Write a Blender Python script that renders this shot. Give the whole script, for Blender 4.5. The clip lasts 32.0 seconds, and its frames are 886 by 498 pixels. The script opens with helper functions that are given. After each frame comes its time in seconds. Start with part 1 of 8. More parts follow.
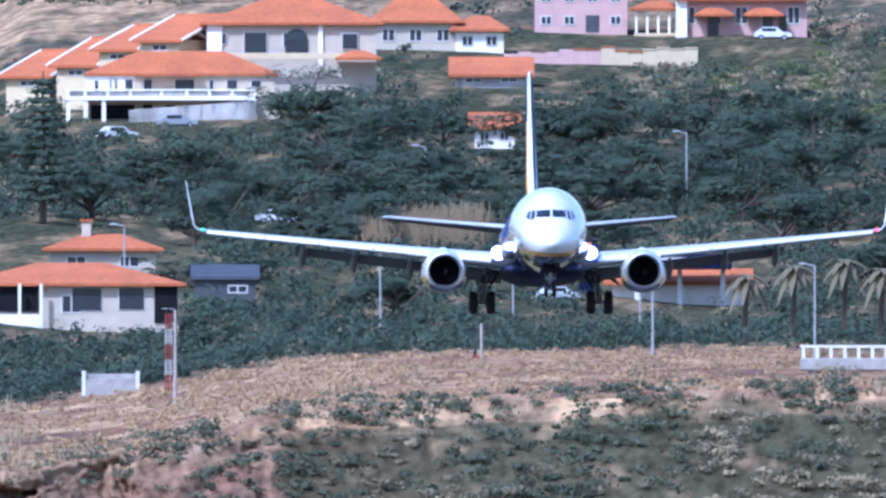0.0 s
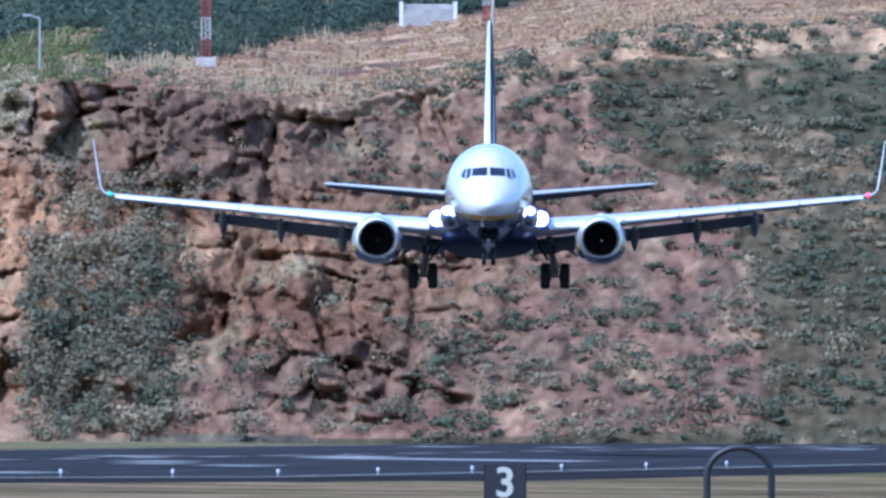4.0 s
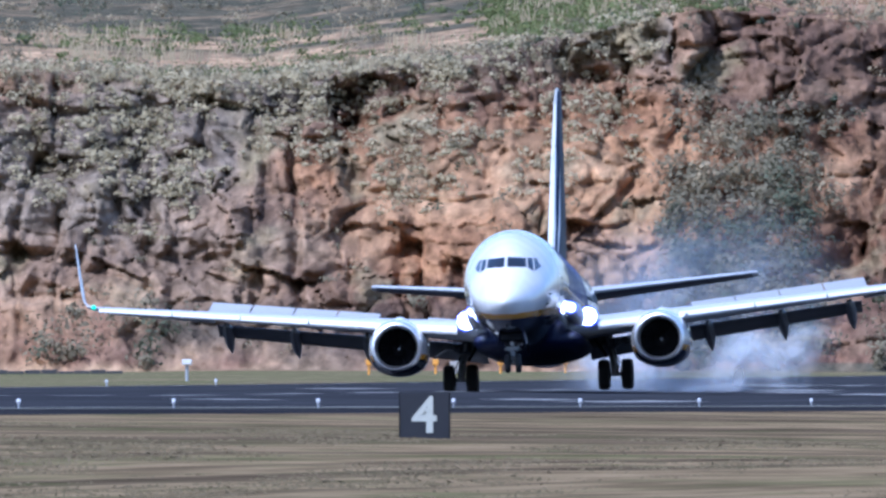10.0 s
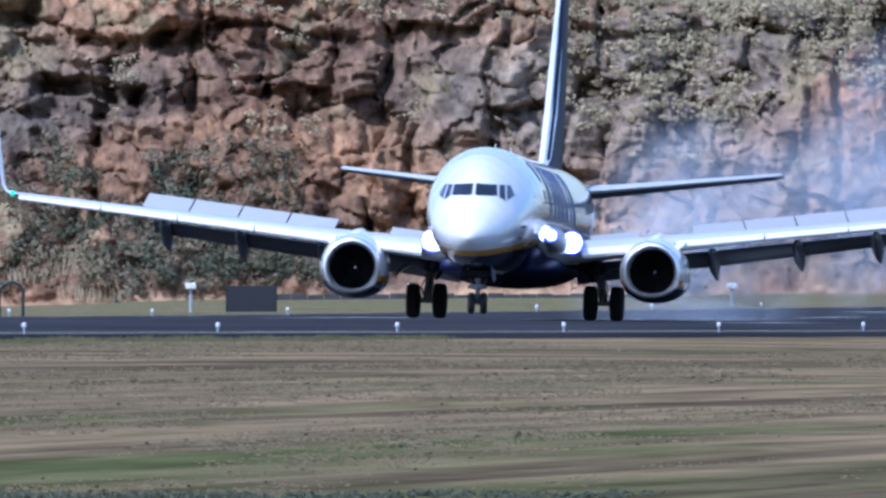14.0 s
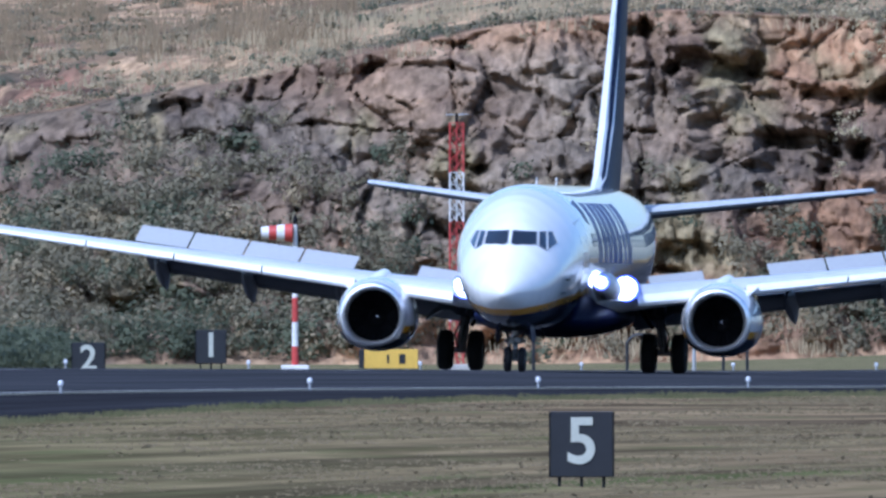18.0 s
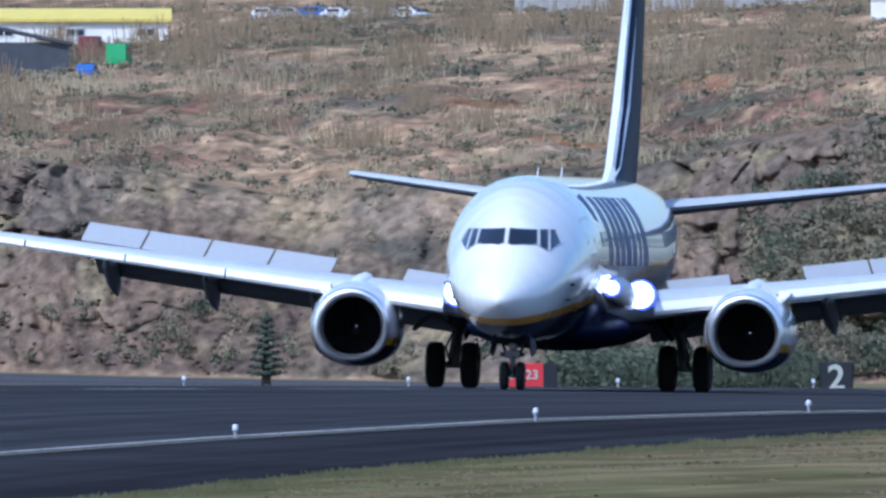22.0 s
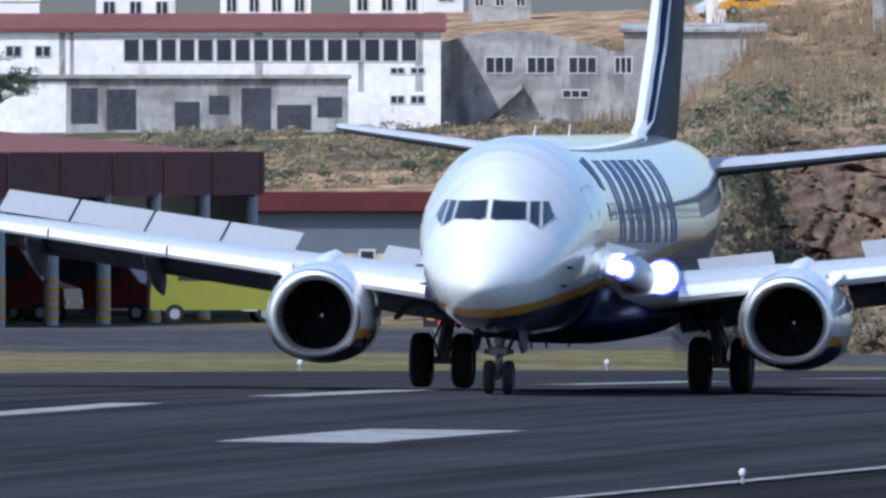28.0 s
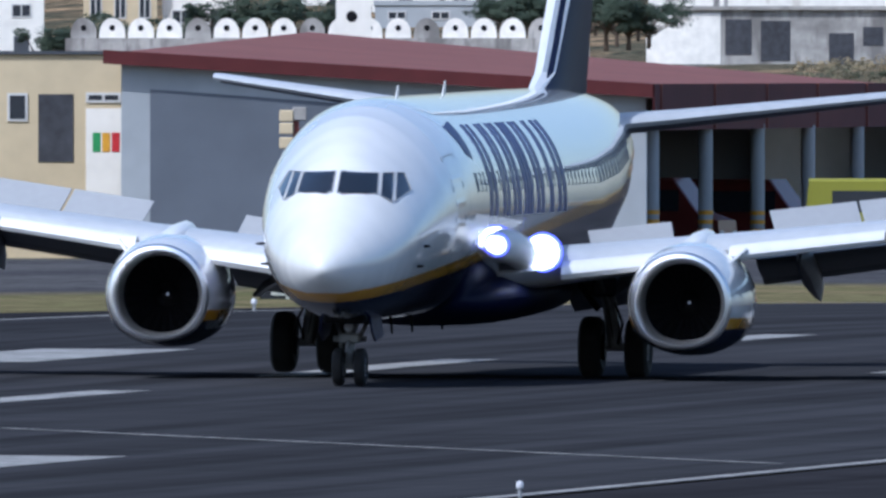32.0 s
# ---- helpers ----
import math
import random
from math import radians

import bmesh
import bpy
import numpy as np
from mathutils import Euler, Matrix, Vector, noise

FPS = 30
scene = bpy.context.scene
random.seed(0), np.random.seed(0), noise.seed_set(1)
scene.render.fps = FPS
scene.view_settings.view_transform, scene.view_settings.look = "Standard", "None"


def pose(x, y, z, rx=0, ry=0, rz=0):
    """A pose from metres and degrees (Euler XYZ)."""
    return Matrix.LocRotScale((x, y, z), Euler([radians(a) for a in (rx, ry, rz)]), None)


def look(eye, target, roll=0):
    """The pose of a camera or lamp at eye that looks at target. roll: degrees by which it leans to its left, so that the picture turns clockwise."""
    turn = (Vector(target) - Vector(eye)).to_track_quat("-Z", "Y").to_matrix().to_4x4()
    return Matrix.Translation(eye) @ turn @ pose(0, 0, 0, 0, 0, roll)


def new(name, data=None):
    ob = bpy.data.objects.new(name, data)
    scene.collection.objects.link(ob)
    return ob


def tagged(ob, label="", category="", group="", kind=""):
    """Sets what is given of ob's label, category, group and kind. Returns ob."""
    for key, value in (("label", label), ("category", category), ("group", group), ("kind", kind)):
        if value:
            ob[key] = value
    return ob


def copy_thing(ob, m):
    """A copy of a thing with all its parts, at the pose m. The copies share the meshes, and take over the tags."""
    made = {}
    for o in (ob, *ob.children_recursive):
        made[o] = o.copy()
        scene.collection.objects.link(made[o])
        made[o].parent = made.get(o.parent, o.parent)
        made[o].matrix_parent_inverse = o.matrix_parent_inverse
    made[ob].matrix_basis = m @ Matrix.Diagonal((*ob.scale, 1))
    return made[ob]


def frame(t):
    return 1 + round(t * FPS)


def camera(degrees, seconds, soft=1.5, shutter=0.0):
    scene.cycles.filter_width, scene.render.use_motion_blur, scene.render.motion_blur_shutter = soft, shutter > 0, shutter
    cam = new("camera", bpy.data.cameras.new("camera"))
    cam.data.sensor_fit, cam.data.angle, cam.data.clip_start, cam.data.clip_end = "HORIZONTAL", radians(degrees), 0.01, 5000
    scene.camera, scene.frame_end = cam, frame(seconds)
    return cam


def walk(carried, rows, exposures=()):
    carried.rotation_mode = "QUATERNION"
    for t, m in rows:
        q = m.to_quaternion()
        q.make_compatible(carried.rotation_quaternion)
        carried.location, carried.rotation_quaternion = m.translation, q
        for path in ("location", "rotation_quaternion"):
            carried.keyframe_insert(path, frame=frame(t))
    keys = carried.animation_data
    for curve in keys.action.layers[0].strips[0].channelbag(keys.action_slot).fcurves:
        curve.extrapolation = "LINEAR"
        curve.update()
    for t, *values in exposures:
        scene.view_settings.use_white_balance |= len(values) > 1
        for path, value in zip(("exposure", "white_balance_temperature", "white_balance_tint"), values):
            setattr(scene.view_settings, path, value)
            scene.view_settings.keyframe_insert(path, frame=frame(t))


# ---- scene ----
# Survey units: u is the bearing (to the right), v the angle below the eye's datum, both in units of ARC.
ARC = 1 / 107800.0
EYE = Vector((0.0, 0.0, 10.0))
U_AXIS, V_LEVEL = 7701.0, 600.0      # the runway's own direction, and the horizontal


def at(u, v, r):
    """The place at bearing u and depression v, r metres off."""
    b = (U_AXIS - u) * ARC
    return Vector((-r * math.sin(b), r * math.cos(b), EYE.z + (V_LEVEL - v) * ARC * r))


def span(u, v, x):
    """Where the bearing u meets the line x metres left of the eye, parallel to the runway."""
    b = (U_AXIS - u) * ARC
    return at(u, v, x / math.sin(b))


cam = camera(0.83348, 32.0, soft=2.8)
PAN = [
    (0, 2235.9, -310.6), (0.5, 2211.2, -303.3), (1, 2173.8, -278.6), (1.5, 2093.9, -203.4), (2, 1980.3, -82.7), (2.5, 1891.8, 26.2),
    (3, 1837.1, 103.9), (3.5, 1777.7, 218.9), (4, 1673.7, 343.2), (4.5, 1537.2, 366.3), (6.5, 1190.6, 400.4), (7, 1127.8, 406.2),
    (7.5, 1040.6, 419.5), (8, 928.1, 432.5), (8.5, 840.6, 442.0), (9, 784.0, 441.0), (9.5, 688.2, 454.0), (10, 543.2, 468.8),
    (10.5, 415.3, 469.3), (11, 278.1, 478.5), (11.5, 147.1, 491.8), (12, 38.4, 505.6), (12.5, -62.9, 529.4), (13, -173.1, 576.7),
    (13.5, -272.3, 596.0), (14, -421.7, 604.1), (14.5, -624.8, 610.1), (15, -832.3, 578.0), (15.5, -992.2, 548.6), (17.5, -1569.2, 514.6),
    (18, -1703.3, 508.5), (18.5, -1849.5, 497.7), (19, -2021.8, 481.5), (19.5, -2195.0, 467.9), (20, -2387.8, 465.5), (20.5, -2549.7, 461.2),
    (21, -2729.5, 461.8), (21.5, -2887.2, 468.5), (22, -3027.1, 473.7), (22.5, -3143.1, 470.8), (23, -3317.2, 472.4), (23.5, -3533.8, 477.8),
    (24, -3753.2, 483.1), (24.5, -3902.5, 487.2), (26.5, -4603.9, 484.9), (27, -4866.6, 485.7), (27.5, -5053.5, 492.8), (28, -5165.8, 497.8),
    (28.5, -5268.8, 503.5), (29, -5433.3, 505.5), (29.5, -5623.9, 509.4), (30, -5818.0, 520.4), (30.5, -5935.0, 534.8), (31, -6026.0, 557.0),
    (31.5, -6148.5, 584.7), (32, -6323.7, 619.0),
]
walk(cam, [(t, look(EYE, at(u, v, 2000))) for t, u, v in PAN],
     exposures=[(0.0, 0.40, 4500, 20), (2.0, 0.22, 4430, 18), (5.0, 0.34, 4470, 15), (9.0, 0.28, 4660, 19), (15.0, 0.15, 4690, 18), (19.0, 0.05, 4650, 15), (24.0, -0.06, 4800, 14), (28.0, -0.06, 5150, 13), (32.0, -0.16, 5200, 13)])

# ---- light ----
SUN_EL, SUN_AZ = radians(49), radians(216)      # azimuth clockwise from +y
world = bpy.data.worlds.new("sky")
scene.world = world
world.use_nodes = True
wn = world.node_tree.nodes
sky = wn.new("ShaderNodeTexSky")
sky.sky_type, sky.sun_disc = "NISHITA", False
sky.sun_elevation, sky.sun_rotation = SUN_EL, SUN_AZ
sky.dust_density, sky.air_density = 2.0, 1.2
wn["Background"].inputs["Strength"].default_value = 0.15
world.node_tree.links.new(sky.outputs[0], wn["Background"].inputs[0])
sun = new("sun", bpy.data.lights.new("sun", "SUN"))
sun.data.energy, sun.data.angle, sun.data.color = 3.9, radians(0.53), (1.0, 0.93, 0.82)
sun_way = Vector((math.sin(SUN_AZ) * math.cos(SUN_EL), math.cos(SUN_AZ) * math.cos(SUN_EL), math.sin(SUN_EL)))
sun.matrix_world = look(sun_way * 100, (0, 0, 0))


# ---- materials ----
def mat(name, color, rough=0.6, metal=0.0, vary=0.15, scale=4.0, bump=0.0, fine=30.0, coat=0.0, coords="Object"):
    """A painted or mineral surface with blotches at two scales and a fine relief."""
    m = bpy.data.materials.new(name)
    m.use_nodes = True
    n, l = m.node_tree.nodes, m.node_tree.links
    b = n["Principled BSDF"]
    b.inputs["Roughness"].default_value, b.inputs["Metallic"].default_value = rough, metal
    b.inputs["Coat Weight"].default_value = coat
    tc = n.new("ShaderNodeTexCoord")
    n1, n2 = n.new("ShaderNodeTexNoise"), n.new("ShaderNodeTexNoise")
    n1.inputs["Scale"].default_value, n2.inputs["Scale"].default_value = scale * 0.25, scale * 2.0
    n1.inputs["Detail"].default_value = n2.inputs["Detail"].default_value = 5
    for k in (n1, n2):
        l.new(tc.outputs[coords], k.inputs["Vector"])
    add = n.new("ShaderNodeMath")
    add.operation = "ADD"
    l.new(n1.outputs["Fac"], add.inputs[0]), l.new(n2.outputs["Fac"], add.inputs[1])
    ramp = n.new("ShaderNodeMapRange")
    ramp.inputs["From Min"].default_value, ramp.inputs["From Max"].default_value = 0.6, 1.4
    ramp.inputs["To Min"].default_value, ramp.inputs["To Max"].default_value = 1 - vary, 1 + vary
    l.new(add.outputs[0], ramp.inputs["Value"])
    mul = n.new("ShaderNodeMix")
    mul.data_type, mul.blend_type = "RGBA", "MULTIPLY"
    mul.inputs["Factor"].default_value = 1.0
    mul.inputs["A"].default_value = (*color, 1)
    l.new(ramp.outputs[0], mul.inputs["B"])
    l.new(mul.outputs["Result"], b.inputs["Base Color"])
    if bump:
        n3, bp = n.new("ShaderNodeTexNoise"), n.new("ShaderNodeBump")
        n3.inputs["Scale"].default_value = fine
        bp.inputs["Strength"].default_value, bp.inputs["Distance"].default_value = bump, 0.5 / fine
        l.new(tc.outputs[coords], n3.inputs["Vector"])
        l.new(n3.outputs["Fac"], bp.inputs["Height"]), l.new(bp.outputs[0], b.inputs["Normal"])
    return m


def glow(name, color, strength):
    m = bpy.data.materials.new(name)
    m.use_nodes = True
    b = m.node_tree.nodes["Principled BSDF"]
    b.inputs["Base Color"].default_value = (*color, 1)
    b.inputs["Emission Color"].default_value = (*color, 1)
    b.inputs["Emission Strength"].default_value = strength
    return m


def banded(name, upper, stripe, lower, base, rise, x0, x1, width=0.16, rough=0.2, power=1.0):
    """Aircraft paint: two colours parted by a stripe whose height is base + rise, climbing from x0 to x1."""
    m = bpy.data.materials.new(name)
    m.use_nodes = True
    n, l = m.node_tree.nodes, m.node_tree.links
    b = n["Principled BSDF"]
    b.inputs["Roughness"].default_value, b.inputs["Coat Weight"].default_value = rough, 1.0
    b.inputs["Coat Roughness"].default_value, b.inputs["Coat IOR"].default_value = 0.03, 1.7
    tc, sep, mr = n.new("ShaderNodeTexCoord"), n.new("ShaderNodeSeparateXYZ"), n.new("ShaderNodeMapRange")
    l.new(tc.outputs["Object"], sep.inputs[0])
    for key, val in (("From Min", x0), ("From Max", x1), ("To Min", 0.0), ("To Max", 1.0)):
        mr.inputs[key].default_value = val
    l.new(sep.outputs["X"], mr.inputs["Value"])
    pw, climb = n.new("ShaderNodeMath"), n.new("ShaderNodeMath")
    pw.operation, climb.operation = "POWER", "MULTIPLY_ADD"
    pw.inputs[1].default_value = power
    climb.inputs[1].default_value, climb.inputs[2].default_value = rise, base
    l.new(mr.outputs[0], pw.inputs[0]), l.new(pw.outputs[0], climb.inputs[0])
    d = n.new("ShaderNodeMath")
    d.operation = "SUBTRACT"
    l.new(sep.outputs["Z"], d.inputs[0]), l.new(climb.outputs[0], d.inputs[1])
    noise_n = n.new("ShaderNodeTexNoise")
    noise_n.inputs["Scale"].default_value, noise_n.inputs["Detail"].default_value = 1.5, 6
    l.new(tc.outputs["Object"], noise_n.inputs["Vector"])
    shade = n.new("ShaderNodeMapRange")
    shade.inputs["To Min"].default_value, shade.inputs["To Max"].default_value = 0.88, 1.08
    l.new(noise_n.outputs["Fac"], shade.inputs["Value"])
    out = None
    for edge, low, high in ((0.0, lower, stripe), (width, None, upper)):
        c = n.new("ShaderNodeMapRange")
        c.inputs["From Min"].default_value, c.inputs["From Max"].default_value = edge - 0.012, edge + 0.012
        l.new(d.outputs[0], c.inputs["Value"])
        mx = n.new("ShaderNodeMix")
        mx.data_type = "RGBA"
        l.new(c.outputs[0], mx.inputs["Factor"])
        if out is None:
            mx.inputs["A"].default_value = (*low, 1)
        else:
            l.new(out, mx.inputs["A"])
        mx.inputs["B"].default_value = (*high, 1)
        out = mx.outputs["Result"]
    mul = n.new("ShaderNodeMix")
    mul.data_type, mul.blend_type = "RGBA", "MULTIPLY"
    mul.inputs["Factor"].default_value = 1.0
    l.new(out, mul.inputs["A"]), l.new(shade.outputs[0], mul.inputs["B"])
    l.new(mul.outputs["Result"], b.inputs["Base Color"])
    return m


WHITE, NAVY, YELLOW = (0.80, 0.795, 0.77), (0.004, 0.007, 0.035), (0.72, 0.36, 0.03)
M_FUSE = banded("fuselage_paint", WHITE, YELLOW, NAVY, 1.50, 1.80, 19.0, -11.0, width=0.23, power=0.72)
M_NAC = banded("nacelle_paint", WHITE, YELLOW, NAVY, -0.46, 0.0, 0, 1, 0.2)
M_WHITE = mat("white_paint", WHITE, 0.3, vary=0.06, scale=2, coat=0.4)
M_WING = mat("wing_grey_paint", (0.47, 0.49, 0.51), 0.35, vary=0.1, scale=2)
M_FLAP = mat("flap_grey_paint", (0.13, 0.135, 0.15), 0.5, vary=0.12, scale=2)
M_SPOIL = mat("spoiler_paint", (0.31, 0.32, 0.33), 0.4, vary=0.06, scale=3)
M_NAVY = mat("navy_paint", NAVY, 0.5, vary=0.1, scale=2)
M_NAVY.node_tree.nodes["Principled BSDF"].inputs["Specular IOR Level"].default_value = 0.15
M_BLUE = mat("blue_paint", (0.010, 0.028, 0.14), 0.45, vary=0.1, scale=2)
M_YEL = mat("yellow_paint", YELLOW, 0.35, vary=0.1, scale=3)
M_CHROME = mat("polished_metal", (0.86, 0.87, 0.88), 0.34, 1.0, 0.08, 3)
# near-black: dark fittings, and shade painted into ducts, bays and openings
M_DARK = mat("dark_and_cavity_shade", (0.012, 0.012, 0.014), 0.7, vary=0.2)
# fan metal painted near-black for the shade inside the intake
M_FAN = mat("shaded_fan", (0.006, 0.006, 0.007), 0.6, 0.0, 0.2)
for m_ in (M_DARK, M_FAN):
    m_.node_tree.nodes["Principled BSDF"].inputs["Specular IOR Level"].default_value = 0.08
M_TYRE = mat("tyre_rubber", (0.012, 0.012, 0.013), 0.85, vary=0.2, bump=0.3)
M_STRUT = mat("gear_grey_paint", (0.20, 0.205, 0.21), 0.4, 0.2, 0.15)
M_GLASS = mat("cockpit_glass", (0.012, 0.015, 0.02), 0.06, vary=0.1, coat=1.0)
M_PORT = mat("cabin_window_grey", (0.10, 0.11, 0.13), 0.5, vary=0.1)
# glowing blue that imitates the halo of glare round the lit lamps
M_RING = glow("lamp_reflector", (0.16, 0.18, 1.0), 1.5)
M_LENS = mat("clear_lens", (0.5, 0.52, 0.55), 0.2, vary=0.05)
M_MATTE = mat("matte_white_paint", WHITE, 0.6, vary=0.08, scale=2)
M_SEAM = mat("seam_grey", (0.33, 0.34, 0.35), 0.5)
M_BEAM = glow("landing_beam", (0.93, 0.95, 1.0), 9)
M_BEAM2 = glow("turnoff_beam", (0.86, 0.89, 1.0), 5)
# near-black that puts the shade under wing and tail into the colour
M_UNDER = mat("underside_shade", (0.035, 0.04, 0.06), 0.6, vary=0.2)
M_GREENL, M_REDL = glow("green_lamp", (0.1, 0.7, 0.4), 0.8), glow("red_lamp", (1.0, 0.05, 0.08), 4)


# ---- mesh helpers ----
def obj(name, bm, material, parent=None, smooth=False):
    me = bpy.data.meshes.new(name)
    bm.normal_update()
    bm.to_mesh(me)
    bm.free()
    for k in (material if isinstance(material, (list, tuple)) else [material]):
        me.materials.append(k)
    if smooth:
        me.polygons.foreach_set("use_smooth", [True] * len(me.polygons))
        me.set_sharp_from_angle(angle=radians(40))
    ob = new(name, me)
    if parent:
        ob.parent = parent
    return ob


def part(name, bm, material, parent, label="", smooth=False):
    ob = obj(name, bm, material, parent, smooth)
    if label:
        ob["label"] = label
    return ob


def thing(name, m, label, category, group="", kind=""):
    ob = new(name)
    ob.empty_display_size = 0.3
    ob.matrix_world = m
    return tagged(ob, label, category, group, kind)


def box(bm, x0, x1, y0, y1, z0, z1, bevel=0.0, m=None):
    r = bmesh.ops.create_cube(bm, size=1.0)
    for v in r["verts"]:
        v.co = Vector((x0 + (v.co.x + 0.5) * (x1 - x0), y0 + (v.co.y + 0.5) * (y1 - y0), z0 + (v.co.z + 0.5) * (z1 - z0)))
    vs = r["verts"]
    if bevel:
        es = list({e for v in vs for e in v.link_edges})
        g = bmesh.ops.bevel(bm, geom=es, offset=bevel, segments=1, affect="EDGES")
        vs = list({v for f in g["faces"] for v in f.verts} | {v for v in vs if v.is_valid})
    if m is not None:
        bmesh.ops.transform(bm, matrix=m, verts=vs)
    return bm


def boxed(*a, **k):
    return box(bmesh.new(), *a, **k)


def loft(rings, closed=True, caps=True, bm=None):
    """A skin through rings of equal length."""
    bm = bm or bmesh.new()
    vs = [[bm.verts.new(p) for p in r] for r in rings]
    n = len(rings[0])
    for a, b in zip(vs, vs[1:]):
        for i in range(n if closed else n - 1):
            j = (i + 1) % n
            bm.faces.new((a[i], a[j], b[j], b[i]))
    if caps and closed:
        bm.faces.new(vs[0][::-1])
        bm.faces.new(vs[-1])
    bmesh.ops.recalc_face_normals(bm, faces=bm.faces)
    return bm


def lathe(profile, n=32, axis="x", bm=None, closed=False, squash=None):
    """A solid of revolution from (along, radius) pairs."""
    rings = []
    for a, r in profile:
        ring = []
        for i in range(n):
            t = 2 * math.pi * i / n
            c, s = r * math.cos(t), r * math.sin(t)
            if squash:
                s = squash(s)
            ring.append({"x": (a, c, s), "y": (c, a, s), "z": (c, s, a)}[axis])
        rings.append(ring)
    return loft(rings, True, not closed, bm)


def tube(p, q, r0, r1=None, n=10, bm=None):
    p, q = Vector(p), Vector(q)
    r1 = r0 if r1 is None else r1
    a = (q - p).normalized()
    s = a.orthogonal().normalized()
    t = a.cross(s)
    ring = lambda o, r: [o + r * (math.cos(2 * math.pi * i / n) * s + math.sin(2 * math.pi * i / n) * t) for i in range(n)]
    return loft([ring(p, r0), ring(q, r1)], True, True, bm)


def merge(*bms):
    out = bmesh.new()
    for b in bms:
        me = bpy.data.meshes.new("tmp")
        b.to_mesh(me)
        b.free()
        out.from_mesh(me)
        bpy.data.meshes.remove(me)
    return out


# ---- the airliner: x forward, y to its left, z up, origin on the ground between the main wheels ----
NOSE = 19.6
BODY = [(0.0, 2.22, 2.10, 0.06), (0.12, 2.43, 1.95, 0.27), (0.35, 2.63, 1.78, 0.49), (0.7, 2.87, 1.60, 0.72), (1.1, 3.12, 1.46, 0.92), (1.5, 3.38, 1.37, 1.08),
        (1.75, 3.57, 1.33, 1.17), (2.2, 3.92, 1.28, 1.31), (2.6, 4.17, 1.25, 1.41), (3.2, 4.46, 1.21, 1.51), (3.8, 4.70, 1.20, 1.60),
        (4.5, 4.91, 1.19, 1.69), (5.4, 5.09, 1.18, 1.78), (6.6, 5.20, 1.18, 1.85), (8.0, 5.22, 1.18, 1.88), (12.0, 5.22, 1.18, 1.88), (18.0, 5.22, 1.18, 1.88),
        (25.0, 5.22, 1.20, 1.88), (28.0, 5.22, 1.55, 1.83), (31.0, 5.20, 2.20, 1.64), (33.5, 5.14, 2.85, 1.36), (35.5, 5.05, 3.40, 1.02),
        (37.3, 4.90, 3.95, 0.62), (38.1, 4.75, 4.25, 0.30)]


def pinch(st):
    """How much narrower the upper half is than an ellipse: the brow round the flight deck."""
    return float(np.interp(st, [0.6, 1.6, 2.2, 3.4, 4.6, 6.6], [0, 0.16, 0.26, 0.24, 0.10, 0]))


def body_at(st):
    xs = [b[0] for b in BODY]
    return [float(np.interp(st, xs, [b[k] for b in BODY])) for k in (1, 2, 3)]


def skin(st, ang, out=0.0):
    """A point of the fuselage skin: station from the nose, angle from the crown (positive to the left)."""
    top, bot, hw = body_at(st)
    zc, h = (top + bot) / 2, (top - bot) / 2
    slim = 1 - pinch(st) * max(0.0, math.cos(ang)) ** 1.5
    return Vector((NOSE - st, (hw * slim + out) * math.sin(ang), zc + (h + out) * math.cos(ang)))


def nose_skin(y, z, out=0.02):
    """The point of the nose met by a line from ahead at (y, z)."""
    lo, hi = 0.0, 6.5
    for _ in range(40):
        mid = (lo + hi) / 2
        top, bot, hw = body_at(mid)
        rise = (z - (top + bot) / 2) / ((top - bot) / 2)
        inside = abs(rise) < 1 and abs(y) < hw * (1 - pinch(mid) * max(0.0, rise) ** 1.5) * math.sqrt(1 - rise * rise)
        lo, hi = (lo, mid) if inside else (mid, hi)
    return Vector((NOSE - hi + out, y, z))


def nose_patch(corners, out=0.015, n=5):
    """A pane on the nose: four corners (y, z) seen from ahead."""
    bm = bmesh.new()
    a, b, c, d = [Vector((y, z, 0)) for y, z in corners]
    g = []
    for i in range(n + 1):
        row = []
        for j in range(n + 1):
            p = a.lerp(b, i / n).lerp(d.lerp(c, i / n), j / n)
            row.append(bm.verts.new(nose_skin(p.x, p.y, out)))
        g.append(row)
    for i in range(n):
        for j in range(n):
            bm.faces.new((g[i][j], g[i + 1][j], g[i + 1][j + 1], g[i][j + 1]))
    bmesh.ops.recalc_face_normals(bm, faces=bm.faces)
    if sum((f.normal.x for f in bm.faces)) < 0:
        bmesh.ops.reverse_faces(bm, faces=bm.faces)
    r = bmesh.ops.extrude_face_region(bm, geom=bm.faces[:])
    bmesh.ops.translate(bm, vec=(-0.05, 0, 0), verts=[v for v in r["geom"] if isinstance(v, bmesh.types.BMVert)])
    bmesh.ops.recalc_face_normals(bm, faces=bm.faces)
    return bm


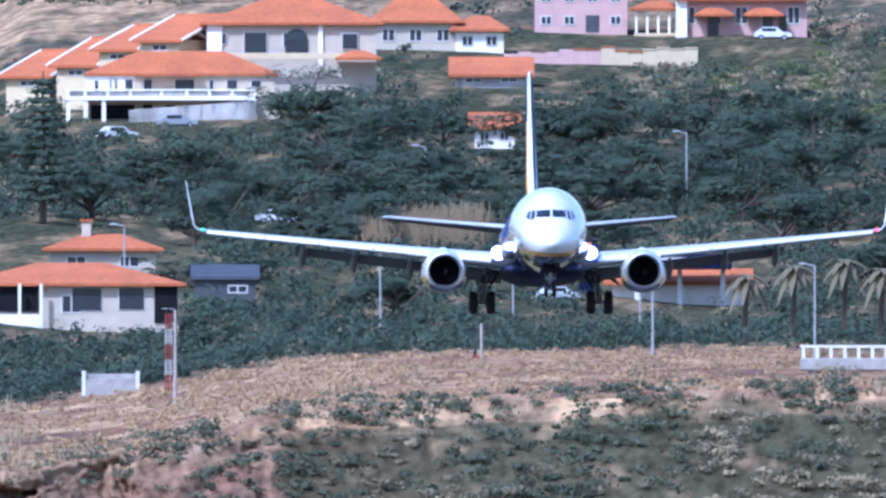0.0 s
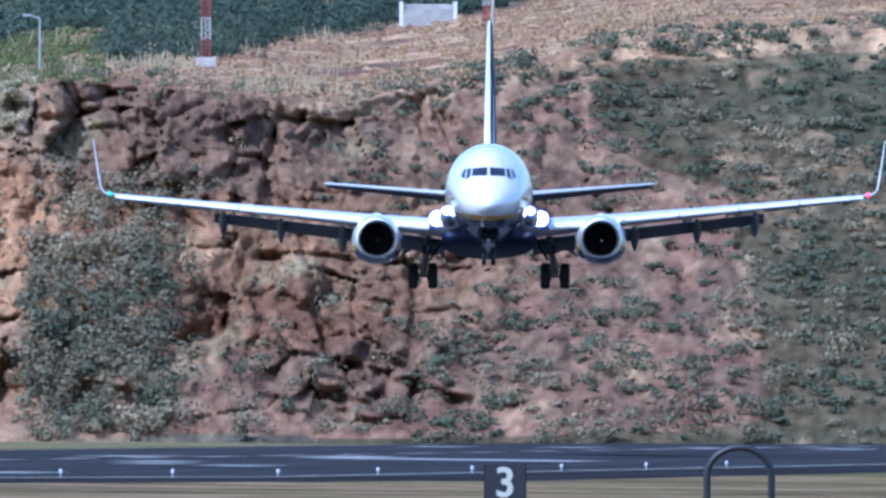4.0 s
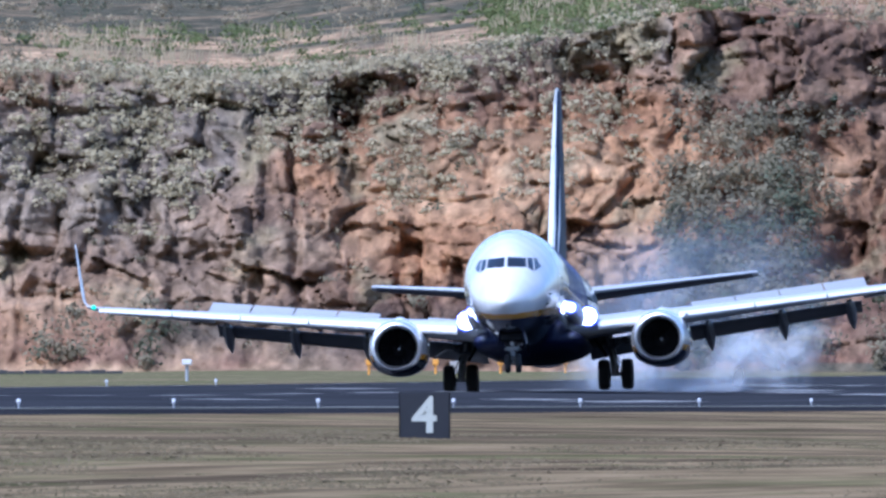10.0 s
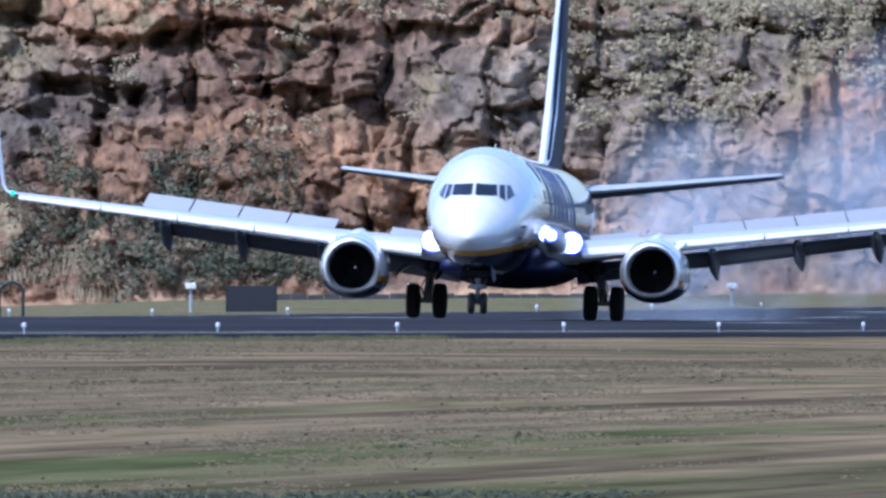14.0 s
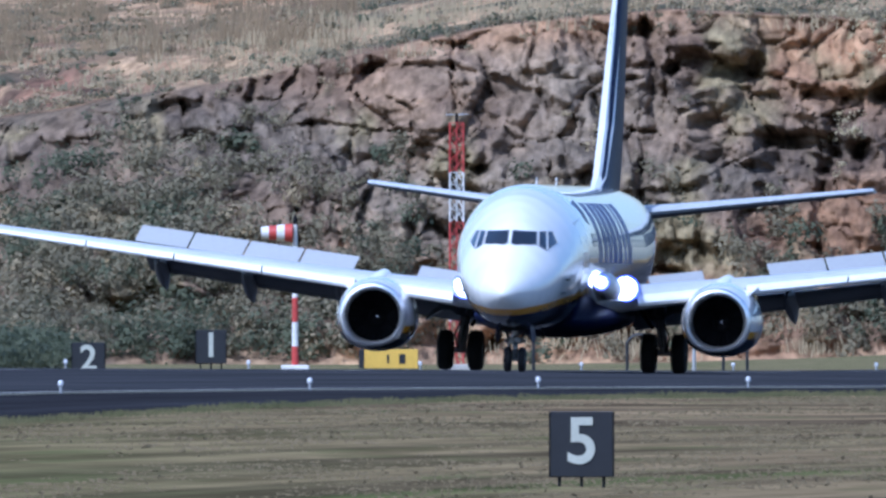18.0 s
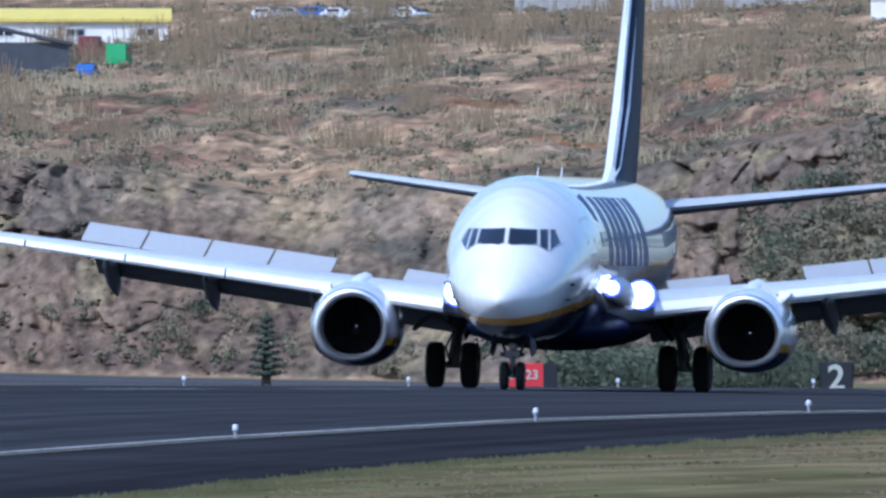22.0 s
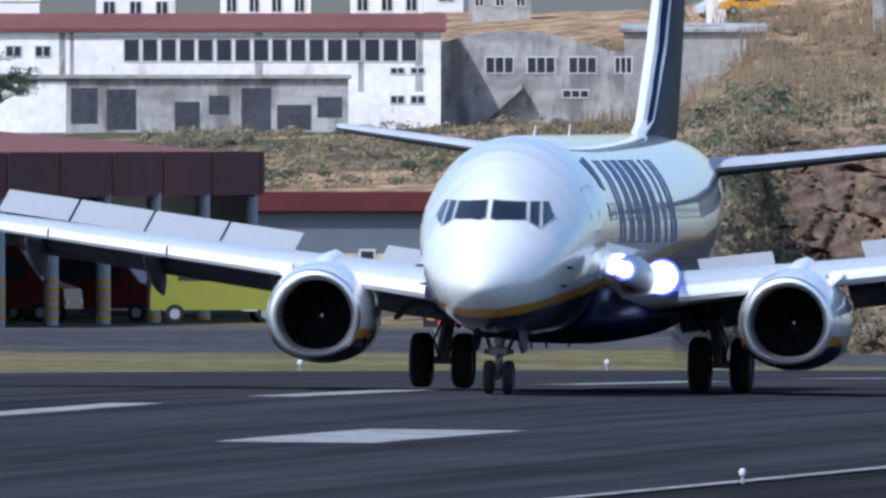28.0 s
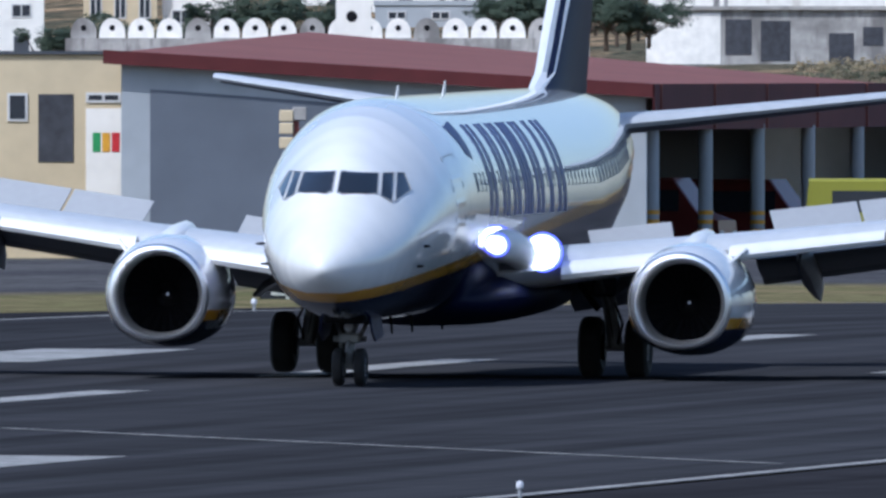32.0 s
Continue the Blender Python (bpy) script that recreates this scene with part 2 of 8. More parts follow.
def side_patch(corners, out=0.012, n=4, m=4):
    """A panel on the fuselage's side: four corners (station, angle)."""
    bm = bmesh.new()
    (s0, a0), (s1, a1), (s2, a2), (s3, a3) = corners
    g = []
    for i in range(n + 1):
        row = []
        for j in range(m + 1):
            f, k = i / n, j / m
            st = (s0 + (s1 - s0) * f) * (1 - k) + (s3 + (s2 - s3) * f) * k
            an = (a0 + (a1 - a0) * f) * (1 - k) + (a3 + (a2 - a3) * f) * k
            row.append((skin(st, an, out), skin(st, an, -0.03)))
        g.append([(bm.verts.new(p), bm.verts.new(q)) for p, q in row])
    for i in range(n):
        for j in range(m):
            for k in (0, 1):
                bm.faces.new((g[i][j][k], g[i + 1][j][k], g[i + 1][j + 1][k], g[i][j + 1][k]))
    rim = [g[i][0] for i in range(n + 1)] + [g[n][j] for j in range(1, m + 1)] + [g[i][m] for i in range(n - 1, -1, -1)] + [g[0][j] for j in range(m - 1, 0, -1)]
    for p, q in zip(rim, rim[1:] + rim[:1]):
        bm.faces.new((p[0], q[0], q[1], p[1]))
    bmesh.ops.recalc_face_normals(bm, faces=bm.faces)
    return bm


def foil(chord, thick, n=9):
    """An aerofoil outline: (back from the leading edge, up) pairs."""
    xs = [0.5 - 0.5 * math.cos(math.pi * i / n) for i in range(n + 1)]
    t = lambda x: 5 * thick * (0.2969 * math.sqrt(x) - 0.126 * x - 0.3516 * x * x + 0.2843 * x ** 3 - 0.1015 * x ** 4)
    up = [(x * chord, (t(x) + 0.02 * math.sin(math.pi * x)) * chord) for x in xs]
    dn = [(x * chord, (-t(x) + 0.02 * math.sin(math.pi * x)) * chord) for x in xs[1:-1]]
    return up + dn[::-1]


def wing_at(y):
    """Leading-edge station, trailing-edge station, height of the wing at span y."""
    le = np.interp(y, [0, 1.8, 4.8, 16.45], [12.6, 13.55, 15.15, 21.1])
    te = np.interp(y, [0, 1.8, 5.6, 16.45], [20.4, 20.5, 20.7, 22.7])
    return float(le), float(te), 1.95 + 0.125 * max(0.0, y - 1.5)


def wing(s):
    rings = []
    for y in (0.6, 1.8, 3.2, 4.8, 6.5, 9, 11.5, 14, 15.6, 16.45):
        le, te, z = wing_at(y)
        rings.append([(NOSE - le - a, s * y, z + b - 0.02 * a) for a, b in foil((te - le) * 0.86, 0.135 - 0.003 * y)])
    return loft(rings)


def slat(s, y0, y1):
    rings = []
    for k in range(5):
        y = y0 + (y1 - y0) * k / 4
        le, te, z = wing_at(y)
        c = (te - le) * 0.13 + 0.25
        rings.append([(NOSE - le + 0.32 - a * 1.0, s * y, z - 0.13 + b * 1.0 + 0.16 * a) for a, b in foil(c, 0.30, 6)])
    return loft(rings)


def flap(s, y0, y1, droop=34, back=0.0, part_chord=0.22):
    rings = []
    for k in range(4):
        y = y0 + (y1 - y0) * k / 3
        le, te, z = wing_at(y)
        c = (te - le) * part_chord
        d = radians(droop)
        rings.append([(NOSE - te + c * 0.62 - back - (a * math.cos(d) + b * math.sin(d)), s * y, z - 0.22 - back * 0.5 - a * math.sin(d) + b * math.cos(d)) for a, b in foil(c, 0.14, 6)])
    return loft(rings)


def fairing(s, y):
    """A flap-track fairing, hung below the trailing edge."""
    le, te, z = wing_at(y)
    rings = []
    for f, r in ((0, 0.03), (0.15, 0.13), (0.35, 0.19), (0.6, 0.2), (0.8, 0.14), (1.0, 0.03)):
        x = NOSE - te + 1.6 - 3.2 * f
        zc = z - 0.33 - 1.05 * max(0, f - 0.25) ** 1.2
        rings.append([(x, s * y + r * math.cos(t), zc + 1.5 * r * math.sin(t)) for t in [2 * math.pi * i / 10 for i in range(10)]])
    return loft(rings)


def winglet(s):
    rings = []
    for y, z, x, c in ((16.45, 0, 0, 1.45), (16.66, 0.07, 0.2, 1.35), (16.82, 0.28, 0.45, 1.25), (16.92, 0.8, 0.85, 1.05), (17.04, 1.6, 1.4, 0.8), (17.17, 2.5, 2.0, 0.5)):
        le, te, zz = wing_at(16.45)
        nz = min(1.0, z / 0.5)
        rings.append([(NOSE - le - x - a, s * (y - b * nz), zz + z + b * (1 - nz) - 0.02 * a) for a, b in foil(c, 0.09, 6)])
    return loft(rings)


def spoiler(y0, y1, s):
    """A panel hinged at its front edge; its own y axis runs along the hinge."""
    hinge = lambda y: (lambda le, te, z: Vector((NOSE - le - (te - le) * 0.64, s * y, z + 0.19)))(*wing_at(y))
    a, b = (hinge(y0), hinge(y1)) if s > 0 else (hinge(y1), hinge(y0))
    ay = (b - a).normalized()
    ax = ay.cross(Vector((0, 0, 1))).normalized()
    m = Matrix.Translation((a + b) / 2) @ Matrix((ax, ay, ax.cross(ay))).transposed().to_4x4()
    w = (b - a).length / 2
    bm = boxed(-0.64, 0.0, -w, w, -0.03, 0.0, 0.008)
    return bm, m


def build_wheel(name, parent, x, y, r, w):
    prof = [(-w * 0.36, r * 0.52), (-w * 0.5, r * 0.66), (-w * 0.5, r * 0.84), (-w * 0.36, r * 0.97), (-w * 0.12, r), (w * 0.12, r), (w * 0.36, r * 0.97),
            (w * 0.5, r * 0.84), (w * 0.5, r * 0.66), (w * 0.36, r * 0.52)]
    wheel = part(name, lathe(prof, 28, "y"), M_TYRE, parent, smooth=True)
    wheel.location = (x, y, r)
    hub = [(-w * 0.40, 0.04), (-w * 0.34, r * 0.3), (-w * 0.38, r * 0.53), (w * 0.38, r * 0.53), (w * 0.34, r * 0.3), (w * 0.40, 0.04)]
    part("rim", lathe(hub, 20, "y"), M_STRUT, wheel, smooth=True)
    return wheel


def build_engine(parent, s):
    flat = lambda z: z if z > -0.6 else -0.6 + (z + 0.6) * 0.72
    eng = part("engine", lathe([(0.42, 0.945), (0.2, 1.0), (-0.3, 1.075), (-1.2, 1.13), (-2.2, 1.08), (-3.0, 0.92), (-3.5, 0.80), (-3.45, 0.72), (-2.0, 0.7)], 44, "x", closed=True, squash=flat), M_NAC, parent, "white engine nacelle with a yellow band and navy belly", smooth=True)
    eng.location = (5.6, s * 4.83, 1.47)
    part("intake_lip", lathe([(-0.25, 0.735), (0.05, 0.725), (0.3, 0.74), (0.45, 0.775), (0.525, 0.84), (0.505, 0.905), (0.42, 0.945)], 44, "x", closed=True, squash=flat), M_CHROME, eng, "polished bare-metal intake ring", smooth=True)
    # duct, disc and fan hold the intake's shade in their colour
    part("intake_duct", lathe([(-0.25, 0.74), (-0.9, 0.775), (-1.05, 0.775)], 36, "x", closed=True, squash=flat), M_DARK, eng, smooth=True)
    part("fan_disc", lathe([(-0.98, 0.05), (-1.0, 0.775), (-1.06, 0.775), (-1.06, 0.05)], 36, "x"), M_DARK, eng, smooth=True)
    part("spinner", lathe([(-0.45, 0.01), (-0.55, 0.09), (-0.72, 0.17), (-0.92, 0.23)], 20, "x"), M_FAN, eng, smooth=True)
    part("spiral_mark", boxed(-0.50, -0.47, 0.03, 0.07, -0.02, 0.03), M_WING, eng, "pale mark on the spinner")
    bm = bmesh.new()
    q = [(-0.9, 0.2, 0.03), (-0.96, 0.2, -0.03), (-0.98, 0.765, -0.05), (-0.86, 0.765, 0.07)]
    bm.faces.new([bm.verts.new(p) for p in q])
    r = bmesh.ops.extrude_face_region(bm, geom=bm.faces[:])
    bmesh.ops.translate(bm, vec=(-0.012, 0, 0), verts=[v for v in r["geom"] if isinstance(v, bmesh.types.BMVert)])
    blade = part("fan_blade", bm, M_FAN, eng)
    for k in range(1, 24):
        more = new("fan_blade", blade.data)
        more.parent = eng
        more.rotation_euler.x = 2 * math.pi * k / 24
    part("exhaust_cone", lathe([(-3.0, 0.62), (-4.0, 0.5), (-4.6, 0.36), (-4.6, 0.28), (-5.4, 0.03)], 24, "x"), M_STRUT, eng, smooth=True)
    rings = []
    for x, z, w, h in ((-0.6, 1.0, 0.06, 0.05), (-1.2, 1.05, 0.22, 0.16), (-2.2, 1.06, 0.26, 0.28), (-3.2, 1.0, 0.26, 0.42), (-4.6, 0.75, 0.18, 0.3), (-6.0, 0.7, 0.04, 0.1)):
        rings.append([(x, w * math.cos(t), z + h * math.sin(t) * 0.8) for t in [2 * math.pi * i / 12 for i in range(12)]])
    part("pylon", loft(rings), M_WHITE, eng, smooth=True)
    for side in (1, -1):
        bm = bmesh.new()
        q = [(-0.75, side * 0.72, 0.74), (-1.55, side * 0.72, 0.74), (-1.55, side * 0.98, 1.02), (-1.2, side * 0.96, 1.0)]
        bm.faces.new([bm.verts.new(p) for p in q])
        r = bmesh.ops.extrude_face_region(bm, geom=bm.faces[:])
        bmesh.ops.translate(bm, vec=(0, side * 0.03, -0.03), verts=[v for v in r["geom"] if isinstance(v, bmesh.types.BMVert)])
        bmesh.ops.recalc_face_normals(bm, faces=bm.faces)
        part("chine", bm, M_WHITE, eng)
    return eng


def build_gear(parent, s):
    leg = part("main_gear", tube((0, s * 2.86, 0.56), (0.1, s * 2.62, 2.3), 0.145), M_STRUT, parent, "grey landing gear leg", smooth=True)
    part("axle", tube((0, s * 2.40, 0.565), (0, s * 3.32, 0.565), 0.08), M_STRUT, leg)
    part("torque_link", merge(tube((-0.05, s * 2.86, 0.62), (-0.42, s * 2.8, 0.95), 0.05), tube((-0.42, s * 2.8, 0.95), (0, s * 2.76, 1.3), 0.05)), M_STRUT, leg)
    part("side_brace", tube((0.05, s * 2.74, 1.4), (0.1, s * 1.5, 2.2), 0.06), M_STRUT, leg)
    part("drag_brace", tube((0.05, s * 2.8, 1.15), (0.9, s * 2.5, 2.2), 0.05), M_STRUT, leg)
    arc = [(2.95, 1.68), (3.14, 1.82), (3.40, 1.82), (3.64, 1.68), (3.84, 1.44)]
    part("gear_door", loft([[(x, s * y, z) for y, z in arc] + [(x, s * (y - 0.02), z - 0.14 + 0.08 * (y > 3.8)) for y, z in arc[::-1]] for x in (-0.35, 0.45)]), M_FLAP, leg, "curved dark gear door plate", smooth=True)
    # dark box added for the shade inside the wheel well
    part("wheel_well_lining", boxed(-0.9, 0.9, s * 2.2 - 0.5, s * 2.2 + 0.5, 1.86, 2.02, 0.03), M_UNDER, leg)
    for y in (2.62, 3.10):
        part("brake", lathe([(s * y - 0.06, 0.05), (s * y - 0.05, 0.24), (s * y + 0.05, 0.24), (s * y + 0.06, 0.05)], 16, "y"), M_DARK, leg).location = (0, 0, 0.565)
    # trunnion beam, its colour darkened for the shade below the wing
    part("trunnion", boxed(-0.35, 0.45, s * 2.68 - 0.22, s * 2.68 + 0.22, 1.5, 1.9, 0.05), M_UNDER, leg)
    part("brake_hose", merge(tube((0.12, s * 2.92, 0.62), (0.22, s * 3.02, 1.0), 0.025, n=6), tube((0.22, s * 3.02, 1.0), (0.12, s * 2.85, 1.4), 0.025, n=6)), M_DARK, leg)
    part("actuator", tube((0.16, s * 2.55, 1.25), (0.5, s * 2.05, 2.0), 0.06, n=8), M_DARK, leg)
    part("hydraulic_line", merge(tube((0.13, s * 2.84, 0.7), (0.2, s * 2.7, 1.5), 0.02, n=6), tube((0.2, s * 2.7, 1.5), (0.15, s * 2.6, 2.1), 0.02, n=6)), M_DARK, leg)
    for y in (2.43, 3.29):
        build_wheel("wheel", parent, 0, s * y, 0.565, 0.42)


# the lettering as plain upright bars: offset and width of each
BARS = [((0.0, 0.42), (0.72, 0.36)), ((0.25, 0.38), (0.85, 0.30)), ((0.10, 0.34), (0.66, 0.44)), ((0.0, 0.36), (0.50, 0.26), (0.90, 0.32)), ((0.12, 0.36), (0.72, 0.40)), ((0.36, 0.46),), ((-0.1, 0.42), (0.62, 0.40))]


def build_airliner():
    plane = thing("airliner", Matrix(), "white twin-jet airliner with navy belly and yellow stripe, gear down", "airplane")
    sts = sorted({b[0] for b in BODY} | set(np.arange(0.05, 6.5, 0.15).round(3).tolist()))
    part("fuselage", loft([[skin(st, 2 * math.pi * i / 64) for i in range(64)] for st in sts]), M_FUSE, plane, "white fuselage, navy belly under a yellow stripe", smooth=True)
    rings = []
    for st, w, z0, z1 in ((11.2, 0.3, 1.3, 1.6), (12.2, 1.5, 1.08, 1.9), (13.5, 1.98, 0.98, 2.12), (17, 2.1, 0.95, 2.2), (20.5, 2.0, 1.0, 2.2), (22.5, 1.2, 1.15, 1.7), (23.5, 0.3, 1.25, 1.5)):
        rings.append([(NOSE - st, w * math.cos(t), (z0 + z1) / 2 + (z1 - z0) / 2 * math.sin(t)) for t in [2 * math.pi * i / 28 for i in range(28)]])
    part("wing_fairing", loft(rings), M_NAVY, plane, "dark blue belly fairing", smooth=True)
    for s in (1, -1):
        rings = []
        for st, y, z, w, h in ((10.72, 1.74, 2.50, 0.20, 0.22), (11.1, 1.76, 2.50, 0.26, 0.28), (12.0, 1.84, 2.48, 0.30, 0.32), (12.8, 1.86, 2.42, 0.30, 0.31), (13.6, 1.86, 2.34, 0.29, 0.30), (15.0, 1.95, 2.3, 0.42, 0.34)):
            rings.append([(NOSE - st, s * (y + w * math.cos(t)), z + h * math.sin(t)) for t in [2 * math.pi * i / 16 for i in range(16)]])
        part("wing_root_glove", loft(rings), M_MATTE, plane, "white swelling ahead of the wing root", smooth=True)
    # cockpit panes
    for s in (1, -1):
        for c in (((0.045, 3.55), (0.74, 3.53), (0.69, 3.90), (0.045, 3.93)), ((0.79, 3.50), (0.99, 3.38), (0.91, 3.91), (0.74, 3.90)), ((1.03, 3.40), (1.22, 3.60), (1.06, 3.90), (0.95, 3.91))):
            pane = part("cockpit_window", nose_patch([(s * y, z) for y, z in c]), M_GLASS, plane, "dark glass cockpit window", smooth=True)
            ring = [nose_skin(s * y, z, 0.03) for y, z in c]
            part("window_seal", merge(*[tube(ring[k], ring[(k + 1) % 4], 0.013, n=5) for k in range(4)]), M_SEAM, pane)
        part("wiper", tube(nose_skin(s * 0.12, 3.53, 0.04), nose_skin(s * 0.6, 3.54, 0.04), 0.014, n=5), M_DARK, plane)
        for st, ang in ((3.0, 1.95), (3.1, 1.72)):
            p = skin(st, s * ang)
            part("pitot_probe", tube(p, p + Vector((0.12, s * 0.12, 0)), 0.03, 0.015, 6), M_DARK, plane)
    # cabin windows, doors and livery on both sides
    for s in (1, -1):
        shape = None
        for k in range(46):
            st = 7.6 + k * 0.508
            if shape is None or k > 33:
                w = part("cabin_window", side_patch([(st, s * 1.23), (st + 0.25, s * 1.23), (st + 0.25, s * 1.41), (st, s * 1.41)], 0.008, 1, 2), M_PORT, plane)
                shape = shape or w.data
            else:
                w = new("cabin_window", shape)
                w.parent = plane
                w.location.x = -k * 0.508
        for st, a0, a1 in ((5.3, 1.02, 1.92), (31.3, 1.0, 1.85)):
            d = part("door", side_patch([(st, s * a0), (st + 0.86, s * a0), (st + 0.86, s * a1), (st, s * a1)], 0.006), M_FUSE, plane)
            for c in ([(st - 0.03, a0), (st, a0), (st, a1), (st - 0.03, a1)], [(st + 0.86, a0), (st + 0.89, a0), (st + 0.89, a1), (st + 0.86, a1)],
                      [(st, a0 - 0.015), (st + 0.86, a0 - 0.015), (st + 0.86, a0), (st, a0)], [(st, a1), (st + 0.86, a1), (st + 0.86, a1 + 0.015), (st, a1 + 0.015)]):
                part("door_seam", side_patch([(q, s * a) for q, a in c], 0.009, 2, 3), M_SEAM, d)
        # the operator's mark: plain slanted bars
        for k in range(7):
            st = 9.3 + k * 1.62
            for q, wide in BARS[k]:
                a, b, lo, hi, lean = st + q, st + q + wide, 0.72, 1.64, 0.16
                part("livery_bar", side_patch([(a + lean, s * lo), (b + lean, s * lo), (b - lean, s * hi), (a - lean, s * hi)], 0.011, 2, 8), M_BLUE, plane, "plain blue bar of the fuselage lettering")
        part("livery_emblem", side_patch([(7.2, s * 0.72), (8.4, s * 0.66), (8.1, s * 1.10), (7.6, s * 1.05)], 0.011, 3, 6), M_BLUE, plane, "blue emblem shape")
    # wings
    for s in (1, -1):
        w = part("wing", wing(s), M_WING, plane, "light grey swept wing", smooth=True)
        for y0, y1 in ((2.6, 4.3), (5.5, 8.2), (8.25, 10.8), (10.85, 13.4), (13.45, 16.2)):
            part("slat", slat(s, y0, y1), M_WHITE, w, "pale extended leading-edge slat", smooth=True)
        for y0, y1, d in ((1.9, 4.4, 22), (5.4, 11.9, 20)):
            part("flap", flap(s, y0, y1, d), M_FLAP, w, "lowered trailing-edge flap", smooth=True)
            part("aft_flap", flap(s, y0, y1, d + 12, 0.42, 0.10), M_FLAP, w, smooth=True)
        part("aileron", flap(s, 12.0, 15.9, 2, -0.25, 0.24), M_WING, w, smooth=True)
        for y in (6.3, 9.0, 11.5):
            part("flap_fairing", fairing(s, y), M_FLAP, w, "canoe-shaped flap fairing", smooth=True)
        part("winglet", winglet(s), M_WHITE, w, "upturned white winglet", smooth=True)
        le, te, z = wing_at(16.4)
        part("position_lamp", lathe([(0, 0.09), (0.06, 0.07), (0.1, 0.01)], 10, "x"), M_REDL if s > 0 else M_GREENL, w, "red navigation lamp" if s > 0 else "green navigation lamp").location = (NOSE - le + 0.35, s * 16.4, z)
        # lenses drawn wide, each with an added glowing ring for its glare
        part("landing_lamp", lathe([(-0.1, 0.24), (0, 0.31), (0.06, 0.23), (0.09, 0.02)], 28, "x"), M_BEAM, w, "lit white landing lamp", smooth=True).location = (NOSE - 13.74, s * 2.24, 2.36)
        part("lamp_reflector", lathe([(-0.12, 0.24), (-0.02, 0.315), (-0.01, 0.36), (-0.14, 0.37)], 28, "x"), M_RING, w, "blue ring painting the glare round the landing lamp", smooth=True).location = (NOSE - 13.74, s * 2.24, 2.36)
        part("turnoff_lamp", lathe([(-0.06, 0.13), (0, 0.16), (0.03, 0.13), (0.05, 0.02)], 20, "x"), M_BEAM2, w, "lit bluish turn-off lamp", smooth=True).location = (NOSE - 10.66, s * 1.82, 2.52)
        part("lamp_reflector", lathe([(-0.12, 0.11), (-0.02, 0.165), (-0.012, 0.21), (-0.08, 0.22)], 20, "x"), M_RING, w, "blue ring painting the glare round the turn-off lamp", smooth=True).location = (NOSE - 10.66, s * 1.82, 2.52)
        build_engine(plane, s)
        build_gear(plane, s)
        # tailplane
        rings = []
        for y, le, te, z in ((0.4, 33.2, 37.4, 4.45), (2.0, 34.3, 37.7, 4.62), (4.5, 35.9, 38.4, 4.92), (7.0, 37.5, 39.2, 5.22), (7.18, 37.8, 39.2, 5.24)):
            rings.append([(NOSE - le - a, s * y, z + b - 0.035 * a) for a, b in foil(te - le, 0.1)])
        tp = part("tailplane", loft(rings), M_WING, plane, "grey horizontal tailplane", smooth=True)
        # dark sheet below the grey tailplane, painting its shaded side
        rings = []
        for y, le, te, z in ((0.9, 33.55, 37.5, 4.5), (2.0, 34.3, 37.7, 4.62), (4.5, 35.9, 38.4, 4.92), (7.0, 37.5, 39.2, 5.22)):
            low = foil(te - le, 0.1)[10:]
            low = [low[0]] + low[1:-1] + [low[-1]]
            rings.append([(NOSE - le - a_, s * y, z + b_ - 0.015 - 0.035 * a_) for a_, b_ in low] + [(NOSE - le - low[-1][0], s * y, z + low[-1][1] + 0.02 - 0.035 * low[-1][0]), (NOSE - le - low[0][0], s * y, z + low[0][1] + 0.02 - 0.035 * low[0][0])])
        part("tailplane_underside", loft(rings), M_UNDER, tp, "underside of the tailplane, darkened for shade")
    # fin with its dorsal fillet
    rings = []
    for z, le, te, t in ((4.9, 28.3, 36.9, 0.045), (5.5, 30.6, 37.0, 0.075), (7.0, 32.6, 37.5, 0.095), (9.5, 34.7, 38.3, 0.095), (12.0, 36.9, 39.1, 0.09), (12.3, 37.4, 39.1, 0.08)):
        rings.append([(NOSE - le - a, b, z) for a, b in foil(te - le, t)])
    fin = part("fin", loft(rings), M_NAVY, plane, "navy tail fin with a pale leading edge", smooth=True)
    rings = []
    for z, le, t in ((4.95, 28.2, 0.10), (5.5, 30.52, 0.17), (7.0, 32.52, 0.19), (9.5, 34.62, 0.15), (12.0, 36.82, 0.10), (12.35, 37.3, 0.06)):
        rings.append([(NOSE - le, 0, z)] + [(NOSE - le - 0.5, t * q, z) for q in (1.1, -1.2)])
    part("fin_leading_edge", loft(rings), M_WHITE, fin, "pale fin leading edge")
    for s in (1, -1):
        rings = []
        for z, le, w in ((5.6, 32.6, 0.20), (6.6, 33.9, 0.22), (7.6, 34.9, 0.19), (8.8, 35.8, 0.16), (9.8, 36.6, 0.13)):
            rings.append([(NOSE - le, s * w, z), (NOSE - le - 0.75, s * (w + 0.04), z + 0.1), (NOSE - le - 0.75, s * 0.05, z + 0.1), (NOSE - le, s * 0.05, z)])
        part("fin_emblem", loft(rings), M_YEL, fin, "yellow curved fin emblem")
    # nose gear
    leg = part("nose_gear", tube((15.45, 0, 0.35), (15.4, 0, 1.35), 0.085), M_STRUT, plane, "grey nose gear leg", smooth=True)
    part("axle", tube((15.45, -0.3, 0.345), (15.45, 0.3, 0.345), 0.05), M_STRUT, leg)
    part("drag_strut", tube((15.45, 0, 0.75), (14.3, 0, 1.3), 0.05), M_STRUT, leg)
    part("steering_collar", merge(boxed(15.3, 15.62, -0.2, 0.2, 0.78, 0.96, 0.03), tube((15.5, -0.3, 0.86), (15.5, 0.3, 0.86), 0.055, n=8)), M_STRUT, leg)
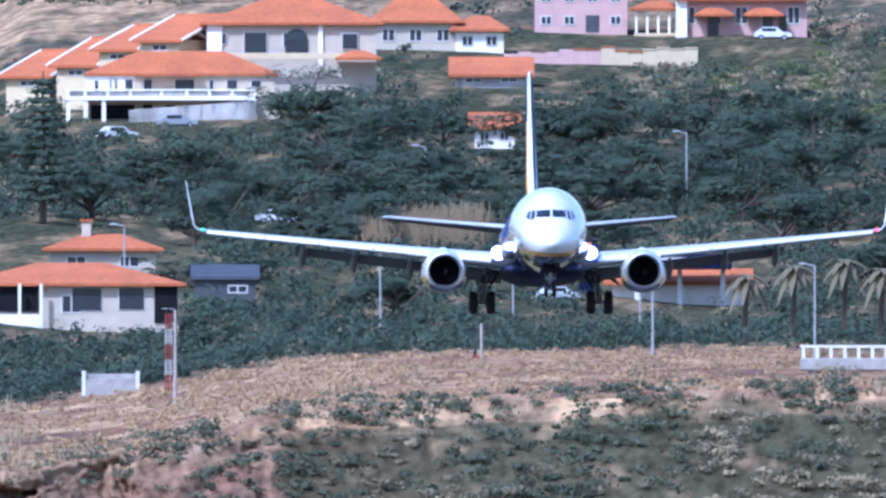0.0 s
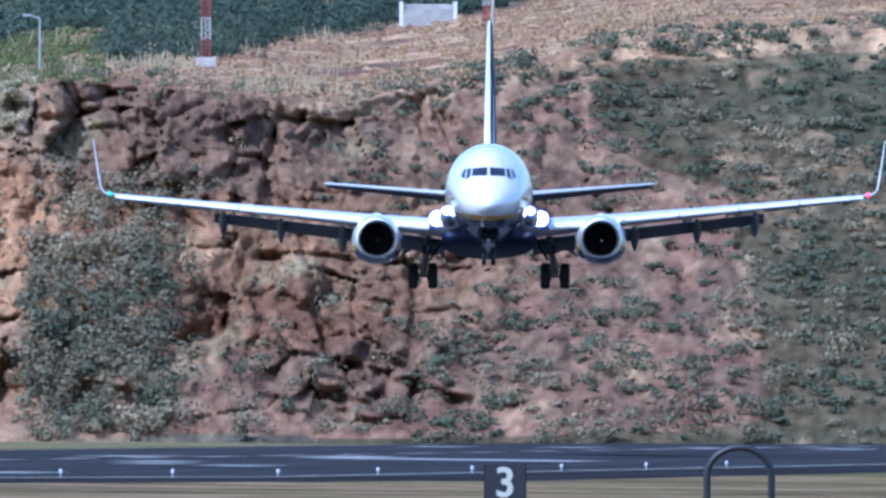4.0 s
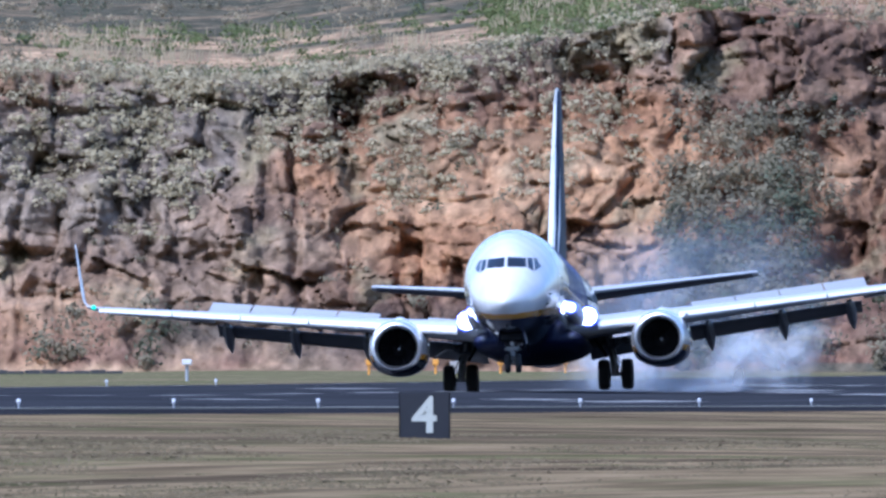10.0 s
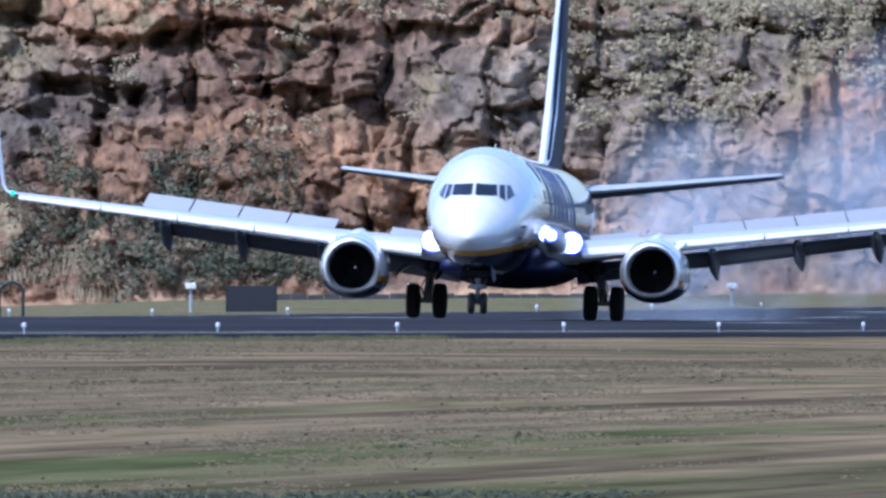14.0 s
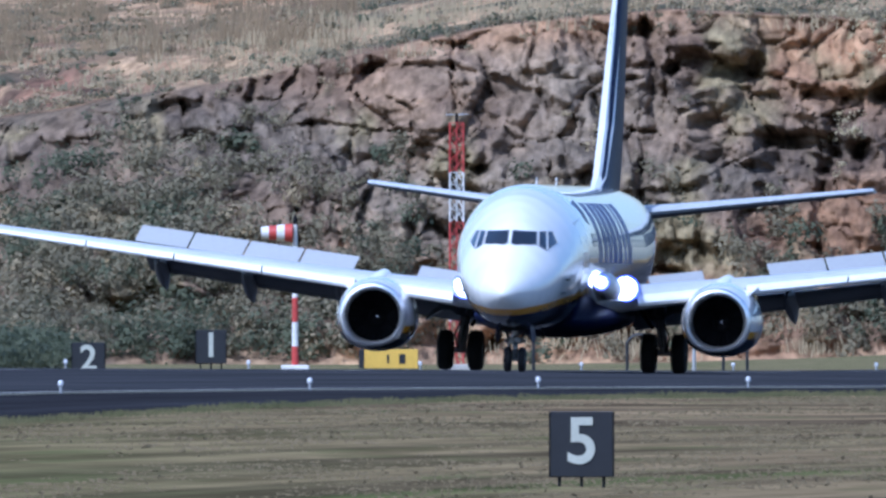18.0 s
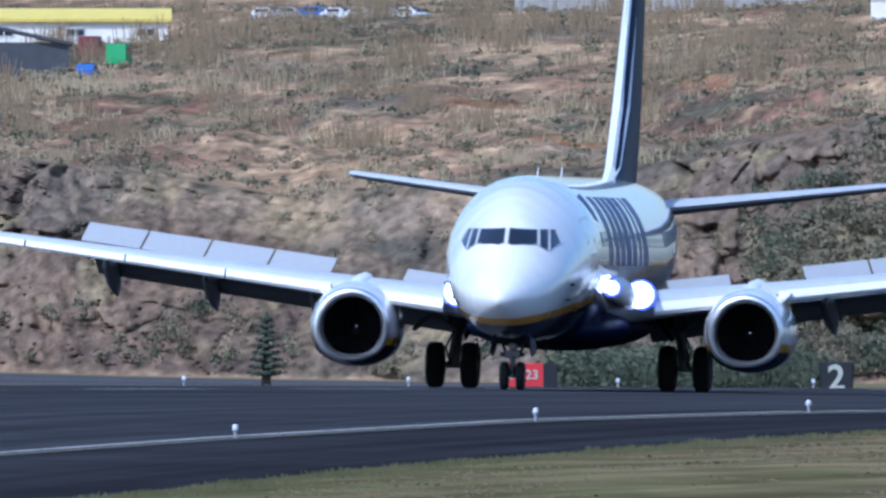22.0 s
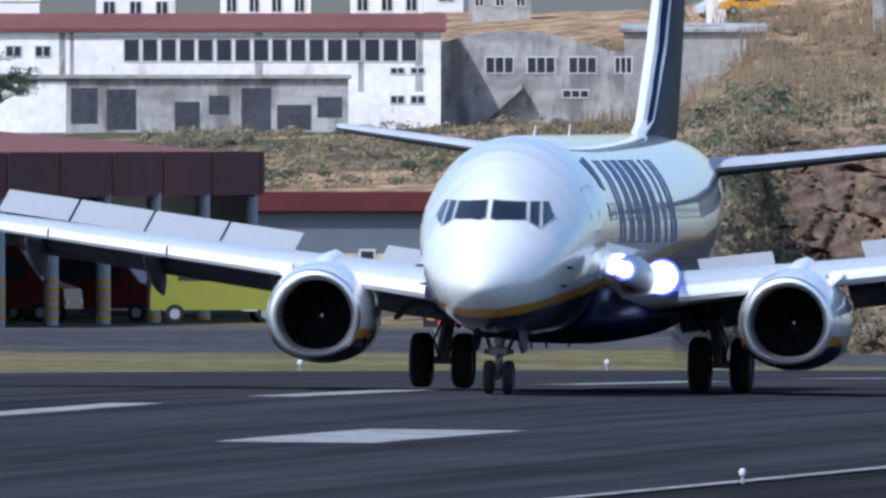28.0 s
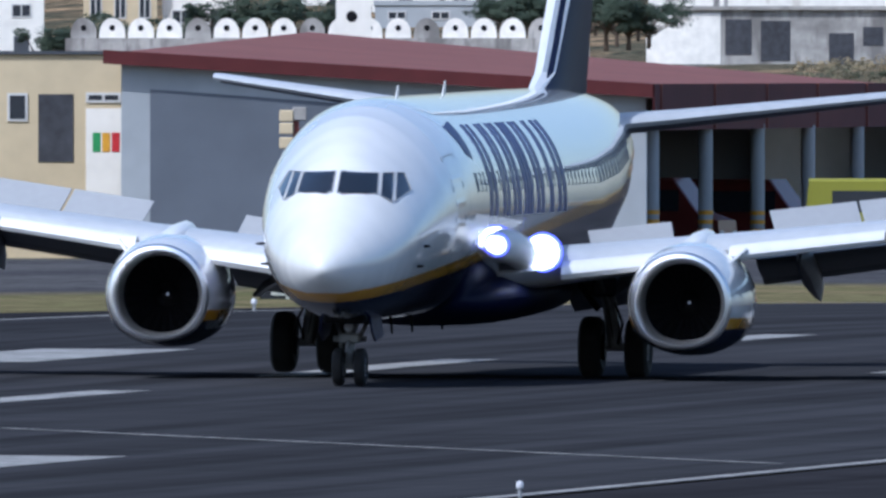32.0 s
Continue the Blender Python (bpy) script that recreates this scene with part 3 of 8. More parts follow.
    part("taxi_lamp", lathe([(15.56, 0.05), (15.62, 0.09), (15.68, 0.09), (15.69, 0.02)], 12, "x"), M_LENS, leg).location = (0, 0, 1.08)
    # solid near-black block standing in for the shade of the open bay
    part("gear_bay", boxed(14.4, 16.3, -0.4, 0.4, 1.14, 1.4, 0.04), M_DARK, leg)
    for y in (-0.13, 0.13):
        part("side_strut", tube((15.45, y, 0.8), (15.2, y * 2.6, 1.3), 0.04, n=8), M_STRUT, leg)
    part("torque_link", merge(tube((15.55, 0, 0.42), (15.8, 0, 0.65), 0.035), tube((15.8, 0, 0.65), (15.5, 0, 0.9), 0.035)), M_STRUT, leg)
    for s in (1, -1):
        build_wheel("nose_wheel", plane, 15.45, s * 0.2, 0.345, 0.2)
        part("nose_gear_door", loft([[(x, s * 0.40, 1.32), (x, s * 0.45, 1.32), (x, s * (0.52 if x < 15.5 else 0.50), z), (x, s * (0.48 if x < 15.5 else 0.46), z)] for x, z in ((14.7, 0.92), (15.6, 0.82), (16.1, 1.0))]), M_NAVY, plane, "navy nose gear door")
    for x, z0, h in ((9.5, 5.2, 0.22), (3.0, 5.2, 0.25)):
        part("blade_antenna", loft([[(x + 0.2, 0.01, z0), (x - 0.2, 0.01, z0), (x - 0.2, -0.01, z0), (x + 0.2, -0.01, z0)], [(x - 0.1, 0.006, z0 + h), (x - 0.25, 0.006, z0 + h), (x - 0.25, -0.006, z0 + h), (x - 0.1, -0.006, z0 + h)]]), M_WHITE, plane)
    for x in (11.0, 8.2, 4.0):
        part("drain_mast", tube((x, 0.15, 1.2), (x - 0.15, 0.15, 0.9), 0.03, 0.02, 6), M_DARK, plane)
    spoilers = []
    for s in (1, -1):
        for y0, y1 in ((2.6, 4.1), (5.9, 7.45), (7.5, 9.05), (9.1, 10.65), (10.7, 12.2)):
            bm, o = spoiler(y0, y1, s)
            sp = part("spoiler", bm, M_SPOIL, plane, "pale grey wing spoiler panel")
            sp.matrix_local = o
            spoilers.append((sp, o))
    return plane, spoilers


airliner, spoilers = build_airliner()


# ---- ground, runway, hillside ----
PERM = np.random.RandomState(3).permutation(1024)
VALUES = np.random.RandomState(4).rand(1024)


def grid_noise(x, y, seed=0):
    """Smooth value noise in 0..1 over arrays."""
    xi, yi = np.floor(x).astype(np.int64), np.floor(y).astype(np.int64)
    fx, fy = x - xi, y - yi
    fx, fy = fx * fx * (3 - 2 * fx), fy * fy * (3 - 2 * fy)

    def h(a, b):
        return VALUES[(PERM[(PERM[(a + seed * 31) & 1023] + b) & 1023] + seed) & 1023]
    return (h(xi, yi) * (1 - fx) + h(xi + 1, yi) * fx) * (1 - fy) + (h(xi, yi + 1) * (1 - fx) + h(xi + 1, yi + 1) * fx) * fy


def fbm(x, y, seed=0, octaves=4, gain=0.5):
    out, a, t = 0, 1.0, 0.0
    for k in range(octaves):
        out = out + a * grid_noise(x * 2 ** k + 17.3 * k, y * 2 ** k - 9.1 * k, seed + k)
        t += a
        a *= gain
    return out / t


def ridged(x, y, seed=0, octaves=4):
    out, a, t = 0, 1.0, 0.0
    for k in range(octaves):
        out = out + a * (1 - np.abs(2 * grid_noise(x * 2 ** k, y * 2 ** k, seed + k) - 1))
        t += a
        a *= 0.5
    return out / t


def cells(x, y, seed=0):
    """Blocky facets: each cell has its own depth and tilt. Returns the depth, a value per cell and the cracks between."""
    xi, yi = np.floor(x).astype(np.int64), np.floor(y).astype(np.int64)
    best, next_best = np.full(np.shape(x), 9.0), np.full(np.shape(x), 9.0)
    out, tone = np.zeros(np.shape(x)), np.zeros(np.shape(x))
    pick = lambda a, b, k: VALUES[(PERM[(PERM[(a + seed * 31 + k * 7) & 1023] + b) & 1023] + 13 * k) & 1023]
    for i in (-1, 0, 1):
        for j in (-1, 0, 1):
            a, b = xi + i, yi + j
            dx, dy = x - (a + 0.15 + 0.7 * pick(a, b, 1)), y - (b + 0.15 + 0.7 * pick(a, b, 2))
            d = dx * dx + dy * dy
            near = d < best
            next_best = np.where(near, best, np.minimum(next_best, d))
            val = pick(a, b, 3) - 0.5 + (pick(a, b, 4) - 0.5) * 1.3 * dx + (pick(a, b, 5) - 0.25) * 1.1 * dy
            out, tone, best = np.where(near, val, out), np.where(near, pick(a, b, 6), tone), np.where(near, d, best)
    return out, tone, np.clip(1 - (np.sqrt(next_best) - np.sqrt(best)) * 5, 0, 1)


def sheet(name, X, Y, Z, material, extra=None, smooth=True):
    """A mesh over a rectangular array of points."""
    h, w = X.shape
    me = bpy.data.meshes.new(name)
    me.vertices.add(h * w)
    me.vertices.foreach_set("co", np.stack([X, Y, Z], -1).astype(np.float32).ravel())
    i = np.arange((h - 1) * w).reshape(h - 1, w)[:, :-1].ravel()
    q = np.stack([i, i + 1, i + w + 1, i + w], -1).astype(np.int32)
    me.loops.add(q.size)
    me.loops.foreach_set("vertex_index", q.ravel())
    me.polygons.add(len(q))
    me.polygons.foreach_set("loop_start", np.arange(0, q.size, 4, dtype=np.int32))
    me.polygons.foreach_set("use_smooth", np.full(len(q), smooth))
    me.materials.append(material)
    me.update()
    if extra is not None:
        at_ = me.attributes.new("zone", "FLOAT_COLOR", "POINT")
        at_.data.foreach_set("color", extra.astype(np.float32).ravel())
    return new(name, me)


LINE_X, EDGE_X, FAR_X = 145.3, 122.3, 168.3      # metres left of the eye: centreline, near edge, far edge


def edge_z(s):
    """Height of the runway's near edge, s metres along it."""
    return np.interp(s, [-400, 0, 600, 944, 1064, 1124, 1184, 1244, 1304, 1364, 1424, 1604, 1844, 2084, 2449, 3600],
                     [0, 0.5, 3.4, 5.90, 6.85, 7.34, 7.66, 7.90, 7.98, 7.96, 7.91, 7.70, 7.41, 7.12, 7.06, 7.0])


def crown(s):
    return np.interp(s, [1100, 1190, 1500, 2000, 2600], [0.14, 0.38, 0.41, 0.32, 0.32])


def runway_z(x, s):
    """Height of the pavement x metres left of the eye."""
    return edge_z(s) + np.interp(x, [EDGE_X - 9, EDGE_X, LINE_X, FAR_X, FAR_X + 6], [-0.16, 0, 1, 1.35, 1.3]) * np.where(x > EDGE_X, crown(s), 1)


def asphalt(name, dark, vary):
    m = mat(name, dark, 0.9, vary=vary, scale=0.25)
    n, l = m.node_tree.nodes, m.node_tree.links
    b = n["Principled BSDF"]
    b.inputs["Specular IOR Level"].default_value = 0.0
    tc, mp, ns = n.new("ShaderNodeTexCoord"), n.new("ShaderNodeMapping"), n.new("ShaderNodeTexNoise")
    mp.inputs["Scale"].default_value = (0.9, 0.012, 0.2)
    ns.inputs["Scale"].default_value, ns.inputs["Detail"].default_value = 1.0, 6
    l.new(tc.outputs["Object"], mp.inputs[0]), l.new(mp.outputs[0], ns.inputs["Vector"])
    r = n.new("ShaderNodeMapRange")
    r.inputs["From Min"].default_value, r.inputs["From Max"].default_value = 0.35, 0.68
    r.inputs["To Min"].default_value, r.inputs["To Max"].default_value = 0.72, 1.25
    l.new(ns.outputs["Fac"], r.inputs["Value"])
    src = b.inputs["Base Color"].links[0].from_socket
    mx = n.new("ShaderNodeMix")
    mx.data_type, mx.blend_type = "RGBA", "MULTIPLY"
    mx.inputs["Factor"].default_value = 1.0
    l.new(src, mx.inputs["A"]), l.new(r.outputs[0], mx.inputs["B"])
    l.new(mx.outputs["Result"], b.inputs["Base Color"])
    return m


def turf(name, dry, green, soil, sx=0.16, sy=0.006):
    """Mown airfield grass, with long streaks of dry and green."""
    m = bpy.data.materials.new(name)
    m.use_nodes = True
    n, l = m.node_tree.nodes, m.node_tree.links
    b = n["Principled BSDF"]
    b.inputs["Roughness"].default_value = 0.95
    b.inputs["Specular IOR Level"].default_value = 0.0
    tc = n.new("ShaderNodeTexCoord")
    out = None
    for k, (col, scl, lo, hi) in enumerate(((green, (sx, sy, 0.1), 0.50, 0.66), (soil, (sx * 2.6, sy * 0.7, 0.1), 0.50, 0.58), (green, (0.5, 0.06, 0.3), 0.55, 0.75))):
        mp, ns, r, mx = n.new("ShaderNodeMapping"), n.new("ShaderNodeTexNoise"), n.new("ShaderNodeMapRange"), n.new("ShaderNodeMix")
        mp.inputs["Scale"].default_value = scl
        mp.inputs["Location"].default_value = (k * 7.7, k * 3.1, 0)
        ns.inputs["Scale"].default_value, ns.inputs["Detail"].default_value = 1.0, 8
        r.inputs["From Min"].default_value, r.inputs["From Max"].default_value = lo, hi
        mx.data_type = "RGBA"
        vr = n.new("ShaderNodeVectorRotate")
        vr.rotation_type = "Z_AXIS"
        vr.inputs["Angle"].default_value = 0.077
        l.new(tc.outputs["Object"], vr.inputs["Vector"]), l.new(vr.outputs[0], mp.inputs[0]), l.new(mp.outputs[0], ns.inputs["Vector"]), l.new(ns.outputs["Fac"], r.inputs["Value"])
        l.new(r.outputs[0], mx.inputs["Factor"])
        if out is None:
            mx.inputs["A"].default_value = (*dry, 1)
        else:
            l.new(out, mx.inputs["A"])
        mx.inputs["B"].default_value = (*col, 1)
        out = mx.outputs["Result"]
    sep, lie, wet, watered = n.new("ShaderNodeSeparateXYZ"), n.new("ShaderNodeMapRange"), n.new("ShaderNodeTexNoise"), n.new("ShaderNodeMath")
    stretch, mx = n.new("ShaderNodeMapping"), n.new("ShaderNodeMix")
    l.new(tc.outputs["Object"], sep.inputs[0]), l.new(sep.outputs["Y"], lie.inputs["Value"])
    for key, val in (("From Min", 1265.0), ("From Max", 1065.0), ("To Min", 0.0), ("To Max", 1.7)):
        lie.inputs[key].default_value = val
    stretch.inputs["Scale"].default_value = (0.30, 0.012, 0.1)
    wet.inputs["Scale"].default_value, wet.inputs["Detail"].default_value = 1.0, 7
    l.new(vr.outputs[0], stretch.inputs[0]), l.new(stretch.outputs[0], wet.inputs["Vector"])
    watered.operation, watered.use_clamp = "MULTIPLY", True
    verge, kept = n.new("ShaderNodeMapRange"), n.new("ShaderNodeMath")
    for key, val in (("From Min", -96.0), ("From Max", -108.0), ("To Min", 0.12), ("To Max", 1.0)):
        verge.inputs[key].default_value = val
    kept.operation = "MULTIPLY"
    l.new(sep.outputs["X"], verge.inputs["Value"]), l.new(lie.outputs[0], kept.inputs[0]), l.new(verge.outputs[0], kept.inputs[1])
    l.new(kept.outputs[0], watered.inputs[0]), l.new(wet.outputs["Fac"], watered.inputs[1])
    mx.data_type = "RGBA"
    mx.inputs["B"].default_value = (*green, 1)
    l.new(watered.outputs[0], mx.inputs["Factor"]), l.new(out, mx.inputs["A"])
    out = mx.outputs["Result"]
    clod, tuft, patchy_, flat = n.new("ShaderNodeTexNoise"), n.new("ShaderNodeMapRange"), n.new("ShaderNodeMix"), n.new("ShaderNodeMapping")
    flat.inputs["Scale"].default_value = (0.75, 0.045, 0.3)
    clod.inputs["Scale"].default_value, clod.inputs["Detail"].default_value = 1.0, 9
    tuft.inputs["From Min"].default_value, tuft.inputs["From Max"].default_value = 0.36, 0.62
    tuft.inputs["To Min"].default_value, tuft.inputs["To Max"].default_value = 0.66, 1.2
    patchy_.data_type, patchy_.blend_type = "RGBA", "MULTIPLY"
    patchy_.inputs["Factor"].default_value = 1.0
    l.new(vr.outputs[0], flat.inputs[0]), l.new(flat.outputs[0], clod.inputs["Vector"]), l.new(clod.outputs["Fac"], tuft.inputs["Value"])
    l.new(out, patchy_.inputs["A"]), l.new(tuft.outputs[0], patchy_.inputs["B"])
    out = patchy_.outputs["Result"]
    ns, r, mx = n.new("ShaderNodeTexNoise"), n.new("ShaderNodeMapRange"), n.new("ShaderNodeMix")
    ns.inputs["Scale"].default_value, ns.inputs["Detail"].default_value = 0.8, 10
    r.inputs["To Min"].default_value, r.inputs["To Max"].default_value = 0.55, 1.45
    mx.data_type, mx.blend_type = "RGBA", "MULTIPLY"
    mx.inputs["Factor"].default_value = 1.0
    l.new(tc.outputs["Object"], ns.inputs["Vector"]), l.new(ns.outputs["Fac"], r.inputs["Value"])
    l.new(out, mx.inputs["A"]), l.new(r.outputs[0], mx.inputs["B"])
    l.new(mx.outputs["Result"], b.inputs["Base Color"])
    return m


M_ASPHALT = asphalt("runway_asphalt", (0.039, 0.040, 0.044), 0.2)
M_SHOULDER = asphalt("shoulder_asphalt", (0.028, 0.028, 0.031), 0.25)
M_TURF = turf("dry_turf", (0.205, 0.150, 0.083), (0.088, 0.092, 0.036), (0.105, 0.077, 0.046))
M_MARK = mat("marking_paint", (0.27, 0.27, 0.26), 0.9, vary=0.55, scale=1.5)
M_MARK.node_tree.nodes["Principled BSDF"].inputs["Specular IOR Level"].default_value = 0.0
M_LAND = mat("far_land", (0.20, 0.17, 0.12), 0.95, vary=0.3, scale=0.02)

# the runway with its shoulders, as one paved ribbon over the turf
s_rows = np.concatenate([np.arange(300, 1500, 10.0), np.arange(1500, 3110, 25.0)])
xs = np.array([EDGE_X, 128, 134, 140, LINE_X, 151, 157, 163, FAR_X])
X, S = np.meshgrid(xs, s_rows)
tagged(sheet("runway", -X, S, runway_z(X, S) + 0.05, M_ASPHALT), "dark grey asphalt runway with worn white markings", "runway", kind="structure")
for name, a, b in (("shoulder_near", EDGE_X - 9, EDGE_X - 0.02), ("shoulder_far", FAR_X + 0.02, FAR_X + 5)):
    X, S = np.meshgrid(np.linspace(a, b, 4), s_rows)
    tagged(sheet(name, -X, S, runway_z(X, S) + 0.03, M_SHOULDER), "dark asphalt runway shoulder", "shoulder", kind="structure")

# the turf on the eye's side: falls from the runway towards the eye
X, S = np.meshgrid(np.concatenate([np.linspace(-60, 90, 16), np.linspace(93, EDGE_X - 8.5, 10), [EDGE_X - 6.5, EDGE_X + 8]]), np.concatenate([np.arange(-200, 700, 50.0), np.arange(700, 1700, 8.0), np.arange(1700, 3150, 25.0)]))
d = np.clip(EDGE_X - 8.5 - X, 0, None)
Zg = edge_z(S) - np.where(X > EDGE_X - 7, 0.5, 0.10) - 0.026 * np.clip(d, 0, 40) - 0.012 * np.clip(d - 40, 0, 200)
near = np.clip(1 - np.hypot(X, S) / 160, 0, 1)
Zg = np.maximum(Zg, 8.35 * near ** 0.25 * (near > 0)) + 0.10 * (fbm(X / 9, S / 40, 5) - 0.5) * (d > 1)
tagged(sheet("turf_near", -X, S, Zg, M_TURF), "mown dry grass beside the runway", "grass", kind="structure")


def turf_z(x, s):
    d = max(0.0, EDGE_X - 8.5 - x)
    return float(edge_z(s)) - 0.10 - 0.026 * min(d, 40) - 0.012 * max(d - 40, 0)


# land all round, below the airfield, out to the horizon
bm = bmesh.new()
bmesh.ops.create_grid(bm, x_segments=8, y_segments=8, size=9000)
bmesh.ops.translate(bm, vec=(0, 0, -6), verts=bm.verts)
tagged(obj("ground", bm, M_LAND), "dry coastal land round the airfield", "ground", kind="structure")

# ---- the hillside behind, in a fan of bearings ----
HU = [3600, 2700, 2000, 1500, 1000, 600, 200, -300, -900, -1300, -1600, -2100, -2700, -3300, -3900, -4600, -4760, -5600, -6200, -6800, -7900]
HILL = {
    "foot_r": [3300] * 16 + [2050] * 5,
    "foot_v": [690, 690, 690, 688, 685, 684, 684, 687, 694, 710, 712, 712, 712, 705, 690, 680, 632, 628, 628, 628, 628],
    "lip_v": [-70, -60, -30, 85, 45, 130, 175, 150, 110, 85, 115, 215, 330, 380, 300, 290, 360, 400, 420, 420, 420],
    "lip_d": [75, 75, 70, 48, 36, 34, 32, 30, 28, 30, 34, 45, 60, 65, 50, 45, 1310, 1310, 1310, 1310, 1310],
    "mid_v": [-150, -150, -140, -60, -60, 40, 90, 80, 60, 50, 70, 120, 110, 110, 175, 170, 282, 288, 290, 290, 290],
    "mid_d": [650, 620, 560, 420, 300, 220, 190, 170, 150, 150, 170, 350, 500, 550, 550, 560, 1900, 1920, 1920, 1900, 1900],
    "top_v": [-900, -900, -900, -850, -500, -200, -120, -100, -100, -80, -60, 0, 20, 10, 0, 40, 70, 90, 140, 155, 155],
    "top_r": [4700, 4700, 4700, 4700, 4650, 4600, 4500, 4400, 4300, 4200, 4100, 4100, 4150, 4200, 4300, 4400, 4600, 4700, 4700, 4700, 4700],
}
hill = lambda key, u: np.interp(-np.asarray(u, float), [-k for k in HU], HILL[key])


def hill_rows(u, q):
    """(distance, depression) up the hillside at bearing u: q 0 far runway edge, 1 foot, 2 lip, 3 back of the shelf, 4 top."""
    b = (U_AXIS - u) * ARC
    r0 = np.minimum((FAR_X + 4) / np.sin(b), 3180.0)
    s0 = r0 * np.cos(b)
    v0 = V_LEVEL - (runway_z(FAR_X + 4, s0) - 0.06 - EYE.z) / r0 / ARC
    r1, v1 = hill("foot_r", u), hill("foot_v", u)
    r2, v2 = r1 + hill("lip_d", u), hill("lip_v", u)
    r3, v3 = r1 + hill("mid_d", u), hill("mid_v", u)
    r4, v4 = hill("top_r", u), hill("top_v", u)
    z = [EYE.z + (V_LEVEL - v) * ARC * r for r, v in ((r0, v0), (r1, v1), (r2, v2), (r3, v3), (r4, v4))]
    rr = [r0, r1, r2, r3, r4]
    k = np.clip(np.floor(q).astype(int), 0, 3)
    f = q - k
    pick = lambda a: np.choose(k, a[:4]) * (1 - f) + np.choose(k, a[1:]) * f
    return pick(rr), pick(z)


rock_u = lambda u: np.interp(-u, [-3600, -2300, -1700, -1400, -1000, 1500, 1900, 2600, 3000, 3400, 3700, 4500, 4700, 7900], [0, 0.15, 0.7, 0.95, 1, 1, 0.85, 0.85, 0.95, 0.95, 0.95, 0.9, 0.0, 0.0])
red_u = lambda u: np.interp(-u, [-3600, -1500, -900, -300, 300, 900, 1500, 2200, 3000, 4000, 7900], [0.1, 0.75, 0.85, 0.8, 0.65, 0.6, 0.5, 0.2, 0.15, 0.3, 0.2])


def hill_points(u, q):
    """The shaped hillside: x, y, z, and how rocky, dry, red it is."""
    r, z = hill_rows(u, q)
    a = -u * ARC * 3000.0                      # metres along the face
    rock = rock_u(u) * np.clip((q - 0.98) * 12, 0, 1) * np.clip((2.12 - q) * 5, 0, 1)
    gully = fbm(a / 40, z / 60, 3, 3)
    rock = np.clip(rock * (0.55 + 0.9 * np.clip((fbm(a / 16, z / 9, 11, 4) - 0.30) * 3.2, 0, 1)), 0, 1)
    hillside = np.clip((q - 0.9) * 4, 0, 1)
    wa, wz = a + 1.6 * (fbm(a / 3, z / 3, 14, 3) - 0.5), z + 1.2 * (fbm(a / 3, z / 3, 15, 3) - 0.5)
    c1, t1, k1 = cells(wa / 4.6, wz / 4.4, 101)
    c2, t2, k2 = cells(wa / 1.9, wz / 1.9, 102)
    c3, t3, k3 = cells(wa / 0.85, wz / 0.75, 103)
    hollow = np.clip((fbm(wa / 6 + 4, wz / 4.5, 111, 4) - 0.64) * 11, 0, 1)
    rib = ridged(a / 7.0, z / 22, 121, 3)
    rough = fbm(wa / 2.6, wz / 1.7, 131, 4) - 0.5
    fine = ridged(wa / 1.5, wz / 2.2, 151, 4)
    crack = np.clip((ridged(wa / 2.3, wz / 7.5, 161, 2) - 0.80) * 8, 0, 1) + 0.8 * np.clip((ridged(wa / 8.0, wz / 2.6, 171, 2) - 0.84) * 9, 0, 1)
    lump = 6.5 * (fbm(a / 24, z / 22, 21, 3) - 0.5) + 3.4 * (rib - 0.55) + 2.2 * (ridged(wa / 3.4, z / 11, 123, 3) - 0.55) + 2.2 * c1 + 1.5 * c2 + 0.8 * c3 + 2.0 * rough + 1.1 * (fine - 0.6) - 1.7 * crack - 3.2 * hollow - 0.8 * k1 * (t1 > 0.4) - 0.5 * k2 * (t2 > 0.4)
    lump = lump - np.where(u < -2200, 8.0, 0.0) * np.clip((fbm(a / 12 + 7, z / 14, 191, 3) - 0.52) * 5, 0, 1)
    r = r - hillside * (rock * lump * np.where(u > 900, 1.2, 1.15) + (1 - rock) * np.where(q < 2, 2.0, 4.0) * (fbm(a / 15, q * 9, 61, 3) - 0.5))
    shelf = np.clip((q - 1.99) * 30, 0, 1) * np.clip((3.0 - q) * 8, 0, 1)
    z = z + hillside * (1 - rock) * (0.9 * (1 - 0.75 * shelf) * (fbm(a / 7.0, r / 45.0, 71, 3) - 0.5))
    dry = np.clip((fbm(a / 34, q * 5.5, 81, 4) - 0.42) * 5, 0, 1) * np.where((u > 800) & (q > 2.8), np.where(q > 3.55, 0.9, 0.4), np.where((u > 1450) & (q < 1.95), 0.25, 1.0))
    table = np.clip((u - 850) / 200, 0, 1) * np.clip((q - 1.97) * 20, 0, 1) * np.clip((2.85 - q) * 8, 0, 1)
    dry = dry * (1 - table) + table * np.clip(0.45 + 2.6 * (fbm(a / 7.0, r / 26.0, 83, 4) - 0.47), 0, 1)
    dry = np.where((u > -700) & (u < 900) & (q > 1.9) & (q < 2.6), 0.45 + 0.5 * dry, dry)
    wooded = np.clip((u - 850) / 150, 0, 1) * np.clip((q - 2.86) * 12, 0, 1) * np.clip((3.75 - q) * 8, 0, 1)
    dry = dry * (1 - 0.85 * wooded)
    slope = np.clip((-1800 - u) / 300, 0, 1) * np.clip((u + 5100) / 200, 0, 1) * np.clip((q - 2.0) * 8, 0, 1) * np.clip((3.8 - q) * 6, 0, 1)
    gul = fbm(a / 13.0 + 0.6 * q, q * 7.0, 181, 4)
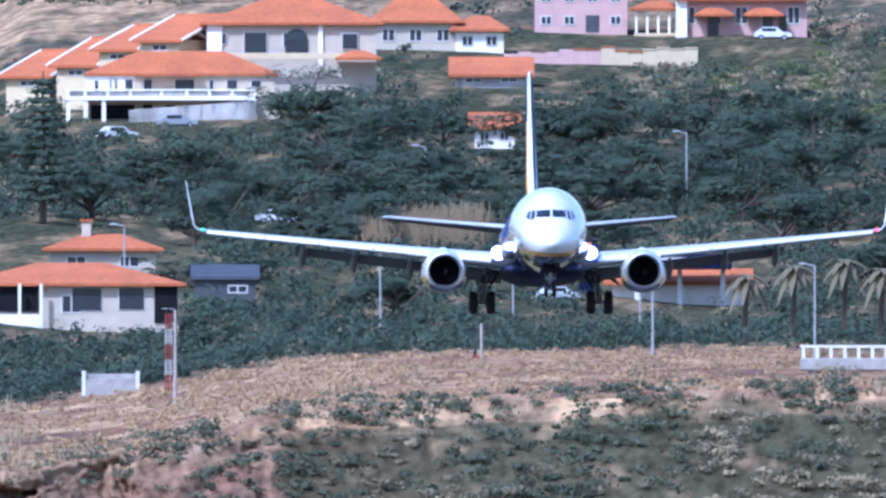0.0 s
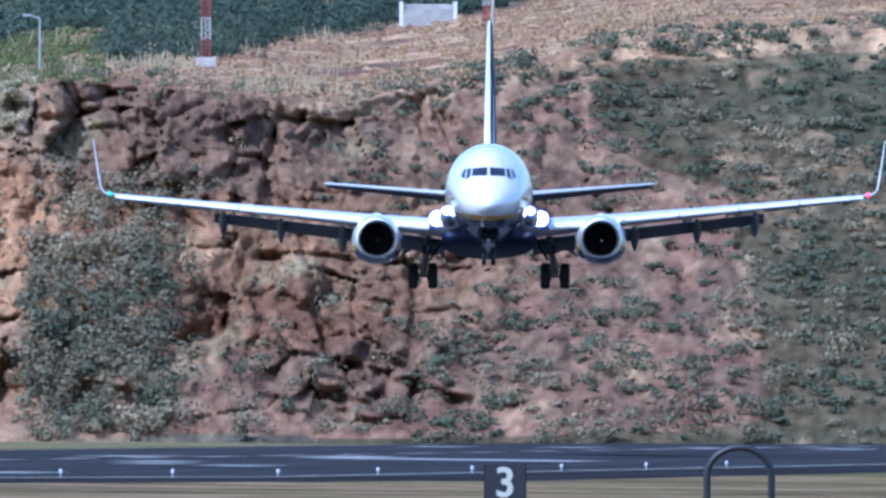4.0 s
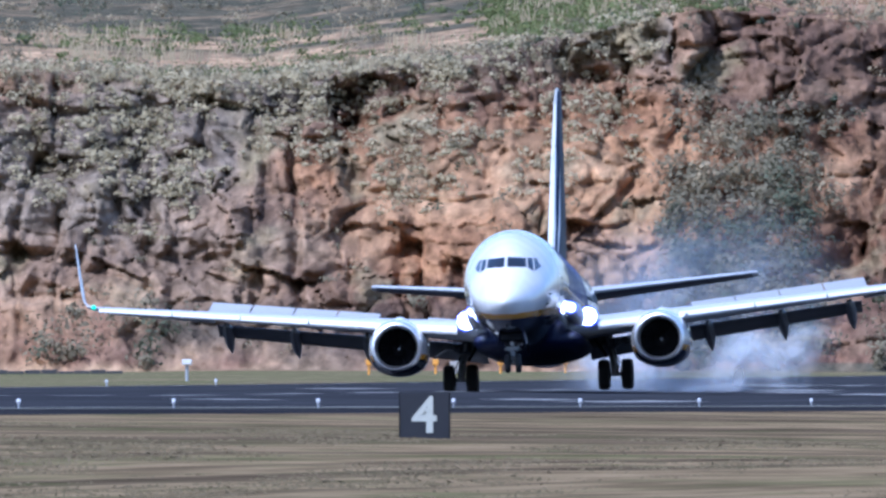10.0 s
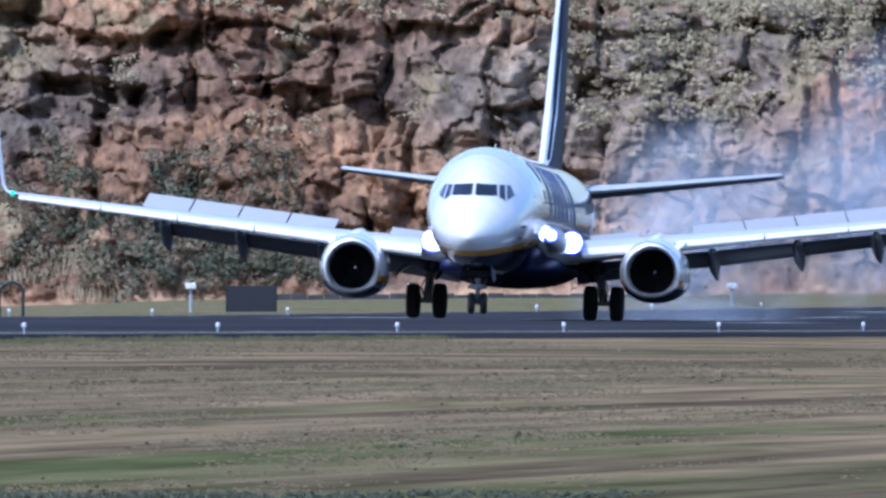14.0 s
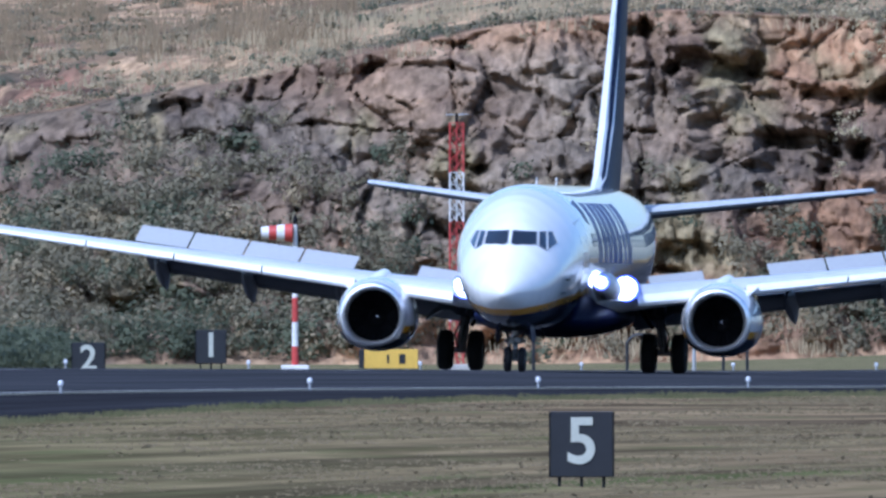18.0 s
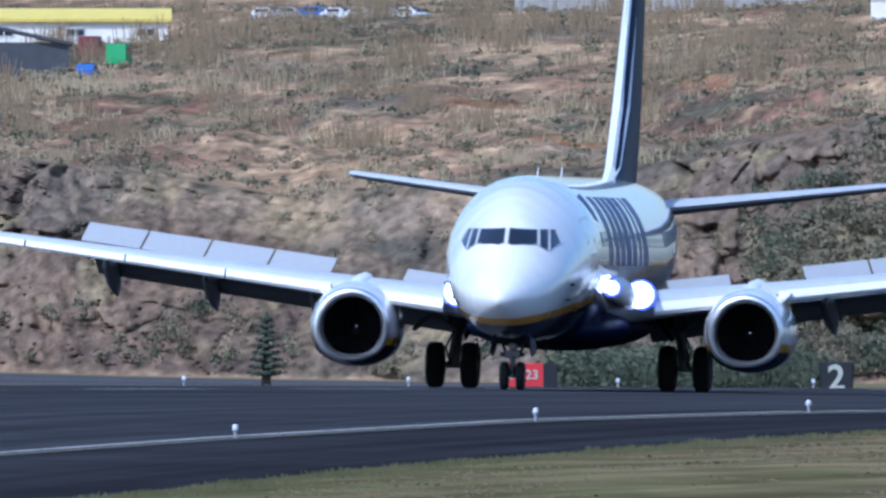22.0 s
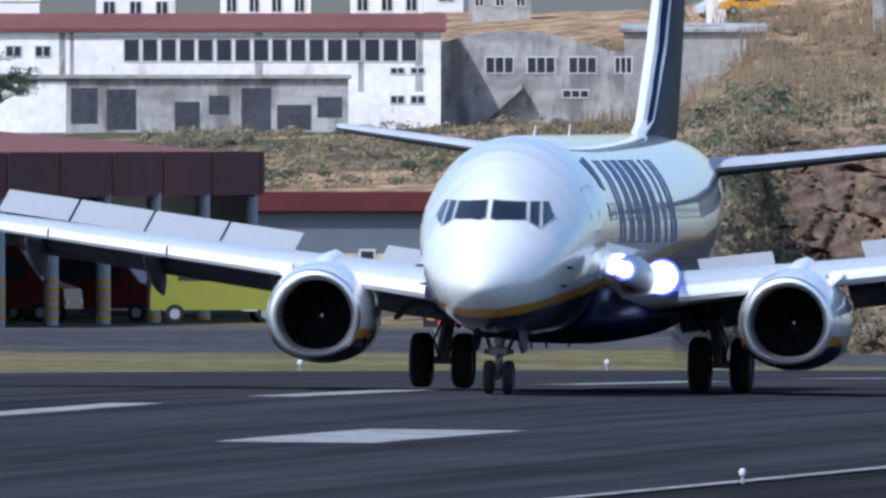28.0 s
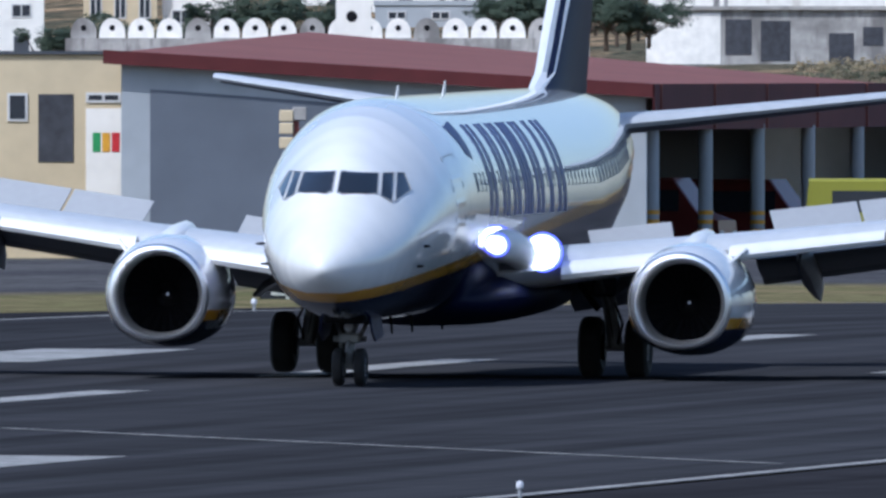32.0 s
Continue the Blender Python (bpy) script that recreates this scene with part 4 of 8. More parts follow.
    r = r + slope * 10.0 * np.clip((2.75 - q) * 4, 0, 1) * np.clip((gul - 0.5) * 3, -0.6, 1) * np.clip((q - 2.0) * 3, 0, 1)
    low = np.clip((2.75 - q) * 4, 0, 1)
    z = z + slope * low * (3.0 * (ridged(a / 11.0, q * 6.0, 183, 3) - 0.6) + 1.2 * (fbm(a / 2.5, q * 22.0, 185, 3) - 0.5))
    dry = dry * (1 - slope) + slope * np.clip(0.42 + 2.6 * (fbm(a / 10.0, q * 9.0, 187, 4) - 0.5), 0, 1)
    dry = np.where(u < -5700, 0.3 * dry, dry)
    dry = np.where(q < 0.95, 0.08 * dry, dry)
    dry = dry * (1 - rock) + rock * np.clip(0.24 * t1 + 0.26 * t2 + 0.24 * t3 + 1.2 * (fbm(a / 9, z / 5, 141, 4) - 0.45) + 0.5 * (fine - 0.62), 0, 1) * np.where(u > 1000, 0.42, np.where(u < -1900, 0.62, 1.0))
    red = red_u(u) * np.clip((fbm(a / 20, z / 9, 91, 3) - 0.33) * 4, 0, 1)
    red = np.where((u > 950) & (rock > 0.3), np.maximum(red, 0.48), red)
    dry = np.where((u > 1450) & (q < 1.93) & (rock < 0.3), dry - 0.3, dry)
    red = np.where(q > 2.12, 0, np.where((u > 1450) & (rock < 0.3), 1.0, red))
    red = np.where(table > 0.3, 0.5, np.where(wooded > 0.4, 1.0, red))
    red = np.where(slope > 0.2, np.clip(0.45 + 3.2 * (fbm(a / 8.0, q * 11.0, 189, 4) - 0.5), 0, 1), red)
    rock = np.where(slope > 0.2, np.clip((gul - 0.60) * 9, 0, 0.9) * slope, rock)
    red = np.where(q < 0.95, 1.0, red)
    b = (U_AXIS - u) * ARC
    return -r * np.sin(b), r * np.cos(b), z, rock, dry, red


def hill_material():
    m = bpy.data.materials.new("hillside_rock_and_scrub")
    m.use_nodes = True
    n, l = m.node_tree.nodes, m.node_tree.links
    b = n["Principled BSDF"]
    b.inputs["Roughness"].default_value = 0.95
    b.inputs["Specular IOR Level"].default_value = 0.0
    at_, sep, tc = n.new("ShaderNodeAttribute"), n.new("ShaderNodeSeparateColor"), n.new("ShaderNodeTexCoord")
    at_.attribute_name = "zone"
    l.new(at_.outputs["Color"], sep.inputs[0])

    def noisy(lo, hi, scale, detail=8, stretch=(1, 0.22, 1)):
        mp, ns, r = n.new("ShaderNodeMapping"), n.new("ShaderNodeTexNoise"), n.new("ShaderNodeMapRange")
        mp.inputs["Scale"].default_value = stretch
        ns.inputs["Scale"].default_value, ns.inputs["Detail"].default_value = scale, detail
        r.inputs["From Min"].default_value, r.inputs["From Max"].default_value = lo, hi
        l.new(tc.outputs["Object"], mp.inputs[0]), l.new(mp.outputs[0], ns.inputs["Vector"]), l.new(ns.outputs["Fac"], r.inputs["Value"])
        return r.outputs[0]

    def mix(fac, a, c):
        mx = n.new("ShaderNodeMix")
        mx.data_type = "RGBA"
        l.new(fac, mx.inputs["Factor"])
        for key, val in (("A", a), ("B", c)):
            if isinstance(val, tuple):
                mx.inputs[key].default_value = (*val, 1)
            else:
                l.new(val, mx.inputs[key])
        return mx.outputs["Result"]
    scrub = mix(noisy(0.40, 0.60, 0.35), (0.104, 0.092, 0.062), (0.070, 0.068, 0.047))
    tan = mix(noisy(0.40, 0.62, 0.5), (0.46, 0.31, 0.175), (0.235, 0.16, 0.098))
    grey = mix(sep.outputs[1], (0.090, 0.074, 0.060), (0.270, 0.212, 0.150))
    red = mix(sep.outputs[1], (0.125, 0.060, 0.034), (0.43, 0.222, 0.098))
    rock = mix(sep.outputs[2], grey, red)
    rock = mix(noisy(0.56, 0.68, 0.22), rock, (0.230, 0.185, 0.105))
    lush = mix(noisy(0.40, 0.60, 0.12), (0.052, 0.055, 0.033), (0.078, 0.072, 0.043))
    patch, both = n.new("ShaderNodeMath"), n.new("ShaderNodeMath")
    patch.operation, both.operation, both.use_clamp = "MULTIPLY_ADD", "ADD", True
    patch.inputs[1].default_value, patch.inputs[2].default_value = 0.95, -0.475
    l.new(noisy(0.34, 0.66, 0.34, 9, (1, 0.10, 1.5)), patch.inputs[0])
    l.new(patch.outputs[0], both.inputs[0]), l.new(sep.outputs[1], both.inputs[1])
    soil = mix(noisy(0.40, 0.60, 0.3), (0.235, 0.125, 0.082), (0.125, 0.080, 0.058))
    steps = []
    for lo, hi in ((0.0, 0.5), (0.5, 1.0)):
        mr_ = n.new("ShaderNodeMapRange")
        mr_.inputs["From Min"].default_value, mr_.inputs["From Max"].default_value = lo, hi
        l.new(sep.outputs[2], mr_.inputs["Value"])
        steps.append(mr_.outputs[0])
    ground = mix(both.outputs[0], mix(steps[1], mix(steps[0], scrub, soil), lush), tan)
    col = mix(sep.outputs[0], ground, rock)
    paved = mix(noisy(0.4, 0.6, 0.05), (0.062, 0.062, 0.066), (0.09, 0.088, 0.088))
    mown = mix(noisy(0.42, 0.58, 0.12), (0.120, 0.118, 0.052), (0.175, 0.140, 0.078))
    kinds = []
    for lo, hi in ((0.0, 0.5), (0.5, 1.0)):
        mr_ = n.new("ShaderNodeMapRange")
        mr_.inputs["From Min"].default_value, mr_.inputs["From Max"].default_value = lo, hi
        l.new(at_.outputs["Alpha"], mr_.inputs["Value"])
        kinds.append(mr_.outputs[0])
    col = mix(kinds[1], mix(kinds[0], paved, mown), col)
    r = noisy(0.32, 0.68, 1.5, 12)
    mr = n.new("ShaderNodeMapRange")
    mr.inputs["To Min"].default_value, mr.inputs["To Max"].default_value = 0.58, 1.42
    l.new(r, mr.inputs["Value"])
    mul = n.new("ShaderNodeMix")
    mul.data_type, mul.blend_type = "RGBA", "MULTIPLY"
    mul.inputs["Factor"].default_value = 1.0
    l.new(col, mul.inputs["A"]), l.new(mr.outputs[0], mul.inputs["B"])
    l.new(mul.outputs["Result"], b.inputs["Base Color"])
    bp = n.new("ShaderNodeBump")
    l.new(sep.outputs[0], bp.inputs["Strength"])
    bp.inputs["Distance"].default_value = 0.5
    l.new(noisy(0.0, 1.0, 1.3, 10), bp.inputs["Height"])
    l.new(bp.outputs[0], b.inputs["Normal"])
    return m


M_HILL = hill_material()
U, Q = np.meshgrid(np.concatenate([np.arange(3400, 1700, -8.0), np.arange(1700, -2700, -4.2), np.arange(-2700, -4800, -6.0), np.arange(-4800, -7800, -12.0)]), np.concatenate([np.linspace(0, 1, 14), np.linspace(1, 2, 146)[1:], np.linspace(2, 3, 50)[1:], np.linspace(3, 4, 60)[1:]]))
hx, hy, hz, rock, dry, red = hill_points(U, Q)
paved = np.clip((-2500 - U) / 150, 0, 1) * np.clip((Q - np.interp(U, [-7900, -5500, -4760, -4700, -4400, -2500], [0.30, 0.32, 0.45, 0.20, 0.18, 0.10]) + 0.05 * np.sin(U / 300)) * 25, 0, 1) * np.clip((0.93 - Q) * 25, 0, 1)
tagged(sheet("hillside", hx, hy, hz, M_HILL, np.stack([rock, dry, red, (0.5 + 0.5 * np.clip((Q - 0.93) * 16, 0, 1)) * (1 - paved)], -1)), "eroded red-brown volcanic cliff under a dry scrubby hillside", "hillside", kind="structure")


def ground_r(u, v):
    """How far off the hillside's shelf or upper slope lies at that bearing and depression."""
    q = np.linspace(2.0, 4.0, 400)
    r, z = hill_rows(np.full(400, float(u)), q)
    vv = V_LEVEL - (z - EYE.z) / r / ARC
    return float(r[np.argmin(np.abs(vv - v))])


# ---- airfield furniture ----
def stand(u, v, r, turn=0.0):
    """A pose at that place whose y axis points away from the eye, turned by so many degrees."""
    p = at(u, v, r)
    b = (U_AXIS - u) * ARC
    return Matrix.Translation(p) @ Matrix.Rotation(b + radians(turn), 4, "Z")


def on_runway(x, s, dz=0.05):
    return Vector((-x, s, float(runway_z(x, s)) + dz))


def hill_z(x, y):
    """Height of the far ground before the cliff, between the runway's far edge and the foot."""
    r = math.hypot(x, y)
    u = U_AXIS - math.atan2(-x, y) / ARC
    b = (U_AXIS - u) * ARC
    r0, r1 = min((FAR_X + 4) / math.sin(b), 3180.0), float(hill("foot_r", u))
    q = min(1.0, max(0.0, (r - r0) / (r1 - r0)))
    return float(hill_rows(np.array([u]), np.array([q]))[1][0])


def far_spot(u, x):
    """On the far turf, x metres left of the eye, at bearing u."""
    b = (U_AXIS - u) * ARC
    y = x / math.tan(b)
    return Vector((-x, y, hill_z(-x, y))), x / math.sin(b), b


M_LAMPW = mat("frosted_lamp", (0.58, 0.59, 0.61), 0.3, vary=0.05)
M_BLACK = mat("black_board_paint", (0.012, 0.013, 0.017), 0.5, vary=0.25, scale=3)
M_DIGIT = mat("white_digit_paint", (0.42, 0.43, 0.37), 0.6, vary=0.12, scale=6)
M_SIGNY = mat("yellow_sign_face", (0.62, 0.40, 0.06), 0.5, vary=0.1, scale=3)
M_SIGNR = mat("red_sign_face", (0.55, 0.03, 0.035), 0.5, vary=0.1, scale=3)
M_RED = mat("mast_red_paint", (0.42, 0.05, 0.04), 0.55, vary=0.2, scale=3)
M_MWHITE = mat("mast_white_paint", (0.66, 0.65, 0.63), 0.55, vary=0.15, scale=3)
M_REDD = mat("faded_mast_red", (0.235, 0.050, 0.045), 0.7, vary=0.25, scale=3)
M_MWD = mat("faded_mast_white", (0.44, 0.42, 0.38), 0.7, vary=0.25, scale=3)
M_POLE = mat("weathered_pole", (0.36, 0.32, 0.27), 0.85, vary=0.25, scale=2)
M_CONC = mat("weathered_concrete", (0.36, 0.34, 0.31), 0.9, vary=0.35, scale=0.8, bump=0.2, fine=6)
M_GREY = mat("galvanised_steel", (0.38, 0.39, 0.40), 0.5, 0.3, 0.15)
M_SHED_ = mat("tarred_concrete", (0.045, 0.043, 0.042), 0.9, vary=0.3, scale=2)
M_ORANGE = mat("orange_lamp_paint", (0.72, 0.33, 0.04), 0.5, vary=0.15)


def text_bm(words, size, depth=0.01):
    """Built-in lettering as a mesh, centred, in the xz plane facing -y."""
    c = bpy.data.curves.new("lettering", "FONT")
    c.body, c.size, c.extrude, c.align_x, c.align_y, c.offset = words, size, depth, "CENTER", "CENTER", size * 0.018
    ob = bpy.data.objects.new("lettering", c)
    scene.collection.objects.link(ob)
    me = bpy.data.meshes.new_from_object(ob.evaluated_get(bpy.context.evaluated_depsgraph_get()))
    bm = bmesh.new()
    bm.from_mesh(me)
    bpy.data.objects.remove(ob)
    bpy.data.curves.remove(c)
    bpy.data.meshes.remove(me)
    bmesh.ops.rotate(bm, verts=bm.verts, matrix=Matrix.Rotation(math.pi / 2, 3, "X"))
    return bm


def distance_board(m, w, h, leg, digit, label, size=0.92):
    b = thing("distance_board", m, label, "runway sign", "runway distance boards")
    part("panel", boxed(-w / 2, w / 2, -0.09, 0.09, leg, leg + h, 0.015), M_BLACK, b)
    part("panel_rim", merge(boxed(w / 2 + 0.002, w / 2 + 0.02, -0.10, 0.10, leg, leg + h), boxed(-w / 2 - 0.02, -w / 2 - 0.002, -0.10, 0.10, leg, leg + h)), M_DARK, b)
    if digit:
        t = part("digit", text_bm(digit, size * 1.28), M_DIGIT, b, "white painted numeral " + digit)
        t.location = (0, -0.105, leg + h * 0.52)
    for x in (-0.35 * w, 0, 0.35 * w):
        part("leg", tube((x, 0, -0.25), (x, 0, leg + 0.05), 0.03, n=8), M_DARK, b)
    return b


for s, v_foot, digit in ((1718.0, 806, "3"), (1413.2, 823, "4"), (1108.4, 925, "5")):
    x = 94.4
    b = math.atan2(x, s)
    u = U_AXIS - b / ARC
    distance_board(stand(u, v_foot, math.hypot(x, s)), 1.158, 1.20, 0.13, digit, "black runway distance board with a white numeral " + digit + " on the grass")
for u, digit in ((-6605, "4"), (-4090, "3"), (-2331, "2")):
    p, r, b = far_spot(u, 188.0)
    v_top = {-6605: 651, -4090: 666, -2331: 674}[u]
    p.z = min(p.z, at(u, v_top, r).z - 1.3)
    distance_board(Matrix.Translation(p) @ Matrix.Rotation(b, 4, "Z"), 1.1, 1.15, at(u, v_top, r).z - p.z - 1.15, digit, "black distance board with a white numeral " + digit + " across the runway")
p, r, b = far_spot(-2114, 190.0)
distance_board(Matrix.Translation(p) @ Matrix.Rotation(b, 4, "Z"), 1.03, 1.15, at(-2114, 652, r).z - p.z - 1.15, "1", "black distance board with a white numeral 1 across the runway")
p, r, b = far_spot(-761, 190.0)
distance_board(Matrix.Translation(p) @ Matrix.Rotation(b, 4, "Z"), 2.0, 1.15, at(-761, 669, r).z - p.z - 1.15, "", "blank black back of a runway sign on the far grass")


def edge_light():
    e = thing("edge_light", Matrix(), "small white elevated runway edge light", "runway light", "runway edge lights")
    part("stem", tube((0, 0, -0.05), (0, 0, 0.15), 0.03, n=8), M_GREY, e)
    part("lens", lathe([(0.14, 0.04), (0.16, 0.058), (0.235, 0.058), (0.26, 0.04), (0.27, 0.01)], 12, "z"), M_LAMPW, e, "frosted white lens", smooth=True)
    return e


first = edge_light()
k = 0
for i in range(-6, 24):
    for x, off in ((EDGE_X, 0.0), (FAR_X, 12.0)):
        s = 1004 + 60 * i + off
        if s < 640 or (i == 0 and off == 0):
            continue
        m = Matrix.Translation(on_runway(x, s, 0.04))
        if k == 0:
            first.matrix_world = m
        else:
            copy_thing(first, m)
        k += 1


# painted markings, each lying on the pavement
def stripe(name, x0, x1, s0, s1, label, material=M_MARK, lean=0.0):
    n = max(2, int(abs(s1 - s0) / 6))
    S = np.linspace(s0, s1, n + 1)[:, None] + np.zeros((1, 4))
    X = np.linspace(x0, x1, 4)[None, :] + np.zeros((n + 1, 1)) + lean * (S - s0) / max(1e-6, s1 - s0)
    return tagged(sheet(name, -X, S, runway_z(X, S) + 0.062, material), label, "marking", "runway markings", "structure")


for i in range(-8, 40):
    s = 1110 + 48.6 * i
    stripe("centreline_dash", 147.7, 148.75, s, s + 27, "worn white centreline dash")
for x0, x1, s0, s1 in ((135.6, 138.6, 1120, 1144), (155.6, 158.6, 1130, 1153), (135.0, 137.6, 975, 992), (136.2, 138.4, 1944, 1974), (130.6, 132.8, 2046, 2104), (135, 137.4, 2085, 2104),
                       (134.0, 136.4, 2266, 2290), (138.4, 140.8, 2288, 2310), (132.5, 143.8, 2458, 2492), (141, 143.4, 2330, 2358), (142.5, 146, 2494, 2522),
                       (150, 153.5, 2466, 2500), (155.5, 158, 2290, 2312), (158.5, 161, 2046, 2090)):
    stripe("touchdown_mark", x0, x1, s0, s1, "worn white touchdown zone bar")
for i in range(6):
    stripe("threshold_bar", 129 + i * 6.4, 131.5 + i * 6.4, 2880, 2910, "white runway threshold bar")
stripe("edge_line", EDGE_X + 0.1, EDGE_X + 0.45, 400, 3000, "long white runway edge line")
stripe("edge_line", FAR_X - 0.45, FAR_X - 0.1, 400, 3000, "long white runway edge line")
stripe("lead_off_line", 123.6, 123.9, 988, 1030, "thin pale lead-off line on the asphalt", lean=18.6)


def sign(name, m, faces, h, leg, label, bars=(), words=None):
    sg = thing(name, m, label, "airfield sign", "airfield signs")
    x = -sum(w for w, _ in faces) / 2
    for w, material in faces:
        part("panel", boxed(x + 0.004, x + w - 0.004, -0.08, 0.08, leg, leg + h, 0.012), material, sg)
        x += w
    for bx, bw, bh in bars:
        part("unreadable_mark", boxed(bx, bx + bw, -0.095, -0.085, leg + h * 0.5 - bh / 2, leg + h * 0.5 + bh / 2), M_BLACK, sg, "dark bar in place of a character")
    for txt, tx, size, material in words or ():
        part("lettering", text_bm(txt, size, 0.006), material, sg, "painted characters " + txt).location = (tx, -0.09, leg + h / 2)
    for lx in (-0.3, 0.3):
        part("leg", tube((lx * sum(w for w, _ in faces), 0, -0.3), (lx * sum(w for w, _ in faces), 0, leg + 0.03), 0.03, n=8), M_GREY, sg)
    return sg


p, r, b = far_spot(-1800, 190.0)
sign("taxiway_sign", Matrix.Translation(p) @ Matrix.Rotation(b, 4, "Z"), ((0.2, M_BLACK), (1.9, M_SIGNY)), 0.68, at(-1800, 686, r).z - p.z - 0.68, "yellow taxiway sign with dark characters on far grass", ((-0.05, 0.08, 0.3), (0.38, 0.22, 0.34)))
p, r, b = far_spot(-5144, 205.0)
sign("runway_sign", Matrix.Translation(p) @ Matrix.Rotation(b, 4, "Z"), ((0.42, M_BLACK), (1.42, M_SIGNR)), 0.70, at(-5144, 592, r).z - p.z - 0.70, "red runway sign reading 05-23 beside a black letter panel", (), (("C", -0.71, 0.5, M_YEL), ("05-23", 0.2, 0.46, M_DIGIT)))
p, r, b = far_spot(-2873, 190.0)
sign("runway_sign", Matrix.Translation(p) @ Matrix.Rotation(b, 4, "Z"), ((1.3, M_SIGNR), (0.45, M_BLACK)), 0.75, at(-2873, 676, r).z - p.z - 0.75, "red runway sign reading 05-23 on far grass", (), (("05-23", -0.22, 0.42, M_DIGIT),))


def lattice_mast(u, v_top, x, w=0.5, r=None, v_base=None, label="red and white lattice mast on the far grass", base=True, paints=(M_RED, M_MWHITE)):
    if r is None:
        p, r, b = far_spot(u, x)
    else:
        p, b = at(u, v_base, r), (U_AXIS - u) * ARC
    h = at(u, v_top, r).z - p.z
    m = thing("lattice_mast", Matrix.Translation(p) @ Matrix.Rotation(b, 4, "Z"), label, "mast", "lattice masts")
    bands = 5
    for k in range(bands):
        z0, z1 = h * k / bands, h * (k + 1) / bands
        paint = paints[k % 2]
        legs = [(-w / 2, -w / 4), (w / 2, -w / 4), (0, w / 2)]
        for x_, y_ in legs:
            part("leg", tube((x_, y_, z0), (x_, y_, z1), 0.035, n=6), paint, m)
        n = 4
        for q in range(n):
            za, zb = z0 + (z1 - z0) * q / n, z0 + (z1 - z0) * (q + 1) / n
            for (xa, ya), (xb, yb) in zip(legs, legs[1:] + legs[:1]):
                part("diagonal", tube((xa, ya, za), (xb, yb, zb), 0.02, n=4), paint, m)
                part("rung", tube((xa, ya, zb), (xb, yb, zb), 0.018, n=4), paint, m)
    if base:
        part("base_block", boxed(-0.6, 0.6, -0.5, 0.5, -0.3, 0.25, 0.03), M_CONC, m)
    part("obstruction_lamp", tube((0, 0, h), (0, 0, h + 0.35), 0.06, n=8), M_DARK, m)
    part("top_bar", tube((-0.4, 0, h + 0.3), (0.4, 0, h + 0.3), 0.025, n=6), M_GREY, m)
    return m


lattice_mast(-1679, 285, 194.0)
FADED = (M_REDD, M_MWD)
lattice_mast(1254, -184, None, 0.5, 3440, 12, "faded red and white lattice mast at the plateau's edge", True, FADED)
lattice_mast(1750, -196, None, 0.34, 3560, -60, "faded red and white lattice mast on the dry plateau", False, FADED)
lattice_mast(2293, -122, None, 0.3, 3700, -50, "short faded lattice mast on the dry plateau", False, FADED)
for u, v_top, v_base, r in ((1762, -203, -56, 3555), (2304, -179, -50, 3700)):
    p = at(u, v_base, r)
    h = at(u, v_top, r).z - p.z
    pole = thing("service_pole", Matrix.Translation(p), "weathered pale service pole beside a lattice mast", "pole", "service poles")
    part("shaft", tube((0, 0, -0.8), (0, 0, h), 0.12, 0.085, 10), M_POLE, pole, smooth=True)
    part("cap", tube((0, 0, h + 0.002), (0, 0, h + 0.08), 0.10, 0.05, 8), M_DARK, pole)

lw = thing("low_wall", stand(-360, 689, 3150), "long low dark kerb wall at the cliff foot", "wall")
for i in range(24):
    q_ = stand(-360, 689, 3150).inverted() @ at(-705 + i * 29, 689 + 0.6 * math.sin(i * 1.3), 3150)
    part("wall_block", boxed(q_.x - 0.41, q_.x + 0.41, q_.y - 0.15, q_.y + 0.15, q_.z - 0.4, q_.z + 0.16 + 0.04 * math.sin(i * 2.1), 0.02), M_SHED_, lw)

# windsock pole
p, r, b = far_spot(-1965, 195.0)
h = at(-1965, 465, r).z - p.z
ws = thing("windsock_pole", Matrix.Translation(p) @ Matrix.Rotation(b, 4, "Z"), "red and white windsock pole with a striped sock", "windsock")
for k in range(6):
    part("pole_section", tube((0, 0, h * k / 6), (0, 0, h * (k + 1) / 6), 0.13 - 0.008 * k, 0.122 - 0.008 * k, 10), M_MWHITE if k % 2 else M_RED, ws)
for k in range(4):
    a0, a1 = k * 0.28, (k + 1) * 0.28
    part("sock_band", lathe([(-0.1 - a0, 0.34 - 0.03 * k), (-0.1 - a1, 0.31 - 0.03 * k)], 14, "x"), M_RED if k % 2 == 0 else M_MWHITE, ws, smooth=True).location = (0, 0, h - 0.3)
part("top_lamp", lathe([(0, 0.08), (0.2, 0.08), (0.35, 0.03)], 10, "z"), M_DARK, ws).location = (0, 0, h)
part("base_block", boxed(-0.5, 0.5, -0.4, 0.4, -0.3, 0.2, 0.03), M_MWHITE, ws)


